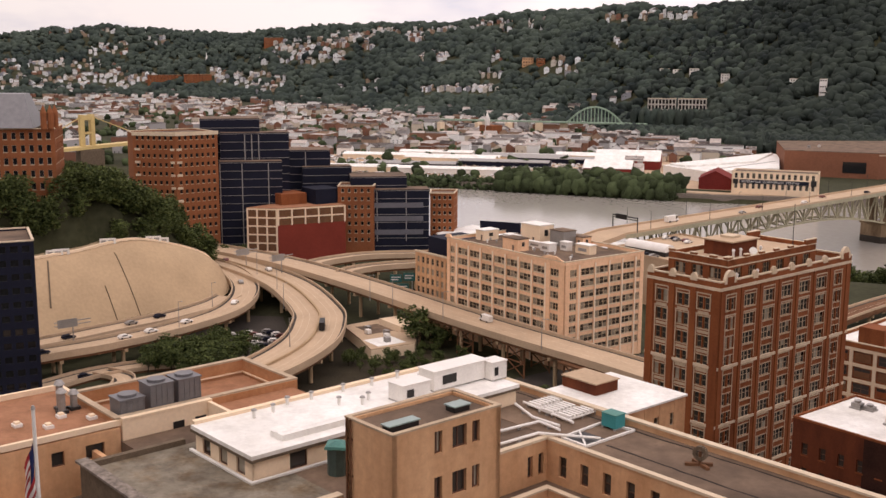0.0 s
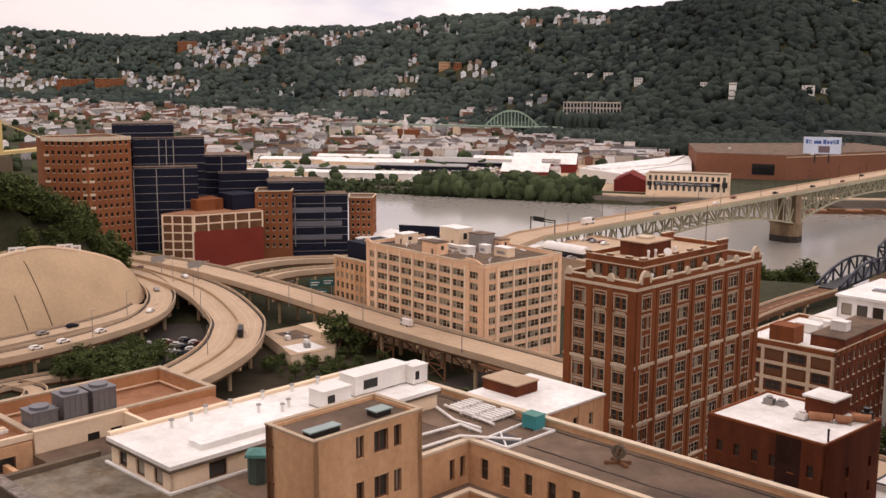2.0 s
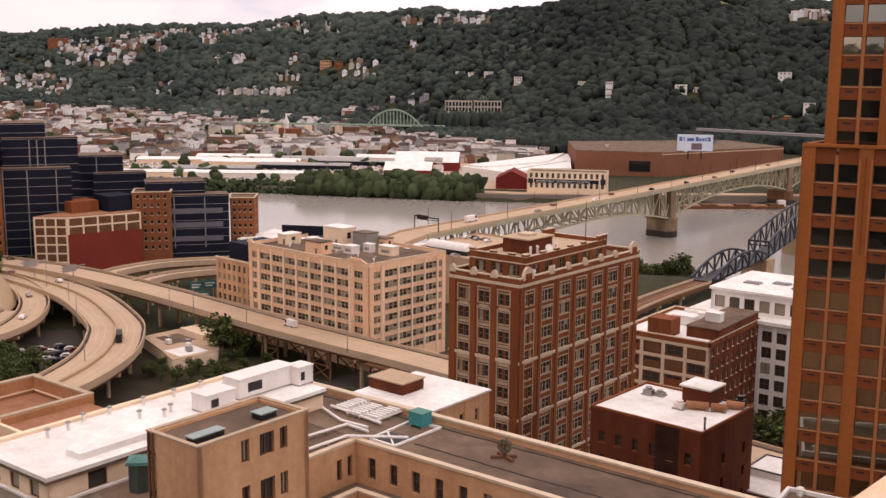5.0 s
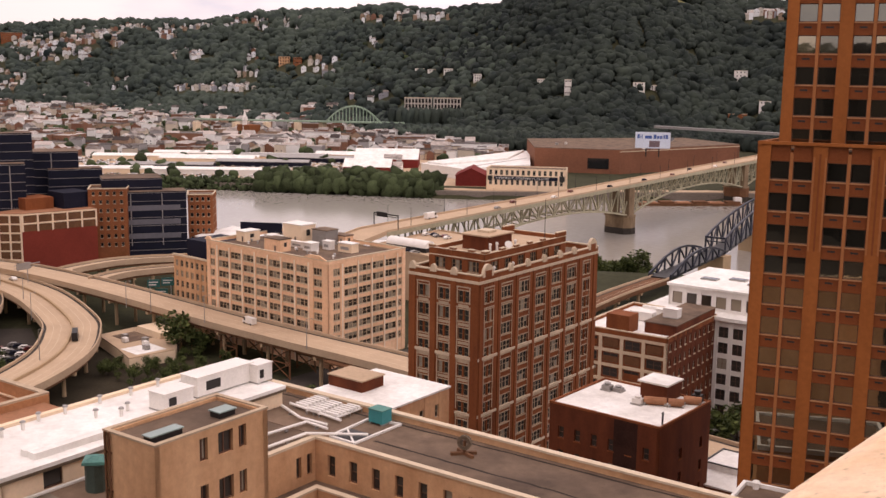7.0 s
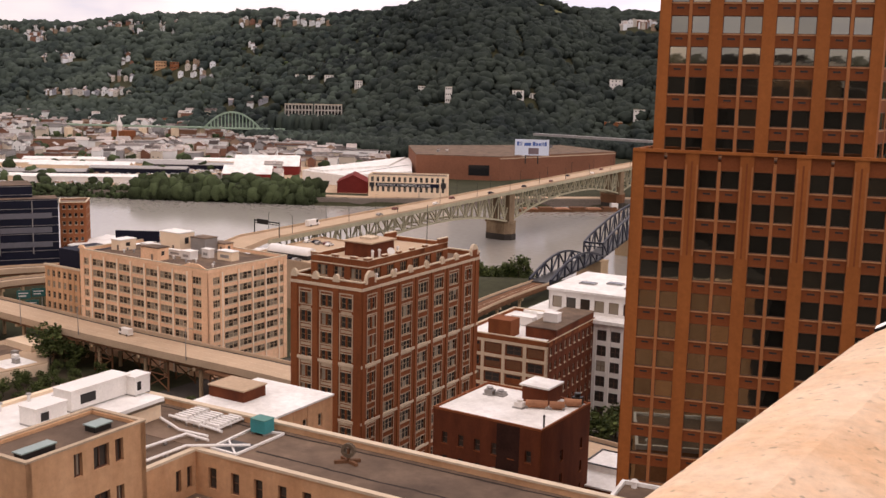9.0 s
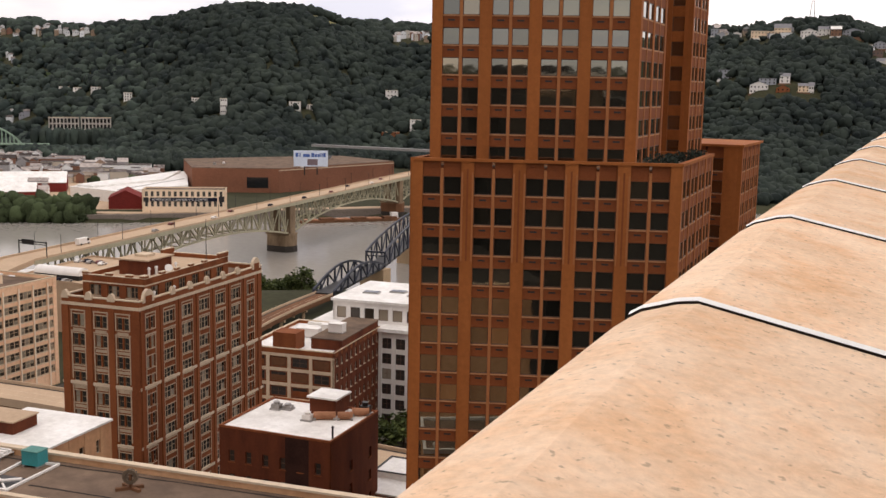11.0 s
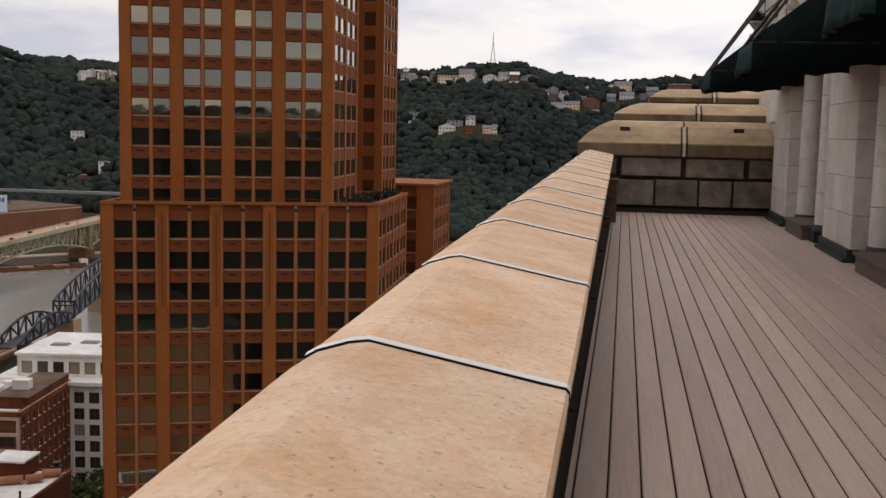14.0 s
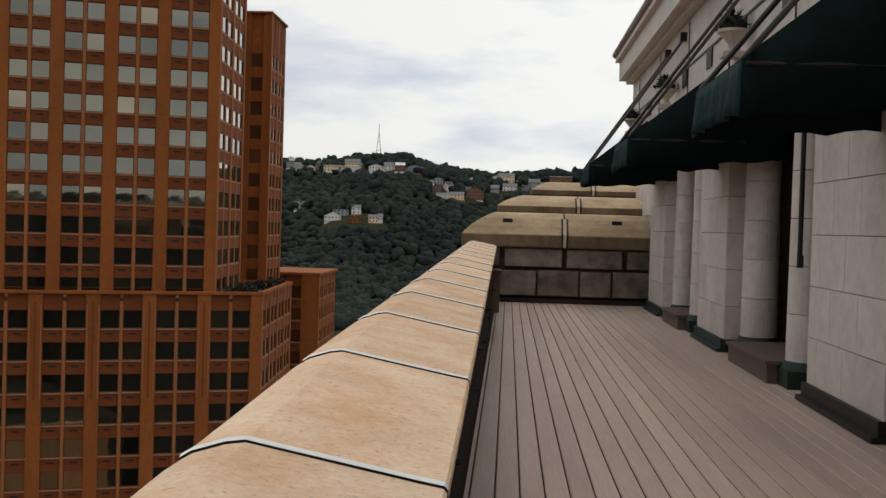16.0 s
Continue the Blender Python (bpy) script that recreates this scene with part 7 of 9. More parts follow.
def build_cluster():
    slab_building("hotel_block", "orange brick block with small square windows", [(-513.6, 167.3), (-497.7, 182.7), (-499.8, 204.9), (-530, 205), (-530, 170)], 0, 65.2, TERRA_R, (7, 7), 12, (1.4, 1.8), RUST, BRONZE_PANE, 4.3)
    cor = Mesh()
    for p, q in (((-513.6, 167.3), (-497.7, 182.7)), ((-497.7, 182.7), (-499.8, 204.9))):
        cor.box(-0.3, length_of(p, q) + 0.3, -0.35, 0.4, 64.1, 65.9, face(p, q))
    solid("roof_cornice", cor, LIME, "broad pale cornice round the orange brick block", "cornice")
    trim = thing("balcony_stack", "pale balcony bands on the orange brick block", "balconies")
    for p, q, u in (((-513.6, 167.3), (-497.7, 182.7), 1.0), ((-513.6, 167.3), (-497.7, 182.7), 19.5), ((-497.7, 182.7), (-499.8, 204.9), 0.4)):
        for k in range(7):
            part("band", Mesh().box(u, u + 2.6 if u < 19 else u + 2.0, -0.5, -0.02, 57 - 6.2 * k, 58.1 - 6.2 * k, face(p, q)), LIME, trim)
    g = thing("glass_office", "stepped black glass office building with thin pale floor lines", "building")
    glass_block(g, (-521.5, 204.5), (-509.9, 232.0), 25, 0, 70.6)
    glass_block(g, (-511.5, 211.0), (-498.8, 243.0), 12, 0, 63.8, (12, 15.5, 19))
    glass_block(g, (-504.3, 207.1), (-491.7, 235.4), 12, 0, 50.0, (0.2, 11, 24))
    glass_block(g, (-517.8, 250.4), (-508.0, 271.5), 20, 0, 53.0, (10,))
    glass_block(g, (-510.0, 256.0), (-500.0, 280.0), 12, 0, 44.5)
    part("atrium", Mesh().tube((-487, 221, 0), (-487, 221, 16), 6, 0.2, 4), GREY, g, "pointed grey glass atrium")
    g = thing("glass_office", "lower black glass office building with silver bands", "building")
    glass_block(g, (-484, 270.5), (-471.0, 296.5), 22, 0, 40.8)
    glass_block(g, (-476, 273.0), (-459.4, 302.7), 14, 0, 34.7, (7, 22))
    for k in range(3):
        part("silver_band", Mesh().box(2, 31, -0.3, 0, 25.4 - 7 * k, 28 - 7 * k, face((-476, 273.0), (-459.4, 302.7))), BAND_GLASS, g)
    slab_building("brick_block", "narrow orange brick block with small windows", [(-463.3, 306), (-456.0, 316), (-470, 328), (-478, 316)], 0, 32, TERRA_R, (4, 4), 6, (1.4, 1.8), FRAME_W, PANE, 4.0)
    slab_building("brick_block", "narrow orange brick block with small windows", [(-479, 260), (-469.5, 275.5), (-484, 286), (-494, 270)], 0, 37, TERRA_R, (5, 4), 7, (1.4, 1.8), FRAME_W, PANE, 4.2)
    # the red building with the pale frame
    r = thing("parking_building", "red brick building with a pale concrete grid on its upper storeys", "building")
    pts = [(-488.0, 214.0), (-477.5, 225.6), (-472.9, 261.0), (-505, 262)]
    part("wall", Mesh().prism(pts, 0, 28.0), mat("oxide_red_wall", (0.20, 0.035, 0.022), 0.85, vary=0.15, scale=0.8, bump=0.05), r)
    part("roof", Mesh().prism([(x * 1.0 - 0.3, y) for x, y in pts], 28.0, 28.5), RED_ROOF, r)
    for i, cells, low in ((0, 3, 3), (1, 5, 19.9)):
        m = face(pts[i], pts[i + 1])
        length = length_of(pts[i], pts[i + 1])
        for k in range(cells + 1):
            u = (length - 0.8) * k / cells
            part("frame_post", Mesh().box(u, u + 0.8, -0.3, 0.05, low, 28.2, m), CREAM, r)
        z = 28.2
        while z > low:
            part("frame_beam", Mesh().box(0, length, -0.28, 0.05, z - 0.7, z, m), CREAM, r)
            if z > low + 3:
                part("infill_panel", Mesh().box(0.4, length - 0.4, -0.1, 0.02, z - 4.0, z - 0.7, m), RUST, r, "brown infill behind the pale frame")
            z -= 4.2
    part("roof_house", Mesh().box(-500, -486, 232, 246, 28.5, 34), BRICK, r)
    part("roof_house", Mesh().box(-496, -480, 248, 262, 28.5, 36), BLACK, r)
    # dark block beside the slope
    slab_building("dark_office", "dark office block with small lit windows", [(-326.6, 44.0), (-321.7, 74.3), (-348, 79), (-353, 48)], 0, 48.0, BLACK, (9, 7), 11, (2.2, 2.0), DARK_METAL, PANE_B, 4.1)
    # the institution on the bluff
    c = slab_building("college_hall", "red brick hall with a steep grey roof on the bluff", [(-432, 80), (-422, 107.5), (-450, 118), (-462, 90)], 30, 74.0, TERRA_R, (9, 8), 8, (1.6, 2.6), FRAME_W, PANE, 4.8)
    mr = Mesh()
    lo, hi = [(-431, 80.5), (-421.5, 100), (-449.5, 111), (-461, 90.5)], [(-438, 86), (-431, 99.5), (-446, 105), (-453, 92)]
    mr.v = [(x, y, 74.5) for x, y in lo] + [(x, y, 87) for x, y in hi]
    mr.f = [(0, 1, 5, 4), (1, 2, 6, 5), (2, 3, 7, 6), (3, 0, 4, 7), (4, 5, 6, 7)]
    part("mansard_roof", mr, PLANT, c, "steep grey slate roof")
    for k in range(3):
        part("turret", Mesh().tube((-422.5 - 3 * (k == 2), 104 + 2.5 * k, 74), (-422.5 - 3 * (k == 2), 104 + 2.5 * k, 80), 1.2, 1.2, 8).tube((-422.5 - 3 * (k == 2), 104 + 2.5 * k, 80), (-422.5 - 3 * (k == 2), 104 + 2.5 * k, 83), 1.3, 0.1, 8), TERRA_R, c)
    # flat roofs under the ramps
    f = thing("low_shop", "low flat-roofed building with a pale roof under the ramps", "building")
    pts = [(-304.2, 177.2), (-303.5, 194), (-318, 206), (-340, 207), (-338.3, 185.4), (-318, 181)]
    part("wall", Mesh().prism(pts, 0, 3.6), CREAM, f)
    part("roof", Mesh().prism([(x - 0.2, y) for x, y in pts], 3.6, 4.0), CONC, f)
    part("roof_patch", Mesh().box(-316, -306, 181, 192, 4.0, 4.08), WHITE_ROOF, f, "white patch of roofing")
    part("roof_patch", Mesh().box(-334, -322, 188, 197, 4.0, 4.08), TAR, f, "dark patch of roofing")
    part("roof_step", Mesh().box(-333, -318, 197.5, 205, 4.0, 6.2), CREAM, f)
    for k in range(5):
        o = thing("roof_unit", "small metal air unit on the low pale roof", "roof plant", (-310 - 4.4 * k, 187 + 2.5 * (k % 3), 4.08))
        part("body", Mesh().box(-1.1, 1.1, -0.8, 0.8, 0.1, 1.5), WHITE_M if k % 2 else GREY, o)
        part("curb", Mesh().box(-1.2, 1.2, -0.9, 0.9, 0, 0.1), DARK_METAL, o)
    g = thing("sign_gantry", "green highway signs on steel posts beside the slip road", "gantry", (-366.5, 222.5, 10.6), 57)
    signg = mat("highway_sign_green", (0.01, 0.10, 0.09), 0.5, vary=0.1, bump=0)
    for k, (x, z) in enumerate(((0, 0.6), (5.4, 1.2), (2.8, -3.2))):
        sgn = part("sign", Mesh().box(x, x + 4.9, 0, 0.2, z, z + 3.2), signg, g, "green sign with pale bars")
        part("legend_bar", Mesh().box(x + 0.6, x + 4.2, -0.05, -0.01, z + 1.9, z + 2.3).box(x + 0.6, x + 3.4, -0.05, -0.01, z + 0.9, z + 1.3), WHITE_M, sgn)
    part("post", Mesh().tube((1, 0.3, -8), (1, 0.3, 4), 0.2, k=8).tube((9, 0.3, -8), (9, 0.3, 4), 0.2, k=8), GREY, g)
    for x, y, z, turn in ((-433, 189, 10.2, 100), (-412, 196, 10.2, 100), (-352, 92, 8.0, 95)):
        g = thing("sign_gantry", "grey steel gantry seen from behind its signs", "gantry", (x, y, z), turn)
        part("post", Mesh().tube((0, 0, 0), (0, 0, 8.5), 0.2, k=8), GREY, g)
        part("beam", Mesh().beam((-6, 0, 7.6), (6, 0, 7.6), 0.3).beam((-6, 0, 6.4), (6, 0, 6.4), 0.25), GREY, g)
        part("sign", Mesh().box(-5, 1.5, -0.2, -0.05, 5.6, 8.4), GREY, g, "weathered back of a sign")


build_slope()
build_cluster()


# ---- the far bank ----
TAKEN = set()


def spot_on(az, el):
    """The first place where a line at that bearing and height angle meets the land."""
    k = math.tan(radians(el))
    r, step = 700.0, 12.0
    while r < 4700:
        x, y = -r * math.sin(radians(az)), r * math.cos(radians(az))
        if ground_z(x, y) >= 100 + r * k:
            return x, y
        r += step
    return None


def gable_shed(name, label, x, y, w, d, h, rise, turn, wall_mat, roof_mat, z=-2.5):
    s = thing(name, label, "shed", (x, y, z), turn)
    m = Mesh()
    m.v = [(-w / 2, -d / 2, 0), (w / 2, -d / 2, 0), (w / 2, d / 2, 0), (-w / 2, d / 2, 0), (-w / 2, -d / 2, h), (w / 2, -d / 2, h), (w / 2, d / 2, h), (-w / 2, d / 2, h), (0, -d / 2, h + rise), (0, d / 2, h + rise)]
    m.f = [(0, 1, 5, 8, 4), (2, 3, 7, 9, 6), (1, 2, 6, 5), (3, 0, 4, 7), (3, 2, 1, 0)]
    part("wall", m, wall_mat, s)
    for side in (-1, 1):
        r = Mesh()
        r.v = [(0, -d / 2 - 0.5, h + rise + 0.3), (side * (w / 2 + 0.6), -d / 2 - 0.5, h - 0.2), (side * (w / 2 + 0.6), d / 2 + 0.5, h - 0.2), (0, d / 2 + 0.5, h + rise + 0.3)]
        r.v += [(a, b, c - 0.4) for a, b, c in r.v]
        r.f = [(0, 1, 2, 3), (7, 6, 5, 4), (0, 4, 5, 1), (1, 5, 6, 2), (2, 6, 7, 3), (3, 7, 4, 0)]
        part("roof", r, roof_mat, s)
    return s


def build_far_bank():
    red = mat("barn_red_wall", (0.17, 0.025, 0.02), 0.85, vary=0.2, scale=0.5, bump=0)
    gable_shed("red_shed", "red gabled riverside shed", -606, 684, 26, 34, 9, 6, 38, red, red)
    gable_shed("market_shed", "large shed with a white roof and red gables", -770, 742, 46, 62, 9, 8, -48, red, WHITE_ROOF)
    gable_shed("market_shed", "large shed with a white roof and red gables", -742, 690, 34, 44, 6, 6, -48, red, WHITE_ROOF)
    for k, (az, r, w, d) in enumerate(((60.5, 1010, 14, 80), (57.6, 1040, 18, 90), (55.4, 985, 12, 110), (54.6, 1110, 20, 70), (52.6, 1060, 16, 90), (51.2, 1130, 22, 80), (58.9, 1140, 20, 90), (49.6, 1100, 18, 90), (56.2, 1170, 18, 80))):
        gable_shed("depot_shed", "long low depot with a pale roof", -r * math.sin(radians(az)), r * math.cos(radians(az)), w, d, 5.5, 1.5, az + 90 - 12, (CREAM, BLACK, WHITE_M)[k % 3], (WHITE_ROOF, GREY, WHITE_ROOF)[k % 3])
    for k in range(4):
        gable_shed("depot_shed", "long low depot with a pale roof", -900 + 30 * k, 620 + 70 * k, 16, 95 - 8 * k, 6, 2.5, -52, CREAM, (WHITE_ROOF, GREY, WHITE_ROOF, TAR)[k])
    wa = thing("warehouse_shed", "very long warehouse with a bright white roof", "shed")
    plan = [(-632, 702), (-621, 782), (-722, 908), (-694, 712)]
    part("wall", Mesh().prism(plan, -3, 6.6), WHITE_M, wa)
    part("roof", Mesh().prism([(x * 1.001, y) for x, y in plan], 6.6, 7.4), WHITE_ROOF, wa)
    part("roof_step", Mesh().prism([(-668, 712), (-664, 800), (-716, 890), (-690, 716)], 7.4, 9.2), WHITE_ROOF, wa)
    part("roof_line", Mesh().beam((-640, 712, 7.5), (-664, 830, 7.5), 1.2, 0.5), GREY, wa)
    # long brick works with a sawtooth roof
    pts = [(-640, 812), (-570, 852), (-532, 1013), (-620, 1050), (-720, 900)]
    w = thing("brick_works", "very large red-brown brick works with rooftop vents", "building")
    part("wall", Mesh().prism(pts, -3, 20.0), mat("works_brick", (0.215, 0.090, 0.052), 0.9, vary=0.2, scale=0.4, bump=0.1), w)
    part("roof", Mesh().prism([(x - 1, y + 1) for x, y in pts], 20.0, 20.7), TAR, w)
    part("dock", Mesh().box(0, 20, -0.3, 0.2, 2, 12, face((-596, 837.2), (-570, 852))), GLASS_D, w)
    part("band", Mesh().box(0, 165, -0.3, 0.1, 18.2, 19.0, face((-570, 852), (-532, 1013))), LIME, w)
    for k in range(26):
        t, u = (k * 0.618) % 1.0, (k * 0.377 + 0.11) % 1.0
        o = thing("roof_vent", "small pale vent on the brick works roof", "vent", (-648 + 92 * t + 30 * u, 850 + 20 * t + 160 * u, 20.7), 23 + 7 * (k % 3))
        e = 1.0 + 1.1 * ((k * 0.71) % 1.0)
        part("curb", Mesh().box(-e - 0.3, e + 0.3, -1.2, 1.2, 0, 0.4), GREY, o)
        part("hood", Mesh().box(-e, e, -0.9, 0.9, 0.4, 1.3 + e * 0.5).box(-e - 0.2, e + 0.2, -1.1, 1.1, 1.3 + e * 0.5, 1.6 + e * 0.5), (WHITE_M, GREY, PLANT)[k % 3], o)
    bb = thing("billboard", "white and blue billboard on the brick works roof", "billboard", (-507, 808, 20.7), 32)
    part("panel", Mesh().box(-15, 15, -0.3, 0.3, 7.5, 21.5), mat("billboard_white", (0.62, 0.68, 0.78), 0.4, vary=0.15, scale=0.6, bump=0), bb)
    part("colour_block", Mesh().box(-3, 6, -0.4, -0.3, 8.5, 14), mat("billboard_brown", (0.16, 0.11, 0.12), 0.5, bump=0), bb)
    blue = mat("billboard_blue", (0.04, 0.10, 0.32), 0.5, bump=0)
    for u0, u1, h in ((-13.3, -11.2, 3.6), (-10.6, -10.0, 3.6), (-9.4, -8.8, 3.6), (-6.8, -0.8, 2.6), (0.5, 3.0, 3.6), (3.5, 5.4, 2.6), (5.9, 7.8, 2.6), (8.3, 8.9, 3.6), (9.4, 10.4, 3.4), (10.9, 12.9, 3.6)):
        part("legend_bar", Mesh().box(u0, u1, -0.4, -0.3, 15.8, 15.8 + h), blue, bb)
    part("post", Mesh().box(-6, -5, 0.3, 1.3, 0, 20).box(5, 6, 0.3, 1.3, 0, 20), DARK_METAL, bb)
    # the pale office with its long dark name board
    pts = deep((-571, 662), (-517, 697), 22)
    c = slab_building("riverside_office", "pale two-storey riverside office with a long dark name board", pts, -3, 15.3, CREAM, (14, 4), 2, (2.2, 4.0), FRAME_W, PANE, 8.0, style="grid")
    m = face(pts[0], pts[1])
    board = part("name_board", Mesh().box(6, 58, -0.5, -0.02, 6.2, 9.2, m), BLACK, c, "long black name board with white letters")
    part("dark_panel", Mesh().box(1, 5, -0.4, -0.02, 5.8, 9.4, m), DARK_METAL, c)
    part("dark_panel", Mesh().box(59.3, 63.5, -0.4, -0.02, 5.8, 10.2, m), DARK_METAL, c)
    txt = bpy.data.curves.new("lettering", "FONT")
    txt.body, txt.size, txt.extrude = "RIVERWALK CORPORATE CENTRE", 2.55, 0.02
    txt.space_character = 1.12
    txt.materials.append(WHITE_M)
    lo = new("lettering", txt)
    lo.parent = board
    lo.matrix_basis = m @ pose(7.6, -0.54, 6.8, 90, 0, 0)
    bargem = thing("barge", "rust-red river barge moored at the far bank", "barge", (-428, 742, -8), 48)
    part("hull", Mesh().box(-42, 42, -5, 5, -1, 1.6), RUST, bargem)
    for k in range(6):
        part("hold", Mesh().box(-39 + 13.2 * k, -28 + 13.2 * k, -4, 4, 1.6, 2.6 + 0.7 * (k % 2)), (RED_ROOF, RUST)[k % 2], bargem)
    part("deckhouse", Mesh().box(34, 39.5, -2.5, 2.5, 1.6, 6.2), WHITE_M, bargem)
    q = thing("quay_wall", "low stone quay wall along the far bank", "quay wall", kind="structure")
    part("masonry", ribbon([Vector((x, y + 6, -2.6)) for x, y in [(-760, 520), (-660, 580), (-570, 635), (-505, 702), (-440, 770), (-300, 900)]], -1.5, 1.5, -8, 0.4), BLOCK, q)
    part("road", ribbon([Vector((x, y + 22, -2.2)) for x, y in [(-760, 520), (-660, 580), (-570, 635), (-505, 702), (-440, 770), (-300, 900)]], -6, 6, -1, 0.05), CONC, q)
    # green arch bridge and causeway on the flats
    g = thing("green_arch_bridge", "distant pale green steel arch bridge on a causeway", "bridge")
    gm = mat("pale_green_steel", (0.24, 0.33, 0.24), 0.7, vary=0.2, scale=0.3, bump=0)
    def polar(az, r, z):
        return Vector((-r * math.sin(radians(az)), r * math.cos(radians(az)), z))
    R = 1550
    A, B = polar(49.35, R, 13), polar(46.45, R, 13)
    part("deck", Mesh().beam(polar(56, R + 60, 14), polar(45.2, R - 20, 14), 10, 2.2), gm, g)
    for off in (0.0, 12.0):
        arch = Mesh()
        n = 16
        side = (B - A).normalized()
        back = Vector((-side.y, side.x, 0)) * off
        prev = None
        for i in range(n + 1):
            p = A.lerp(B, i / n) + back + Vector((0, 0, 23 * (1 - (2 * i / n - 1) ** 2)))
            if prev:
                arch.beam(prev, p, 2.0)
            arch.beam(A.lerp(B, i / n) + back, p, 1.0) if 0 < i < n else None
            prev = p
        part("arch", arch, gm, g)
    for az in (56, 54, 52.4, 50.8, 49.5, 46.3):
        p = polar(az, R + 10, 0)
        part("pier", Mesh().box(p.x - 4, p.x + 4, p.y - 4, p.y + 4, -4, 12.5), CREAM, g)
    # terrace of flats on the hill
    for az in (44.47, 42.93):
        p, q2 = polar(az + 0.73, 1590, 0), polar(az - 0.73, 1590, 0)
        slab_building("hill_flats", "pale terrace of flats on the wooded hill", deep((p.x, p.y), (q2.x, q2.y), 14), 18, 47.5, mat("pale_flats_wall", (0.40, 0.36, 0.31), 0.85, vary=0.2, scale=0.6, bump=0), (8, 2), 2, (3.2, 6.0), FRAME_W, PANE, 8.0)
    # single houses on the near hill: bearing, height angle of the foot, width and height in degrees
    tones = {"white": WHITE_M, "grey": mat("grey_house_wall", (0.30, 0.31, 0.33), 0.85, vary=0.1, bump=0), "tan": CREAM, "red": TERRA_R, "brown": mat("brown_house_wall", (0.20, 0.11, 0.07), 0.85, vary=0.2, bump=0)}
    slope = [(10.65, 0.63, 0.66, 0.48, "grey"), (8.96, -0.05, 0.90, 0.62, "white"), (8.55, 0.26, 0.84, 0.45, "grey"), (7.73, 0.49, 0.51, 0.51, "white"), (7.79, -0.11, 0.66, 0.51, "red"), (6.80, 0.06, 0.54, 0.45, "tan"), (6.44, -0.08, 0.26, 0.64, "white"), (3.41, 2.21, 0.54, 0.39, "grey"), (3.13, 1.39, 0.75, 0.39, "white"), (2.39, 1.40, 0.75, 0.45, "tan"), (1.45, 1.42, 0.96, 0.70, "brown"), (0.38, 1.73, 0.45, 0.54, "grey")]
    ridge = [(11.08, 2.80, 0.75, 0.34, "grey"), (10.2, 2.72, 0.5, 0.3, "white"), (8.85, 2.70, 1.30, 0.36, "tan"), (7.98, 2.71, 0.81, 0.72, "tan"), (6.72, 2.74, 0.81, 0.45, "white"), (6.02, 2.81, 0.56, 0.50, "white"), (5.46, 2.82, 0.50, 0.50, "brown"), (4.66, 2.78, 1.00, 0.42, "grey"), (-0.23, 2.40, 0.84, 0.51, "tan"), (-0.41, 1.92, 0.75, 0.45, "white"), (-1.09, 2.22, 0.66, 0.42, "white"), (-1.70, 2.10, 0.60, 0.54, "grey"), (-3.09, 2.42, 1.20, 0.36, "brown")]
    for k, (az, el, wide, high, tone) in enumerate(slope + ridge):
        spot = spot_on(az, el - 0.05) or spot_on(az, el - 0.3)
        if not spot:
            continue
        x, y = spot
        r = math.hypot(x, y)
        w, h, d = r * radians(wide), r * radians(high), 11.0
        z = 100 + r * math.tan(radians(el))
        house = thing("hill_house", f"{tone} house with rows of windows on the wooded hill", "house", (x, y, z), az)
        flat = w > 30 or tone == "grey" and k % 2 == 0
        rise = 0.0 if flat else 0.30 * h
        cross = k % 3 != 1
        m = Mesh().box(-w / 2, w / 2, 0, d, -6, h - rise)
        if not cross:
            q = len(m.v)
            m.v += [(-w / 2, 0, h - rise), (w / 2, 0, h - rise), (0, 0, h), (-w / 2, d, h - rise), (w / 2, d, h - rise), (0, d, h)]
            m.f += [(q, q + 1, q + 2), (q + 4, q + 3, q + 5)]
        part("wall", m, tones[tone], house)
        roof = Mesh()
        if flat:
            roof.box(-w / 2 - 0.4, w / 2 + 0.4, -0.4, d + 0.4, h, h + 0.5)
        elif cross:
            roof.v = [(sx * (w / 2 + 0.5), yy, zz) for sx in (-1, 1) for yy, zz in ((-0.6, h - rise - 0.2), (d / 2, h), (d + 0.6, h - rise - 0.2))]
            roof.f = [(0, 3, 4, 1), (1, 4, 5, 2), (0, 1, 2), (3, 5, 4), (0, 2, 5, 3)]
        else:
            roof.v = [(xx, yy, zz) for yy in (-0.6, d + 0.6) for xx, zz in ((-w / 2 - 0.5, h - rise - 0.2), (0, h + 0.3), (w / 2 + 0.5, h - rise - 0.2))]
            roof.f = [(0, 1, 4, 3), (1, 2, 5, 4)]
        part("roof", roof, WHITE_ROOF if tone == "brown" else PLANT, house)
        cols, floors = max(2, int(w / 4.2)), max(1, int((h - rise) / 3.6))
        for i in range(cols):
            for j in range(floors):
                u, v = -w / 2 + (i + 0.5) * w / cols, (j + 0.35) * (h - rise) / floors
                part("window", Mesh().box(u - 0.75, u + 0.75, -0.08, 0.05, v, v + 1.9), GLASS_D, house)
        part("porch", Mesh().box(-w / 2 - 1.2, w / 2 + 1.2, -3.0, 0.0, -6, -0.2), tones["brown"] if k % 2 else WHITE_M, house, "low deck in front of the house")
        for near in (1.0, 0.994, 0.988):
            for sx in (-0.5, 0.0, 0.5):
                TAKEN.add((round((x + sx * w) * near / 16), round(y * near / 16)))
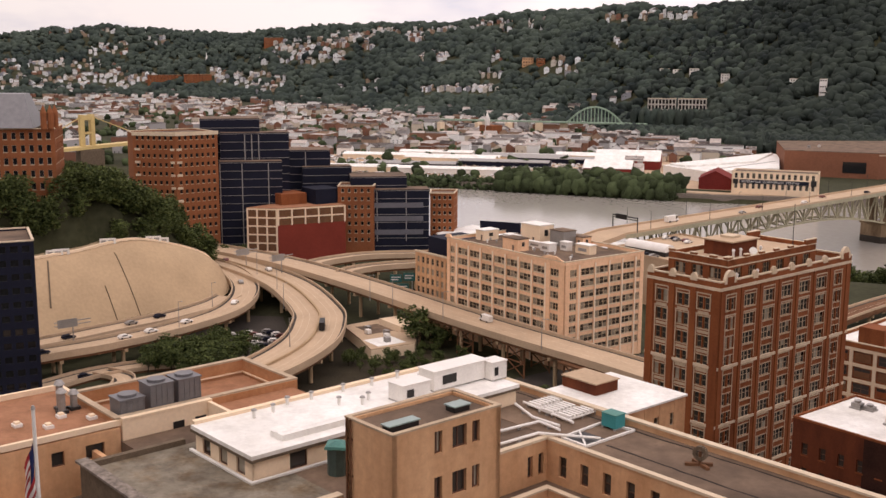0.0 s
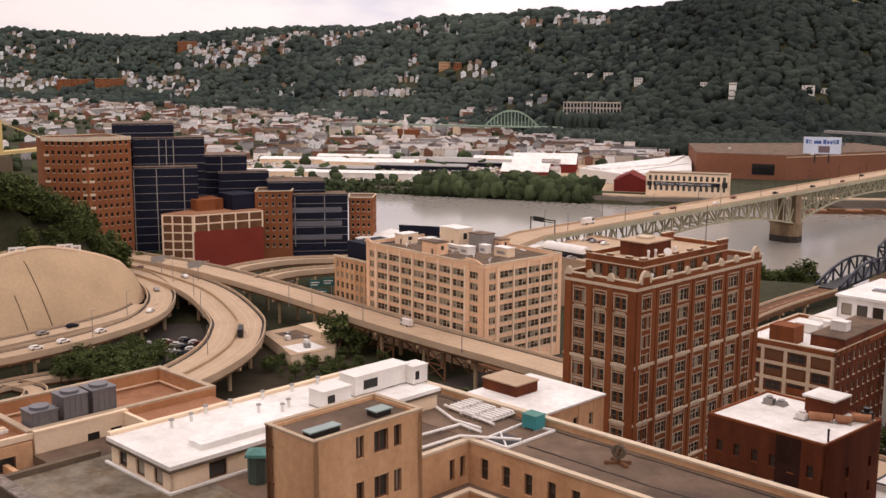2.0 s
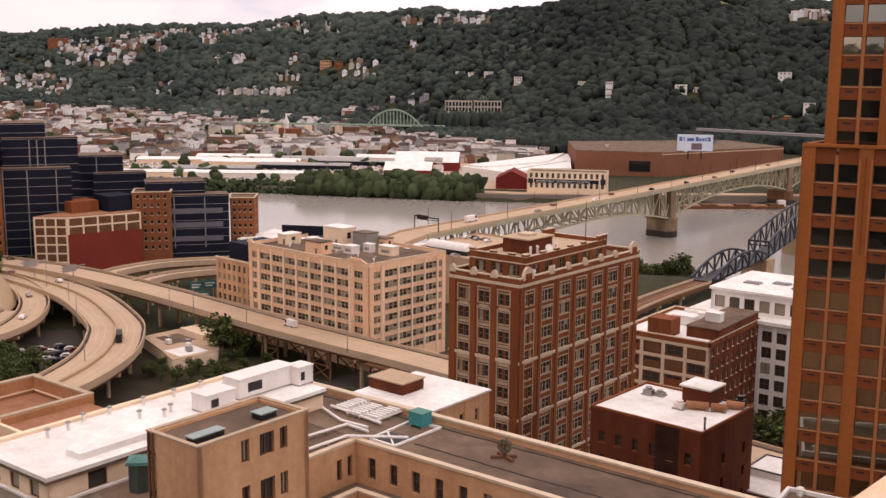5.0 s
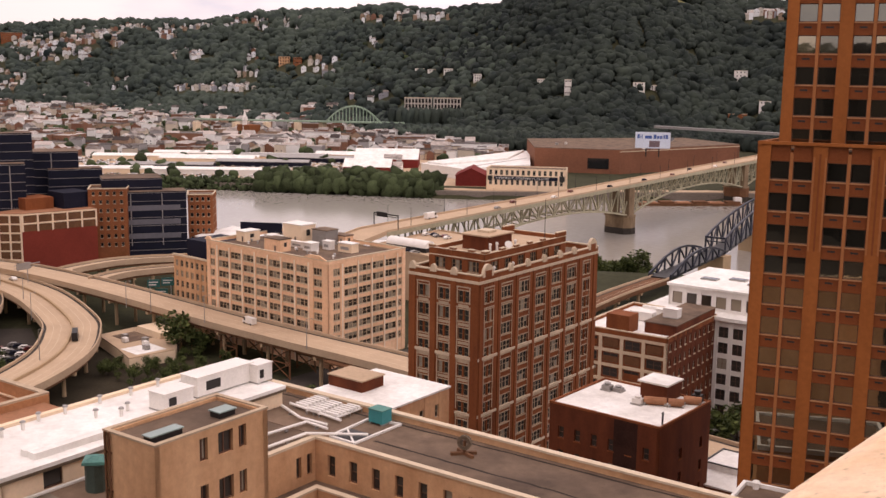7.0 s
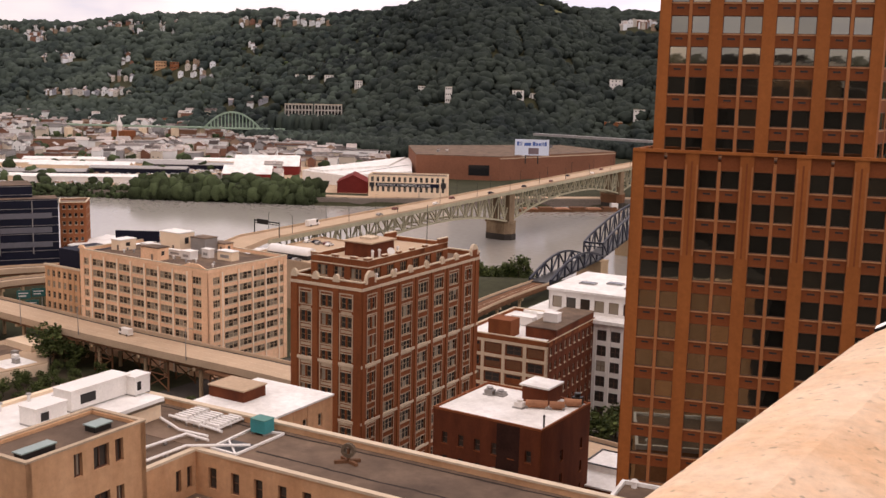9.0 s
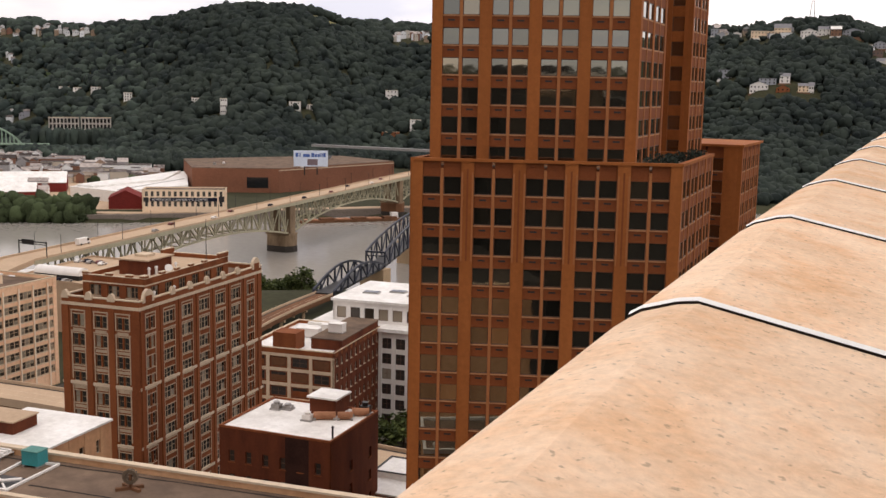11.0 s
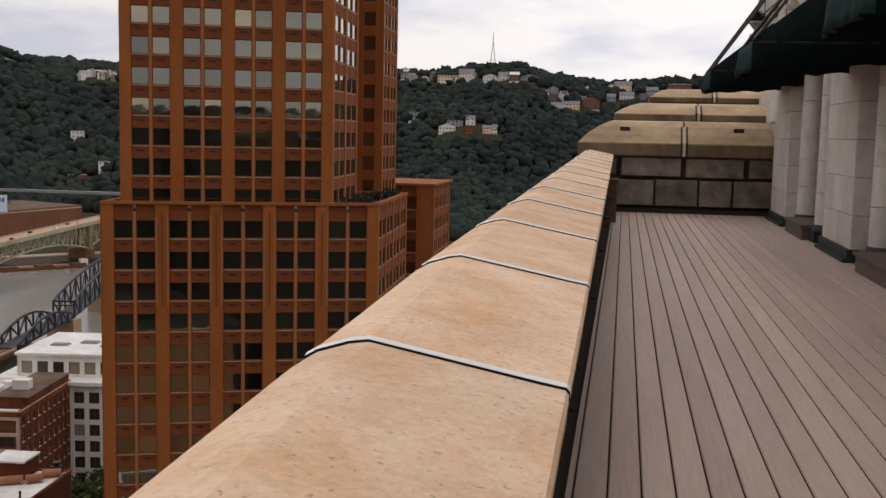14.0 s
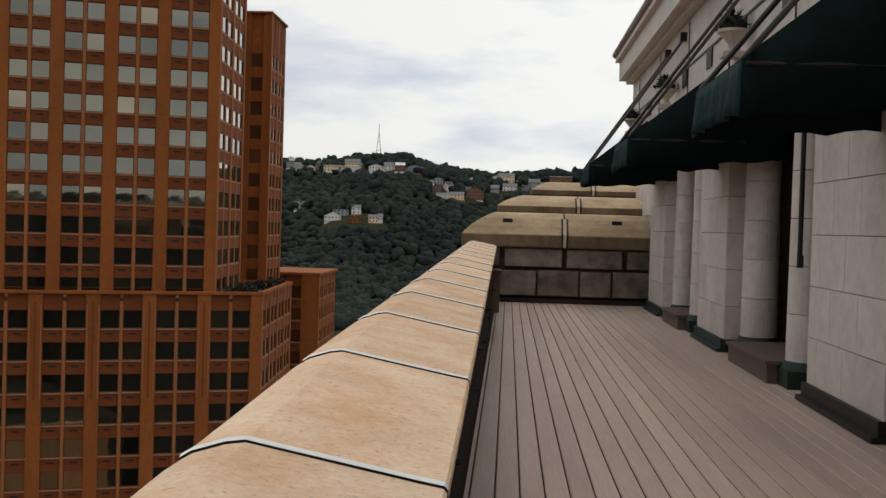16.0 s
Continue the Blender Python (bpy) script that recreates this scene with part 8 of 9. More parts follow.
    for az, el, w, h in ((27.86, -0.96, 20, 17), (41.35, -1.1, 13, 12), (36.6, -1.87, 10, 24), (44.4, -0.86, 16, 13), (43.7, -0.80, 18, 12), (42.9, -0.86, 15, 13), (32.94, -1.45, 17, 12), (32.1, -1.5, 14, 8), (27.9, -3.0, 26, 13), (26.6, -2.6, 16, 18), (38.0, -1.35, 12, 10)):
        x, y = spot_on(az, el)
        a = radians(az)
        ux, uy = w / 2 * math.cos(a), w / 2 * math.sin(a)
        slab_building("hill_house", "white house standing among trees on the hill", deep((x - ux, y - uy), (x + ux, y + uy), 10), ground_z(x, y) - 6, ground_z(x, y) + h, TERRA_R if el < -2.9 else WHITE_M, (3, 2), 3, (1.8, 2.0), FRAME_W, PANE, h / 3)
        for near in (1.0, 0.993):
            for sx in (-0.5, 0.5):
                TAKEN.add((round((x + sx * w) * near / 16), round((y + sx * w * math.tan(a)) * near / 16)))
    for name, label, a0, a1, el, h, mt, cols, floors in (("brick_terrace", "long red-brown brick terrace on the wooded hillside", 71.1, 69.4, -1.12, 21, TERRA_R, 9, 3), ("brick_terrace", "long red-brown brick terrace on the wooded hillside", 69.3, 67.9, -1.16, 24, TERRA_R, 8, 3), ("brick_terrace", "red-brown brick school block high on the wooded hill", 65.2, 64.2, 0.74, 24, TERRA_R, 7, 3), ("orange_house", "large orange rendered house among trees on the hill", 51.75, 51.15, -0.30, 18, OFFICE, 4, 3), ("brick_house", "large red-brown brick house among trees on the hill", 51.0, 50.55, -0.26, 15, TERRA_R, 3, 2)):
        spot = spot_on((a0 + a1) / 2, el)
        r = math.hypot(*spot)
        p, q2 = polar(a0, r, 0), polar(a1, r, 0)
        zg = 100 + r * math.tan(radians(el))
        slab_building(name, label, deep((p.x, p.y), (q2.x, q2.y), 16), zg - 10, zg + h, mt, (cols, 2), floors, (2.4, 2.8), FRAME_W, PANE, h / floors)
        for i in range(25):
            g = p.lerp(q2, i / 24)
            for near in (1.0, 0.996, 0.992, 0.986):
                TAKEN.add((round(g.x * near / 16), round(g.y * near / 16)))
    spot = spot_on(68.13, -0.2)
    sp = thing("church", "slim white church spire among trees on the hill", "church", (*spot, ground_z(*spot)))
    part("tower", Mesh().box(-3, 3, -3, 3, -4, 14), WHITE_M, sp)
    part("spire", Mesh().tube((0, 0, 14), (0, 0, 34), 3.2, 0.2, 8), WHITE_M, sp)
    ch = thing("church", "small church with a white domed steeple on the flats", "church", tuple(polar(53.35, 1480, -2.5)))
    part("nave", Mesh().box(-14, 14, -9, 9, 0, 16), TERRA_R, ch)
    part("steeple", Mesh().tube((0, -6, 0), (0, -6, 22), 3.5, 3.2, 8).tube((0, -6, 22), (0, -6, 27), 4.2, 3.6, 10).tube((0, -6, 27), (0, -6, 35), 2.6, 0.2, 10), WHITE_M, ch)
    mast = thing("radio_mast", "thin lattice radio mast on the hilltop", "mast", (-195, 1678, ground_z(-195, 1678) - 1))
    part("lattice", Mesh().tube((-5, 0, 0), (0, 0, 48), 0.7, 0.4, 5).tube((5, 0, 0), (0, 0, 48), 0.7, 0.4, 5).tube((0, 0, 48), (0, 0, 60), 0.6, 0.4, 5).beam((-3, 0, 18), (3, 0, 18), 0.6).beam((-2, 0, 32), (2, 0, 32), 0.6), GREY, mast)
    hw = thing("hillside_road", "elevated road along the foot of the wooded hill", "road", kind="structure")
    part("deck", Mesh().beam(polar(32.0, 1400, 22), polar(24, 1330, 20), 9, 3).beam(polar(13, 1150, 8), polar(5, 1180, 12), 9, 3), GREY, hw)
    wh = thing("tank_shed", "white tank-like shed roof by the bridge approach", "shed", (-371, 366, 0), 50)
    part("tank", Mesh().tube((-22, 0, 7), (22, 0, 7), 6.5, k=18), WHITE_M, wh)
    part("cradle", Mesh().box(-20, 20, -5, 5, 0, 4), GREY, wh)


def build_meadow():
    m, rows = Mesh(), []
    for i in range(9):
        s = 0.83 + 0.016 * i
        row = []
        for j in range(11):
            az = 29.7 + 0.26 * j
            r = table(FOOT, az) + s * (table(TOPR, az) - table(FOOT, az))
            x, y = -r * math.sin(radians(az)), r * math.cos(radians(az))
            row.append((x, y, ground_z(x, y) + 1.2 - 3.0 * (i in (0, 8) or j in (0, 10))))
        rows.append(row)
    m.grid(rows)
    solid("meadow", m, mat("dry_meadow", (0.15, 0.14, 0.06), 0.95, vary=0.3, scale=0.3, bump=0.1), "pale dry meadow near the hilltop", "meadow", kind="structure", smooth=True)


build_far_bank()
build_meadow()


# ---- houses on the flats and slopes ----
def wall_tones(name, tones):
    m = bpy.data.materials.new(name)
    m.use_nodes = True
    nt = m.node_tree
    geo, ramp = nt.nodes.new("ShaderNodeNewGeometry"), nt.nodes.new("ShaderNodeValToRGB")
    ramp.color_ramp.interpolation = "CONSTANT"
    ramp.color_ramp.elements[0].color, ramp.color_ramp.elements[1].color = (*tones[0][1], 1), (*tones[-1][1], 1)
    ramp.color_ramp.elements[1].position = tones[-1][0]
    for pos, c in tones[1:-1]:
        ramp.color_ramp.elements.new(pos).color = (*c, 1)
    nt.links.new(geo.outputs["Random Per Island"], ramp.inputs[0])
    nt.links.new(ramp.outputs[0], nt.nodes["Principled BSDF"].inputs["Base Color"])
    nt.nodes["Principled BSDF"].inputs["Roughness"].default_value = 0.85
    return m


HOUSE_WALL = wall_tones("house_walls", [(0.0, (0.66, 0.66, 0.65)), (0.30, (0.50, 0.45, 0.38)), (0.44, (0.22, 0.10, 0.06)), (0.52, (0.78, 0.79, 0.80)), (0.72, (0.30, 0.21, 0.14)), (0.86, (0.27, 0.27, 0.29))])
TOWN_WALL = wall_tones("town_walls", [(0.0, (0.20, 0.085, 0.05)), (0.18, (0.32, 0.21, 0.14)), (0.30, (0.56, 0.47, 0.37)), (0.44, (0.24, 0.11, 0.065)), (0.55, (0.80, 0.78, 0.75)), (0.86, (0.34, 0.32, 0.31))])
RIDGE_WALL = wall_tones("ridge_house_walls", [(0.0, (0.34, 0.34, 0.35)), (0.22, (0.30, 0.23, 0.16)), (0.40, (0.15, 0.10, 0.08)), (0.52, (0.72, 0.72, 0.72)), (0.72, (0.20, 0.20, 0.22)), (0.88, (0.48, 0.42, 0.34))])
HOUSE_ROOF = mat("house_roofs", (0.12, 0.095, 0.085), 0.9, vary=0.55, scale=0.2, bump=0, tint=(0.46, 0.40, 0.36), island=1.1)
HOUSE_GLASS = mat("house_windows", (0.05, 0.05, 0.05), 0.3, vary=0.2, bump=0)
rng = random.Random(7)


def add_house(walls, roofs, glass, x, y, w, d, h, turn, flat=False, z=None, pane=0.6):
    z = ground_z(x, y) - 1.0 if z is None else z
    c, s = math.cos(turn), math.sin(turn)
    P = lambda u, v, q: (x + u * c - v * s, y + u * s + v * c, z + q)
    n = len(walls.v)
    rise = 0.0 if flat else 0.32 * w
    walls.v += [P(-w / 2, -d / 2, -8), P(w / 2, -d / 2, -8), P(w / 2, d / 2, -8), P(-w / 2, d / 2, -8), P(-w / 2, -d / 2, h), P(w / 2, -d / 2, h), P(w / 2, d / 2, h), P(-w / 2, d / 2, h), P(0, -d / 2, h + rise), P(0, d / 2, h + rise)]
    walls.f += [tuple(n + i for i in q) for q in ((0, 1, 5, 8, 4), (2, 3, 7, 9, 6), (1, 2, 6, 5), (3, 0, 4, 7))]
    n = len(roofs.v)
    roofs.v += [P(0, -d / 2 - 0.4, h + rise + 0.3), P(0, d / 2 + 0.4, h + rise + 0.3), P(w / 2 + 0.5, -d / 2 - 0.4, h), P(w / 2 + 0.5, d / 2 + 0.4, h), P(-w / 2 - 0.5, -d / 2 - 0.4, h), P(-w / 2 - 0.5, d / 2 + 0.4, h)]
    roofs.f += [(n, n + 2, n + 3, n + 1), (n + 1, n + 5, n + 4, n)]
    for k in range(max(1, int(w / 4))):
        for q in range(1, max(2, int(h / 3.2))):
            u = -w / 2 + (k + 0.5) * w / max(1, int(w / 4))
            n = len(glass.v)
            glass.v += [P(u - pane, -d / 2 - 0.05, q * 3.0 - 1.6), P(u + pane, -d / 2 - 0.05, q * 3.0 - 1.6), P(u + pane, -d / 2 - 0.05, q * 3.0), P(u - pane, -d / 2 - 0.05, q * 3.0)]
            glass.f.append((n, n + 1, n + 2, n + 3))


def build_houses():
    slopes = [(72.0, 78.5, -1.50, -0.10, 95), (72.0, 74.0, 0.23, 0.79, 16), (71.9, 78.3, 1.1, 1.5, 16), (70.6, 72.0, -1.25, -0.75, 12), (67.1, 67.9, -1.23, -0.47, 9), (64.1, 66.7, -1.72, -0.66, 26), (60.9, 64.7, -0.21, 1.08, 58), (60.5, 61.7, 0.63, 1.40, 14), (64.1, 65.4, 1.36, 1.55, 6),
              (70.0, 71.1, 0.63, 1.10, 6), (61.0, 61.4, -1.69, -1.38, 2), (64.8, 65.4, -0.27, 0.0, 4), (59.5, 60.5, 0.52, 1.38, 18), (58.7, 59.8, 1.3, 1.58, 7), (55.7, 58.7, 1.31, 1.75, 22), (56.2, 57.9, 0.89, 1.33, 9), (55.5, 57.2, -0.09, 0.35, 10), (53.3, 55.7, 1.54, 2.0, 18),
              (52.2, 53.2, 1.47, 2.0, 8), (50.5, 51.8, 1.57, 2.28, 11), (48.8, 50.1, 2.2, 2.6, 8), (52.6, 53.4, -0.13, 0.49, 4), (51.9, 52.3, 0.37, 0.69, 2), (48.8, 50.8, -0.74, 0.15, 9), (52.5, 54.0, -1.04, -0.54, 5), (53.0, 57.1, -1.70, -1.48, 20), (59.2, 60.1, -1.7, -1.14, 4),
              (47.0, 48.8, 2.1, 2.55, 9), (46.4, 47.7, 1.79, 2.17, 4), (42.9, 45.7, 2.05, 2.5, 18), (46.5, 47.4, 0.57, 0.98, 2), (46.1, 48.1, -2.38, -1.83, 4), (26.0, 27.8, 2.2, 2.5, 10), (6.3, 11.6, 2.6, 2.95, 24), (-3.3, 4.1, 1.7, 2.45, 20)]
    w1, r1, g1 = Mesh(), Mesh(), Mesh()
    w3, r3, g3 = Mesh(), Mesh(), Mesh()
    for a0, a1, e0, e1, n in slopes:
        for _ in range(int((1.7 if a0 > 15 else 0.62) * n)):
            p = spot_on(rng.uniform(a0, a1), rng.uniform(e0, e1))
            if p:
                big = (0.78 if a0 < 59 else 1.0) if a0 > 15 else 0.95
                w, r, g = (w1, r1, g1) if a0 > 15 else (w3, r3, g3)
                add_house(w, r, g, p[0], p[1], rng.uniform(7, 13 if a0 > 15 else 19) * big, rng.uniform(8, 15) * big, (rng.uniform(4.2, 6.8) if a0 > 15 else rng.uniform(6, 10) * 0.9), math.atan2(p[1], p[0]) - math.pi / 2 + rng.choice((0, 0, math.pi / 2)) + rng.uniform(-0.4, 0.4), flat=a0 < 15 and rng.random() < 0.45, z=ground_z(*p) + (2.6 if a0 > 15 else -1.0), pane=0.6 if a0 > 15 else 1.05)
                TAKEN.add((round(p[0] / 16), round(p[1] / 16)))
                for near in ((0.995, 0.990, 0.985, 0.980) if a0 > 15 else (0.995,)):
                    TAKEN.add((round((p[0] * near) / 16), round((p[1] * near) / 16)))
    hs = tagged(new("hill_houses", w1.data("hill_houses", HOUSE_WALL)), "many small pale houses scattered over the wooded slopes", "houses", kind="stuff")
    part("roofs", r1, HOUSE_ROOF, hs)
    part("windows", g1, HOUSE_GLASS, hs)
    rh = tagged(new("ridge_houses", w3.data("ridge_houses", RIDGE_WALL)), "grey, tan and white houses in clusters along the wooded ridge", "houses", kind="stuff")
    part("roofs", r3, HOUSE_ROOF, rh)
    part("windows", g3, HOUSE_GLASS, rh)
    w2, r2, g2 = Mesh(), Mesh(), Mesh()
    for _ in range(1500):
        az = rng.uniform(39.5, 81)
        foot = table(FOOT, az)
        r = rng.uniform(930, foot + 60) if rng.random() < 0.6 else rng.uniform(max(930, 0.6 * foot), foot + 120)
        x, y = -r * math.sin(radians(az)), r * math.cos(radians(az))
        if (az < 47.5 and r > foot - 130) or (az < 45.5 and r < 1130):
            continue
        if inside(x, y) > -70 or (46 < az < 62 and r < 1190) or abs(r - 1550) < 30:
            continue
        row = rng.random()
        if row < 0.12:
            add_house(w2, r2, g2, x, y, rng.uniform(18, 34), rng.uniform(24, 60), rng.uniform(6, 13), radians(38) + rng.choice((0, math.pi / 2)), True)
        else:
            add_house(w2, r2, g2, x, y, rng.uniform(7, 13), rng.uniform(9, 20), rng.uniform(6, 12), radians(38) + rng.choice((0, math.pi / 2)), row < 0.4)
        TAKEN.add((round(x / 16), round(y / 16)))
    hs = tagged(new("town_houses", w2.data("town_houses", TOWN_WALL)), "close rows of brick and pale houses on the river flats", "houses", kind="stuff")
    part("roofs", r2, HOUSE_ROOF, hs)
    part("windows", g2, HOUSE_GLASS, hs)
    lots = Mesh()
    for _ in range(2600):
        az = rng.uniform(46.5, 62)
        r = rng.uniform(840, 1180)
        x, y = -r * math.sin(radians(az)), r * math.cos(radians(az))
        if inside(x, y) > -30:
            continue
        x, y = round(x / 6) * 6 + rng.uniform(-0.5, 0.5), round(y / 3.4) * 3.4
        lots.box(x - 2.3, x + 2.3, y - 0.9, y + 0.9, -2.4, -1.5).box(x - 1.3, x + 1.2, y - 0.8, y + 0.8, -1.5, -0.9)
    solid("parked_cars", lots, HOUSE_WALL, "hundreds of parked cars in riverside lots", "cars", kind="stuff")
    pv = thing("pavement", "pale concrete lots along the far bank", "parking lot", kind="structure")
    part("slab", Mesh().prism([(-985, 400), (-640, 640), (-560, 690), (-640, 830), (-830, 830), (-1060, 560)], -4, -2.35), CONC, pv)


build_houses()


# ---- woods and trees ----
def blob(seed, faces=1):
    bm = bmesh.new()
    bmesh.ops.create_icosphere(bm, subdivisions=2, radius=1.0)
    for v in bm.verts:
        k = 1 + 0.55 * noise.noise(v.co * 1.9 + Vector((seed * 7.3, 0, 0))) + 0.45 * noise.noise(v.co * 5.5 + Vector((0, seed * 3.1, 0)))
        v.co *= k
    bm.verts.ensure_lookup_table()
    vs = np.array([v.co[:] for v in bm.verts])
    fs = np.array([[v.index for v in f.verts] for f in bm.faces])
    bm.free()
    return vs, fs


def woods(name, label, spots, material):
    """Many tree crowns joined into one mesh."""
    shapes = [blob(k) for k in range(6)]
    V, F, n = [], [], 0
    for i, (x, y, z, r, h) in enumerate(spots):
        vs, fs = shapes[i % 6]
        a = i * 2.39
        c, s = math.cos(a), math.sin(a)
        out = np.empty_like(vs)
        out[:, 0] = x + r * (vs[:, 0] * c - vs[:, 1] * s)
        out[:, 1] = y + r * (vs[:, 0] * s + vs[:, 1] * c)
        out[:, 2] = z + h * vs[:, 2]
        V.append(out)
        F.append(fs + n)
        n += len(vs)
    V, F = np.concatenate(V), np.concatenate(F)
    me = bpy.data.meshes.new(name)
    me.vertices.add(len(V))
    me.vertices.foreach_set("co", V.ravel())
    me.loops.add(F.size)
    me.loops.foreach_set("vertex_index", F.ravel().astype(np.int32))
    me.polygons.add(len(F))
    me.polygons.foreach_set("loop_start", np.arange(0, F.size, 3, dtype=np.int32))
    me.update(calc_edges=True)
    me.materials.append(material)
    return tagged(new(name, me), label, "woods", kind="stuff")


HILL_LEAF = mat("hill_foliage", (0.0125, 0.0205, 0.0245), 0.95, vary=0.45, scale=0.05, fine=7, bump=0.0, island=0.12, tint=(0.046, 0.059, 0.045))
# same hill foliage paled blue-green: distance haze put into the leaf colour
HAZED_LEAF = mat("hazed_hill_foliage", (0.023, 0.037, 0.040), 0.95, vary=0.45, scale=0.04, fine=7, bump=0.0, island=0.12, tint=(0.076, 0.098, 0.074))
LEAF_B = mat("bank_foliage", (0.042, 0.056, 0.025), 0.95, vary=0.6, scale=0.6, fine=14, bump=0.0, island=0.7)


def build_woods():
    spots = []
    bands = [(-6, 14, 6600), (24, 48, 6900), (48, 60, 3600), (60, 81, 4200)]
    for a0, a1, n in bands:
        for _ in range(n):
            az, s = rng.uniform(a0, a1), rng.uniform(-0.04, 1.03)
            r = table(FOOT, az) + s * (table(TOPR, az) - table(FOOT, az))
            x, y = -r * math.sin(radians(az)), r * math.cos(radians(az))
            if (round(x / 16), round(y / 16)) in TAKEN or inside(x, y) > -15 or (29.8 < az < 32.2 and 0.84 < s < 0.97):
                continue
            big = rng.uniform(3.4, 8.6) * (1.0 if r < 2300 else 1.3) * (0.8 if az < 15 else 1.0)
            spots.append((x, y, ground_z(x, y) + big * 0.8, big * 1.15, big * rng.uniform(0.8, 1.35)))
    for _ in range(1500):
        az = rng.uniform(24, 47.5)
        r = table(FOOT, az) - rng.uniform(0, 130)
        x, y = -r * math.sin(radians(az)), r * math.cos(radians(az))
        if inside(x, y) < -90:
            big = rng.uniform(4, 6.5)
            spots.append((x, y, ground_z(x, y) + big * 1.2, big, big * rng.uniform(1.2, 1.7)))
    for _ in range(150):
        az, r = rng.uniform(41.6, 45.9), rng.uniform(1545, 1582)
        x, y = -r * math.sin(radians(az)), r * math.cos(radians(az))
        spots.append((x, y, 19 + rng.uniform(-2, 2), rng.uniform(4, 6), 13))
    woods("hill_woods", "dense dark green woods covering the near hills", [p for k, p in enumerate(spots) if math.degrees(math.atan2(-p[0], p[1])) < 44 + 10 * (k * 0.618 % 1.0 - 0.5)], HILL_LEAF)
    woods("far_hill_woods", "far hill woods, leaf colour paled blue-green for haze", [p for k, p in enumerate(spots) if math.degrees(math.atan2(-p[0], p[1])) >= 44 + 10 * (k * 0.618 % 1.0 - 0.5)], HAZED_LEAF)
    spots = []
    for _ in range(1100):
        t = rng.random()
        x = -860 + 268 * t
        y = np.interp(x, [p[0] for p in FAR_BANK], [p[1] for p in FAR_BANK]) + rng.uniform(-2, 18)
        big = rng.uniform(1.8, 4.4) * (1.35 if -720 < x < -596 else 0.5)
        spots.append((x, y, ground_z(x, y) + big * rng.uniform(0.6, 2.0), big, big * 1.1))
    for _ in range(1100):
        az, r = rng.uniform(41, 80), rng.uniform(950, 2300)
        x, y = -r * math.sin(radians(az)), r * math.cos(radians(az))
        if (round(x / 16), round(y / 16)) not in TAKEN and inside(x, y) < -40:
            big = rng.uniform(2.8, 5.5)
            spots.append((x, y, ground_z(x, y) + big * 0.7, big, big))
    for _ in range(420):
        az, r = rng.uniform(70.5, 80), rng.uniform(640, 1010)
        x, y = -r * math.sin(radians(az)), r * math.cos(radians(az))
        if inside(x, y) < -4 and abs(r - 1000) > 12:
            big = rng.uniform(3, 6)
            spots.append((x, y, ground_z(x, y) + big * 0.7, big, big * 1.1))
    woods("bank_woods", "leafy trees along the far river bank and between houses", spots, LEAF_B)


build_woods()


def leaf_crown(seed, r, h):
    """A crown of many leaf clumps in uneven lobes with gaps between."""
    q = random.Random(seed)
    m = Mesh()
    lobes = [(q.uniform(-0.6, 0.6) * r, q.uniform(-0.6, 0.6) * r, q.uniform(0.25, 0.95) * h, q.uniform(0.32, 0.55) * r) for _ in range(11)]
    for lx, ly, lz, lr in lobes:
        for _ in range(75):
            d = Vector((q.gauss(0, 1), q.gauss(0, 1), q.gauss(0, 0.8))).normalized() * lr * q.uniform(0.65, 1.08)
            c = Vector((lx, ly, lz)) + d
            s = q.uniform(0.3, 0.66)
            u = Vector((q.gauss(0, 1), q.gauss(0, 1), q.gauss(0, 0.5))).normalized() * s
            v = Vector((q.gauss(0, 1), q.gauss(0, 1), q.gauss(0, 0.5))).normalized() * s
            n = len(m.v)
            m.v += [tuple(c - u), tuple(c + v * 0.8), tuple(c + u), tuple(c - v * 0.8)]
            m.f.append((n, n + 1, n + 2, n + 3))
    return m


BARK = mat("bark", (0.06, 0.045, 0.03), 0.95, vary=0.4, scale=6, bump=0.3)
LEAF_N = mat("tree_leaves", (0.040, 0.064, 0.019), 0.85, vary=0.55, scale=0.9, fine=6, bump=0, island=0.7, tint=(0.11, 0.132, 0.04))


def make_tree(seed, h, r):
    t = thing("tree", "leafy green tree with a dark trunk", "tree", (0, 0, -500))
    q = random.Random(seed + 50)
    tr = Mesh().tube((0, 0, -1), (0.1, 0, h * 0.45), 0.05 * h * 0.7, 0.03 * h * 0.5, 8)
    for k in range(6):
        a = k * 1.05 + q.random()
        tr.tube((0.05, 0, h * (0.25 + 0.04 * k)), (r * 0.6 * math.cos(a), r * 0.6 * math.sin(a), h * (0.55 + 0.05 * k)), 0.012 * h, 0.004 * h, 6)
    part("trunk", tr, BARK, t)
    cr = leaf_crown(seed, r, h * 0.8)
    cr.v = [(x, y, z + h * 0.18) for x, y, z in cr.v]
    part("crown", cr, LEAF_N, t)
    return t


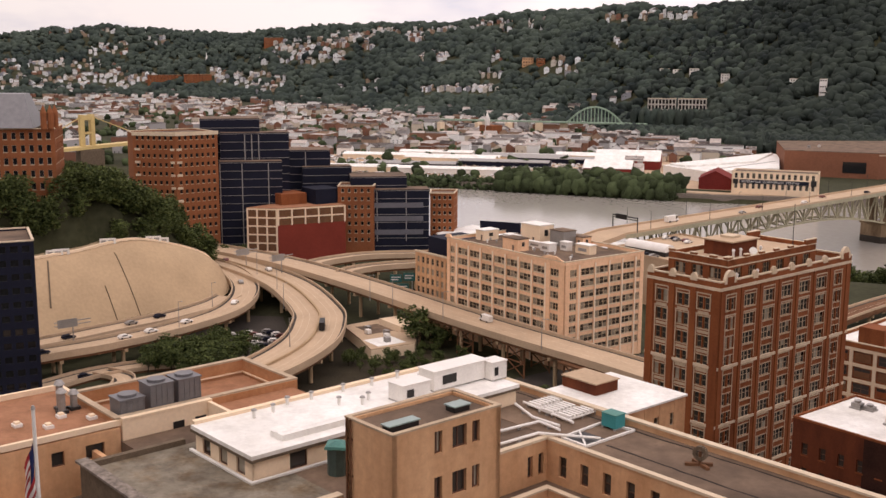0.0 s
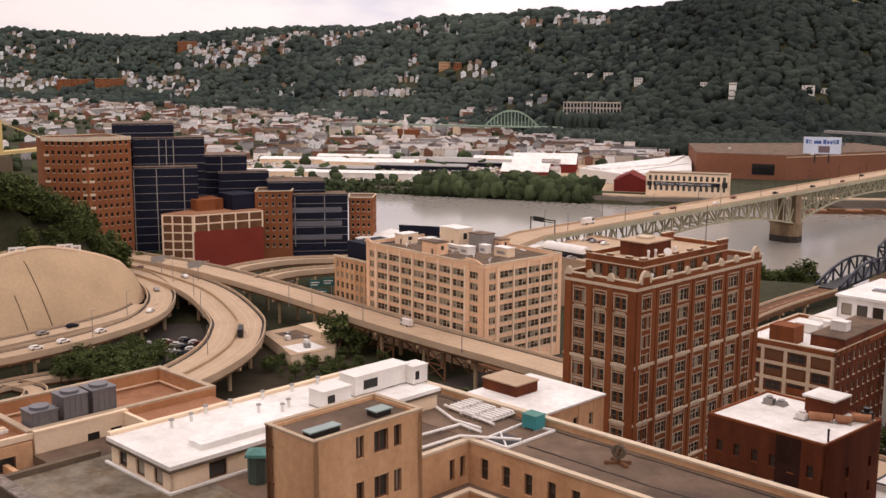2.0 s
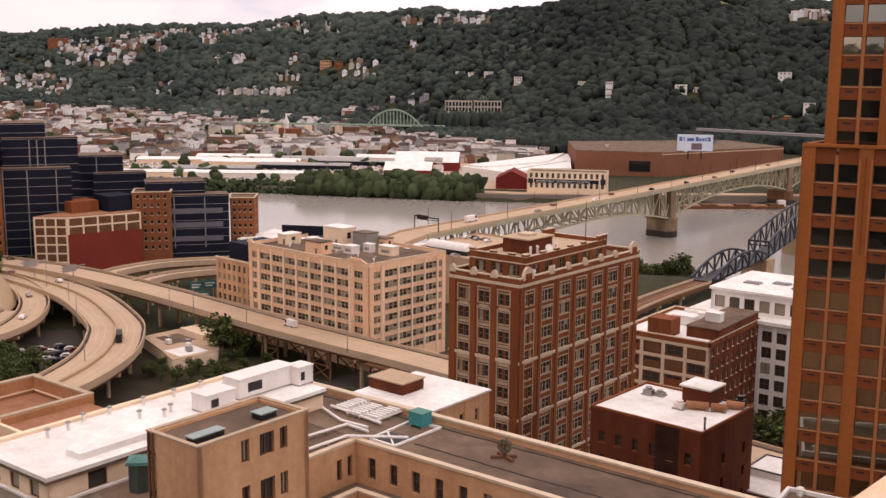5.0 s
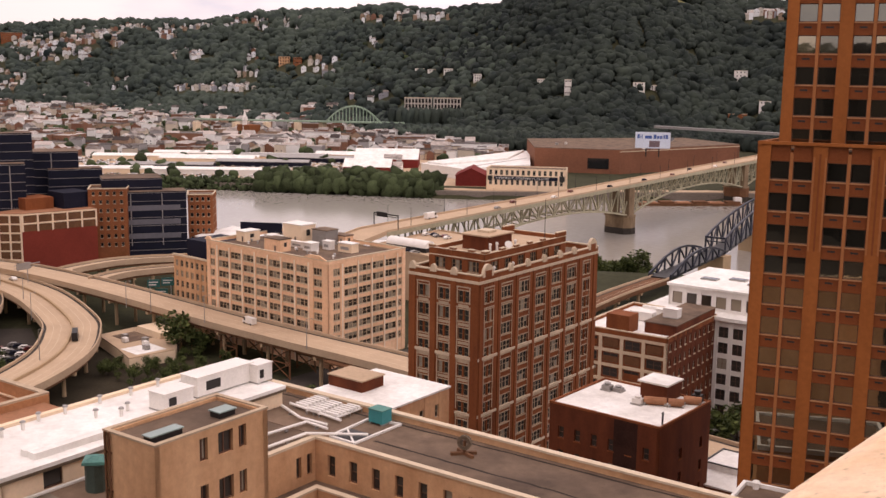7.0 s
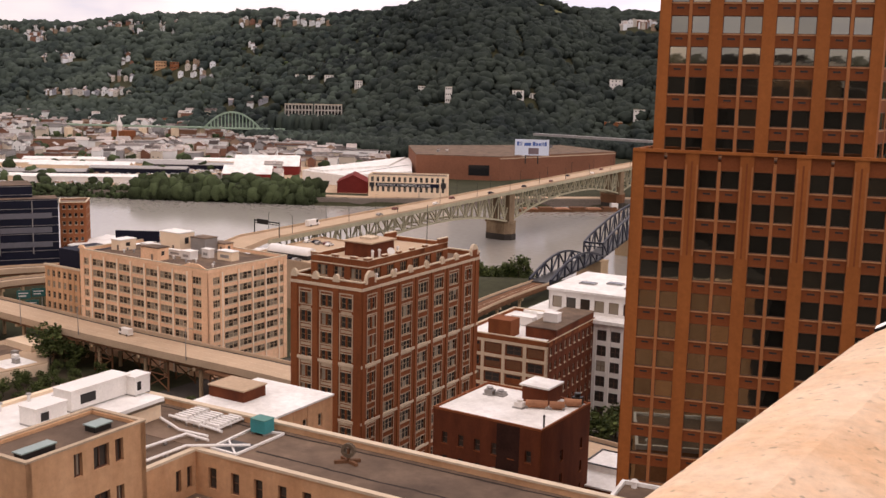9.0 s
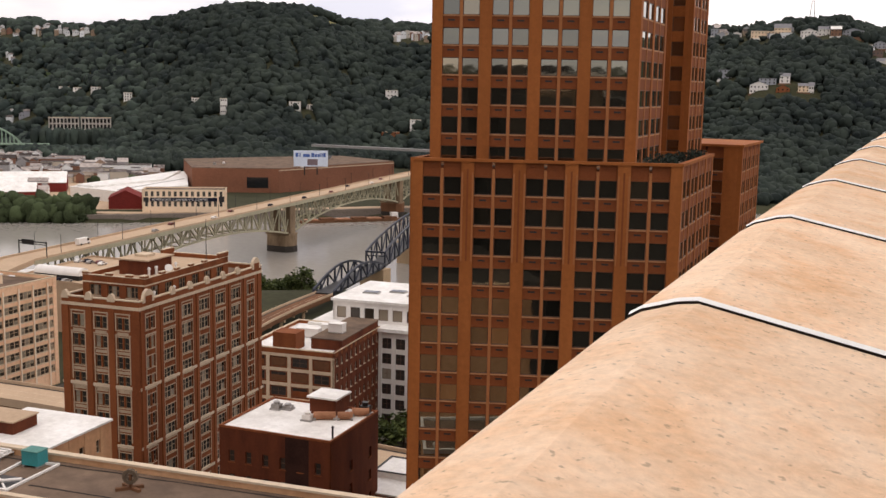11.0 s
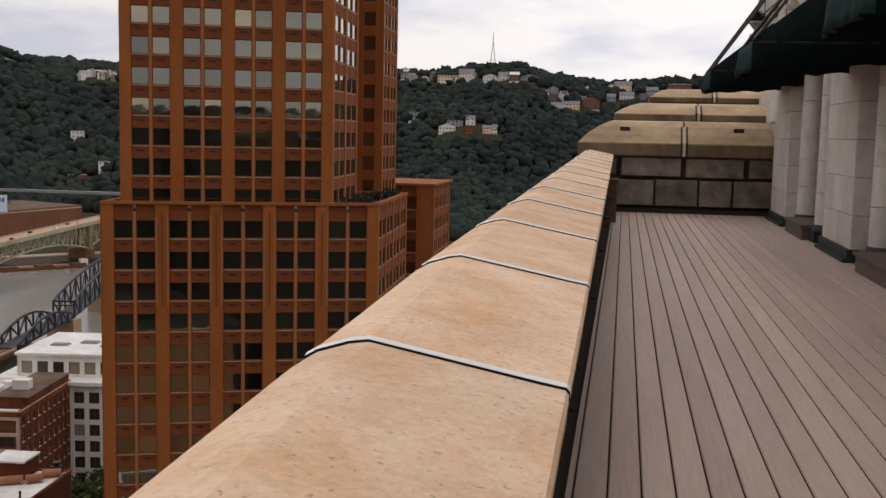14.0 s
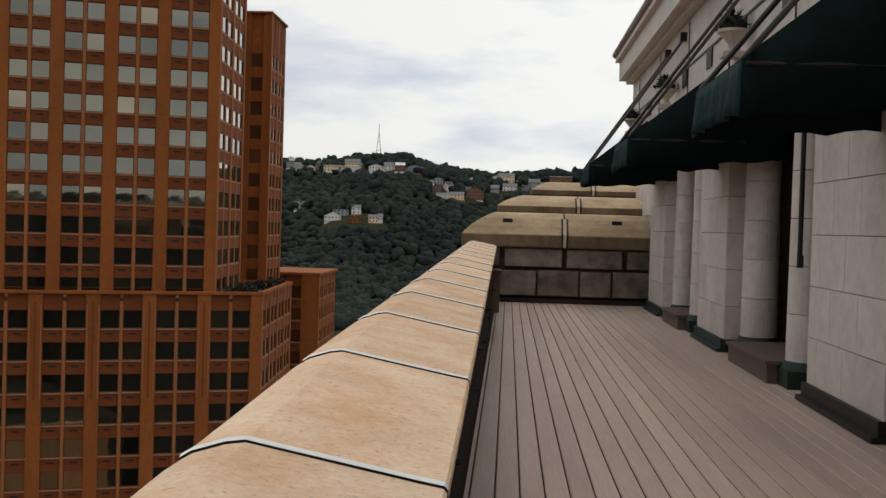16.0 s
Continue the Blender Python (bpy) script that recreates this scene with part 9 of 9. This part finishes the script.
def joined_trees(name, label, spots):
    """Leafy crowns too many to count, in one mesh."""
    shapes = []
    for k in range(5):
        c = leaf_crown(20 + k, 4.6, 8.2)
        shapes.append((np.array(c.v), np.array(c.f)))
    V, F, n = [], [], 0
    for i, (x, y, h) in enumerate(spots):
        v, f = shapes[i % 5]
        k, a = h / 10, 0.7 * i
        c, s = math.cos(a), math.sin(a)
        V.append(np.stack([x + k * (v[:, 0] * c - v[:, 1] * s), y + k * (v[:, 0] * s + v[:, 1] * c), ground_z(x, y) + k * (v[:, 2] + 1.2)], 1))
        F.append(f + n)
        n += len(v)
    me = bpy.data.meshes.new(name)
    me.from_pydata(np.concatenate(V).tolist(), [], np.concatenate(F).tolist())
    me.materials.append(LEAF_N)
    tagged(new(name, me), label, "trees", kind="stuff")


def build_trees():
    kinds = [make_tree(1, 10, 4.5), make_tree(2, 13, 5.5), make_tree(3, 8, 4.2)]
    spots, bluff = [(-308, 198, 14), (-311, 203, 9), (-303.5, 205, 8)], []
    for _ in range(70):
        spots.append((rng.uniform(-352, -316) + 0, rng.uniform(104, 146), rng.uniform(5, 9)))
    for a0, near, far, low, high, n in ((68.4, 4, 42, 8, 13, 175), (74.5, 1, 14, 9, 13, 34), (70.5, -14, 6, 6, 11, 110)):
        for _ in range(n):
            az = rng.uniform(a0, 80)
            r = table(BROW, az) + rng.uniform(near, far)
            x, y = -r * math.sin(radians(az)), r * math.cos(radians(az))
            if not (-462 < x < -424 and 78 < y < 118):
                bluff.append((x, y, rng.uniform(low, high)))
    joined_trees("bluff_trees", "dense leafy green trees on the bluff over the coated slope", bluff)
    for _ in range(26):
        spots.append((rng.uniform(-325, -283), rng.uniform(440, 478), rng.uniform(8, 13)))
    for _ in range(14):
        spots.append((rng.uniform(-132, -112), rng.uniform(240, 300), rng.uniform(9, 14)))
    for _ in range(10):
        spots.append((rng.uniform(-492, -478), rng.uniform(196, 214), rng.uniform(6, 9)))
    for _ in range(60):
        spots.append((rng.uniform(-318, -268), rng.uniform(166, 203), rng.uniform(2.6, 5.2)))
    for _ in range(26):
        spots.append((rng.uniform(-275, -236), rng.uniform(140, 198), rng.uniform(3, 5.5)))
    n = 0
    for x, y, h in spots:
        ramp = any(abs(x - a) < 9 and abs(y - b) < 9 for a, b in ((-345, 80), (-347, 101), (-352, 118), (-356, 130), (-362, 143), (-361, 84), (-367, 106), (-324, 168), (-337, 96)))
        if ramp or (-340 < x < -303 and 178 < y < 207 and h < 8):
            continue
        k = n % 3
        base = (10, 13, 8)[k]
        z = ground_z(x, y)
        if n < 3:
            kinds[n].matrix_world = pose(x, y, z, 0, 0, 0) @ Matrix.Diagonal((h / base, h / base, h / base, 1))
        else:
            o = copy_thing(kinds[k], pose(x, y, z, 0, 0, 47 * n))
            o.scale = (h / base,) * 3
        n += 1


build_trees()


# ---- cars and lamps ----
def make_car(name, label, paint, length=4.6, tall=1.45, van=False):
    c = thing(name, label, "car", (0, 0, -500))
    w = 0.9
    prof = [(-length / 2, 0.35), (length / 2, 0.35), (length / 2, 0.75), (length * 0.22, 0.92), (length * 0.10, tall), (-length * 0.30, tall), (-length * 0.44, 0.98), (-length / 2, 0.9)]
    if van:
        prof = [(-length / 2, 0.35), (length / 2, 0.35), (length / 2, 1.0), (length * 0.42, 1.2), (length * 0.33, tall), (-length / 2, tall)]
    n = len(prof)
    m = Mesh()
    m.v = [(x, y, z) for y in (-w, w) for x, z in prof]
    m.f = [tuple(range(n)), tuple(range(2 * n - 1, n - 1, -1))] + [(i, n + i, n + (i + 1) % n, (i + 1) % n) for i in range(n)]
    part("body", m, paint, c)
    g = Mesh().box(-length * 0.28, length * 0.12, -w - 0.012, w + 0.012, 0.98, tall - 0.12) if not van else Mesh().box(length * 0.2, length * 0.36, -w - 0.012, w + 0.012, 1.2, tall - 0.15)
    part("glass", g, GLASS_D, c)
    for x in (-length * 0.31, length * 0.31):
        for y in (-w, w):
            part("wheel", Mesh().tube((x, y - 0.1, 0.33), (x, y + 0.1, 0.33), 0.33, k=12), DARK_METAL, c)
    return c


def build_cars():
    paints = {"white": WHITE_M, "black": BLACK, "silver": GREY, "dark red": mat("dark_red_paint", (0.12, 0.02, 0.015), 0.35, vary=0.1, bump=0)}
    kinds = {k: make_car("car", f"{k} car seen from above", p) for k, p in paints.items()}
    van = make_car("van", "white delivery van on the highway", WHITE_M, 5.8, 2.4, True)
    truck = make_car("truck", "dark dump truck on the curving ramp", DARK_METAL, 9.0, 3.0, True)
    rows = [(-344, 80, 8, 95, "black"), (-352, 118, 8, 100, "white"), (-362, 93, 7.25, 97, "black"), (-349, 108, 8, 98, "white"), (-370, 117, 7.25, 105, "silver"), (-374.5, 129, 7.25, 108, "black"), (-358, 133, 8.05, 112, "white"),
            (-376, 159, 8.4, 140, "white"), (-407, 175, 9.2, 165, "silver"), (-451, 187, 10.3, 175, "dark red"), (-421, 194, 10.2, 175, "white"), (-333, 90, 1.3, 80, "black"), (-316, 80, 1.3, 90, "black"),
            (bridge_x(430) + 8, 430, BZ, 97, "silver"), (bridge_x(455) + 1.5, 455, BZ, 97, "dark red"), (bridge_x(490) + 8, 490, BZ, 97, "white"), (bridge_x(520) + 1.5, 520, BZ, 97, "dark red"), (bridge_x(560) + 8, 560, BZ, 97, "black"), (bridge_x(610) + 8, 610, BZ, 97, "black"), (bridge_x(655) + 8, 655, BZ, 97, "dark red"), (bridge_x(700) + 1.5, 700, BZ, 97, "black"), (bridge_x(735) + 8, 735, BZ, 97, "white"), (bridge_x(770) + 1.5, 770, BZ, 97, "dark red")]
    for k in range(22):
        rows.append((-360 + 3.0 * (k % 8) + 1.2 * (k // 8), 151 + 6.5 * (k // 8) + 0.5 * (k % 8), 0.17, 60, ("white", "silver", "black", "white", "dark red")[k % 5]))
    for k in range(10):
        rows.append((-121 - 1.5 * (k % 3) * 4 - 0.11 * k * 16, 235 + 13 * k, 0.15, 96, ("white", "black", "silver")[k % 3]))
    for k in range(9):
        rows.append((-344.5 + 3.4 * k, 357 + 2.2 * (k % 2), 20, 97, ("white", "black", "silver", "dark red")[k % 4]) if k < 5 else (-346 + 4.0 * k, 318.6, 20, 80, ("silver", "black", "white", "black")[k % 4]))
    seen = set()
    for x, y, z, turn, tone in rows:
        if tone in seen:
            copy_thing(kinds[tone], pose(x, y, z, 0, 0, turn))
        else:
            kinds[tone].matrix_world = pose(x, y, z, 0, 0, turn)
            seen.add(tone)
    van.matrix_world = pose(-288.5, 213.5, 12.02, 0, 0, 178)
    bus = copy_thing(van, pose(bridge_x(378) + 2, 378, BZ + 0.02, 0, 0, 97))
    bus.scale = (1.5, 1.2, 1.3)
    truck.matrix_world = pose(-318, 166.0, 10.02, 0, 0, 150)
    for x, y, z in ((-302, 146, 10), (-338, 196.5, 12), (-326, 199, 12), (-352, 168, 10), (-385, 181, 10), (-352, 128, 8), (-376, 150, 8), (-250, 206.5, 12), (-415, 186, 10.2), (-300, 203.5, 12)):
        o = thing("street_lamp", "tall thin highway lamp post", "street lamp", (x, y, z), group="highway lamps")
        part("post", Mesh().tube((0, 0, 0), (0, 0, 9.5), 0.16, 0.09, 8), GREY, o)
        part("arm", Mesh().tube((0, 0, 9.5), (1.8, 0.6, 9.9), 0.07, k=6), GREY, o)
        part("head", Mesh().box(1.6, 2.4, 0.45, 0.75, 9.82, 9.97), GREY, o)


build_cars()
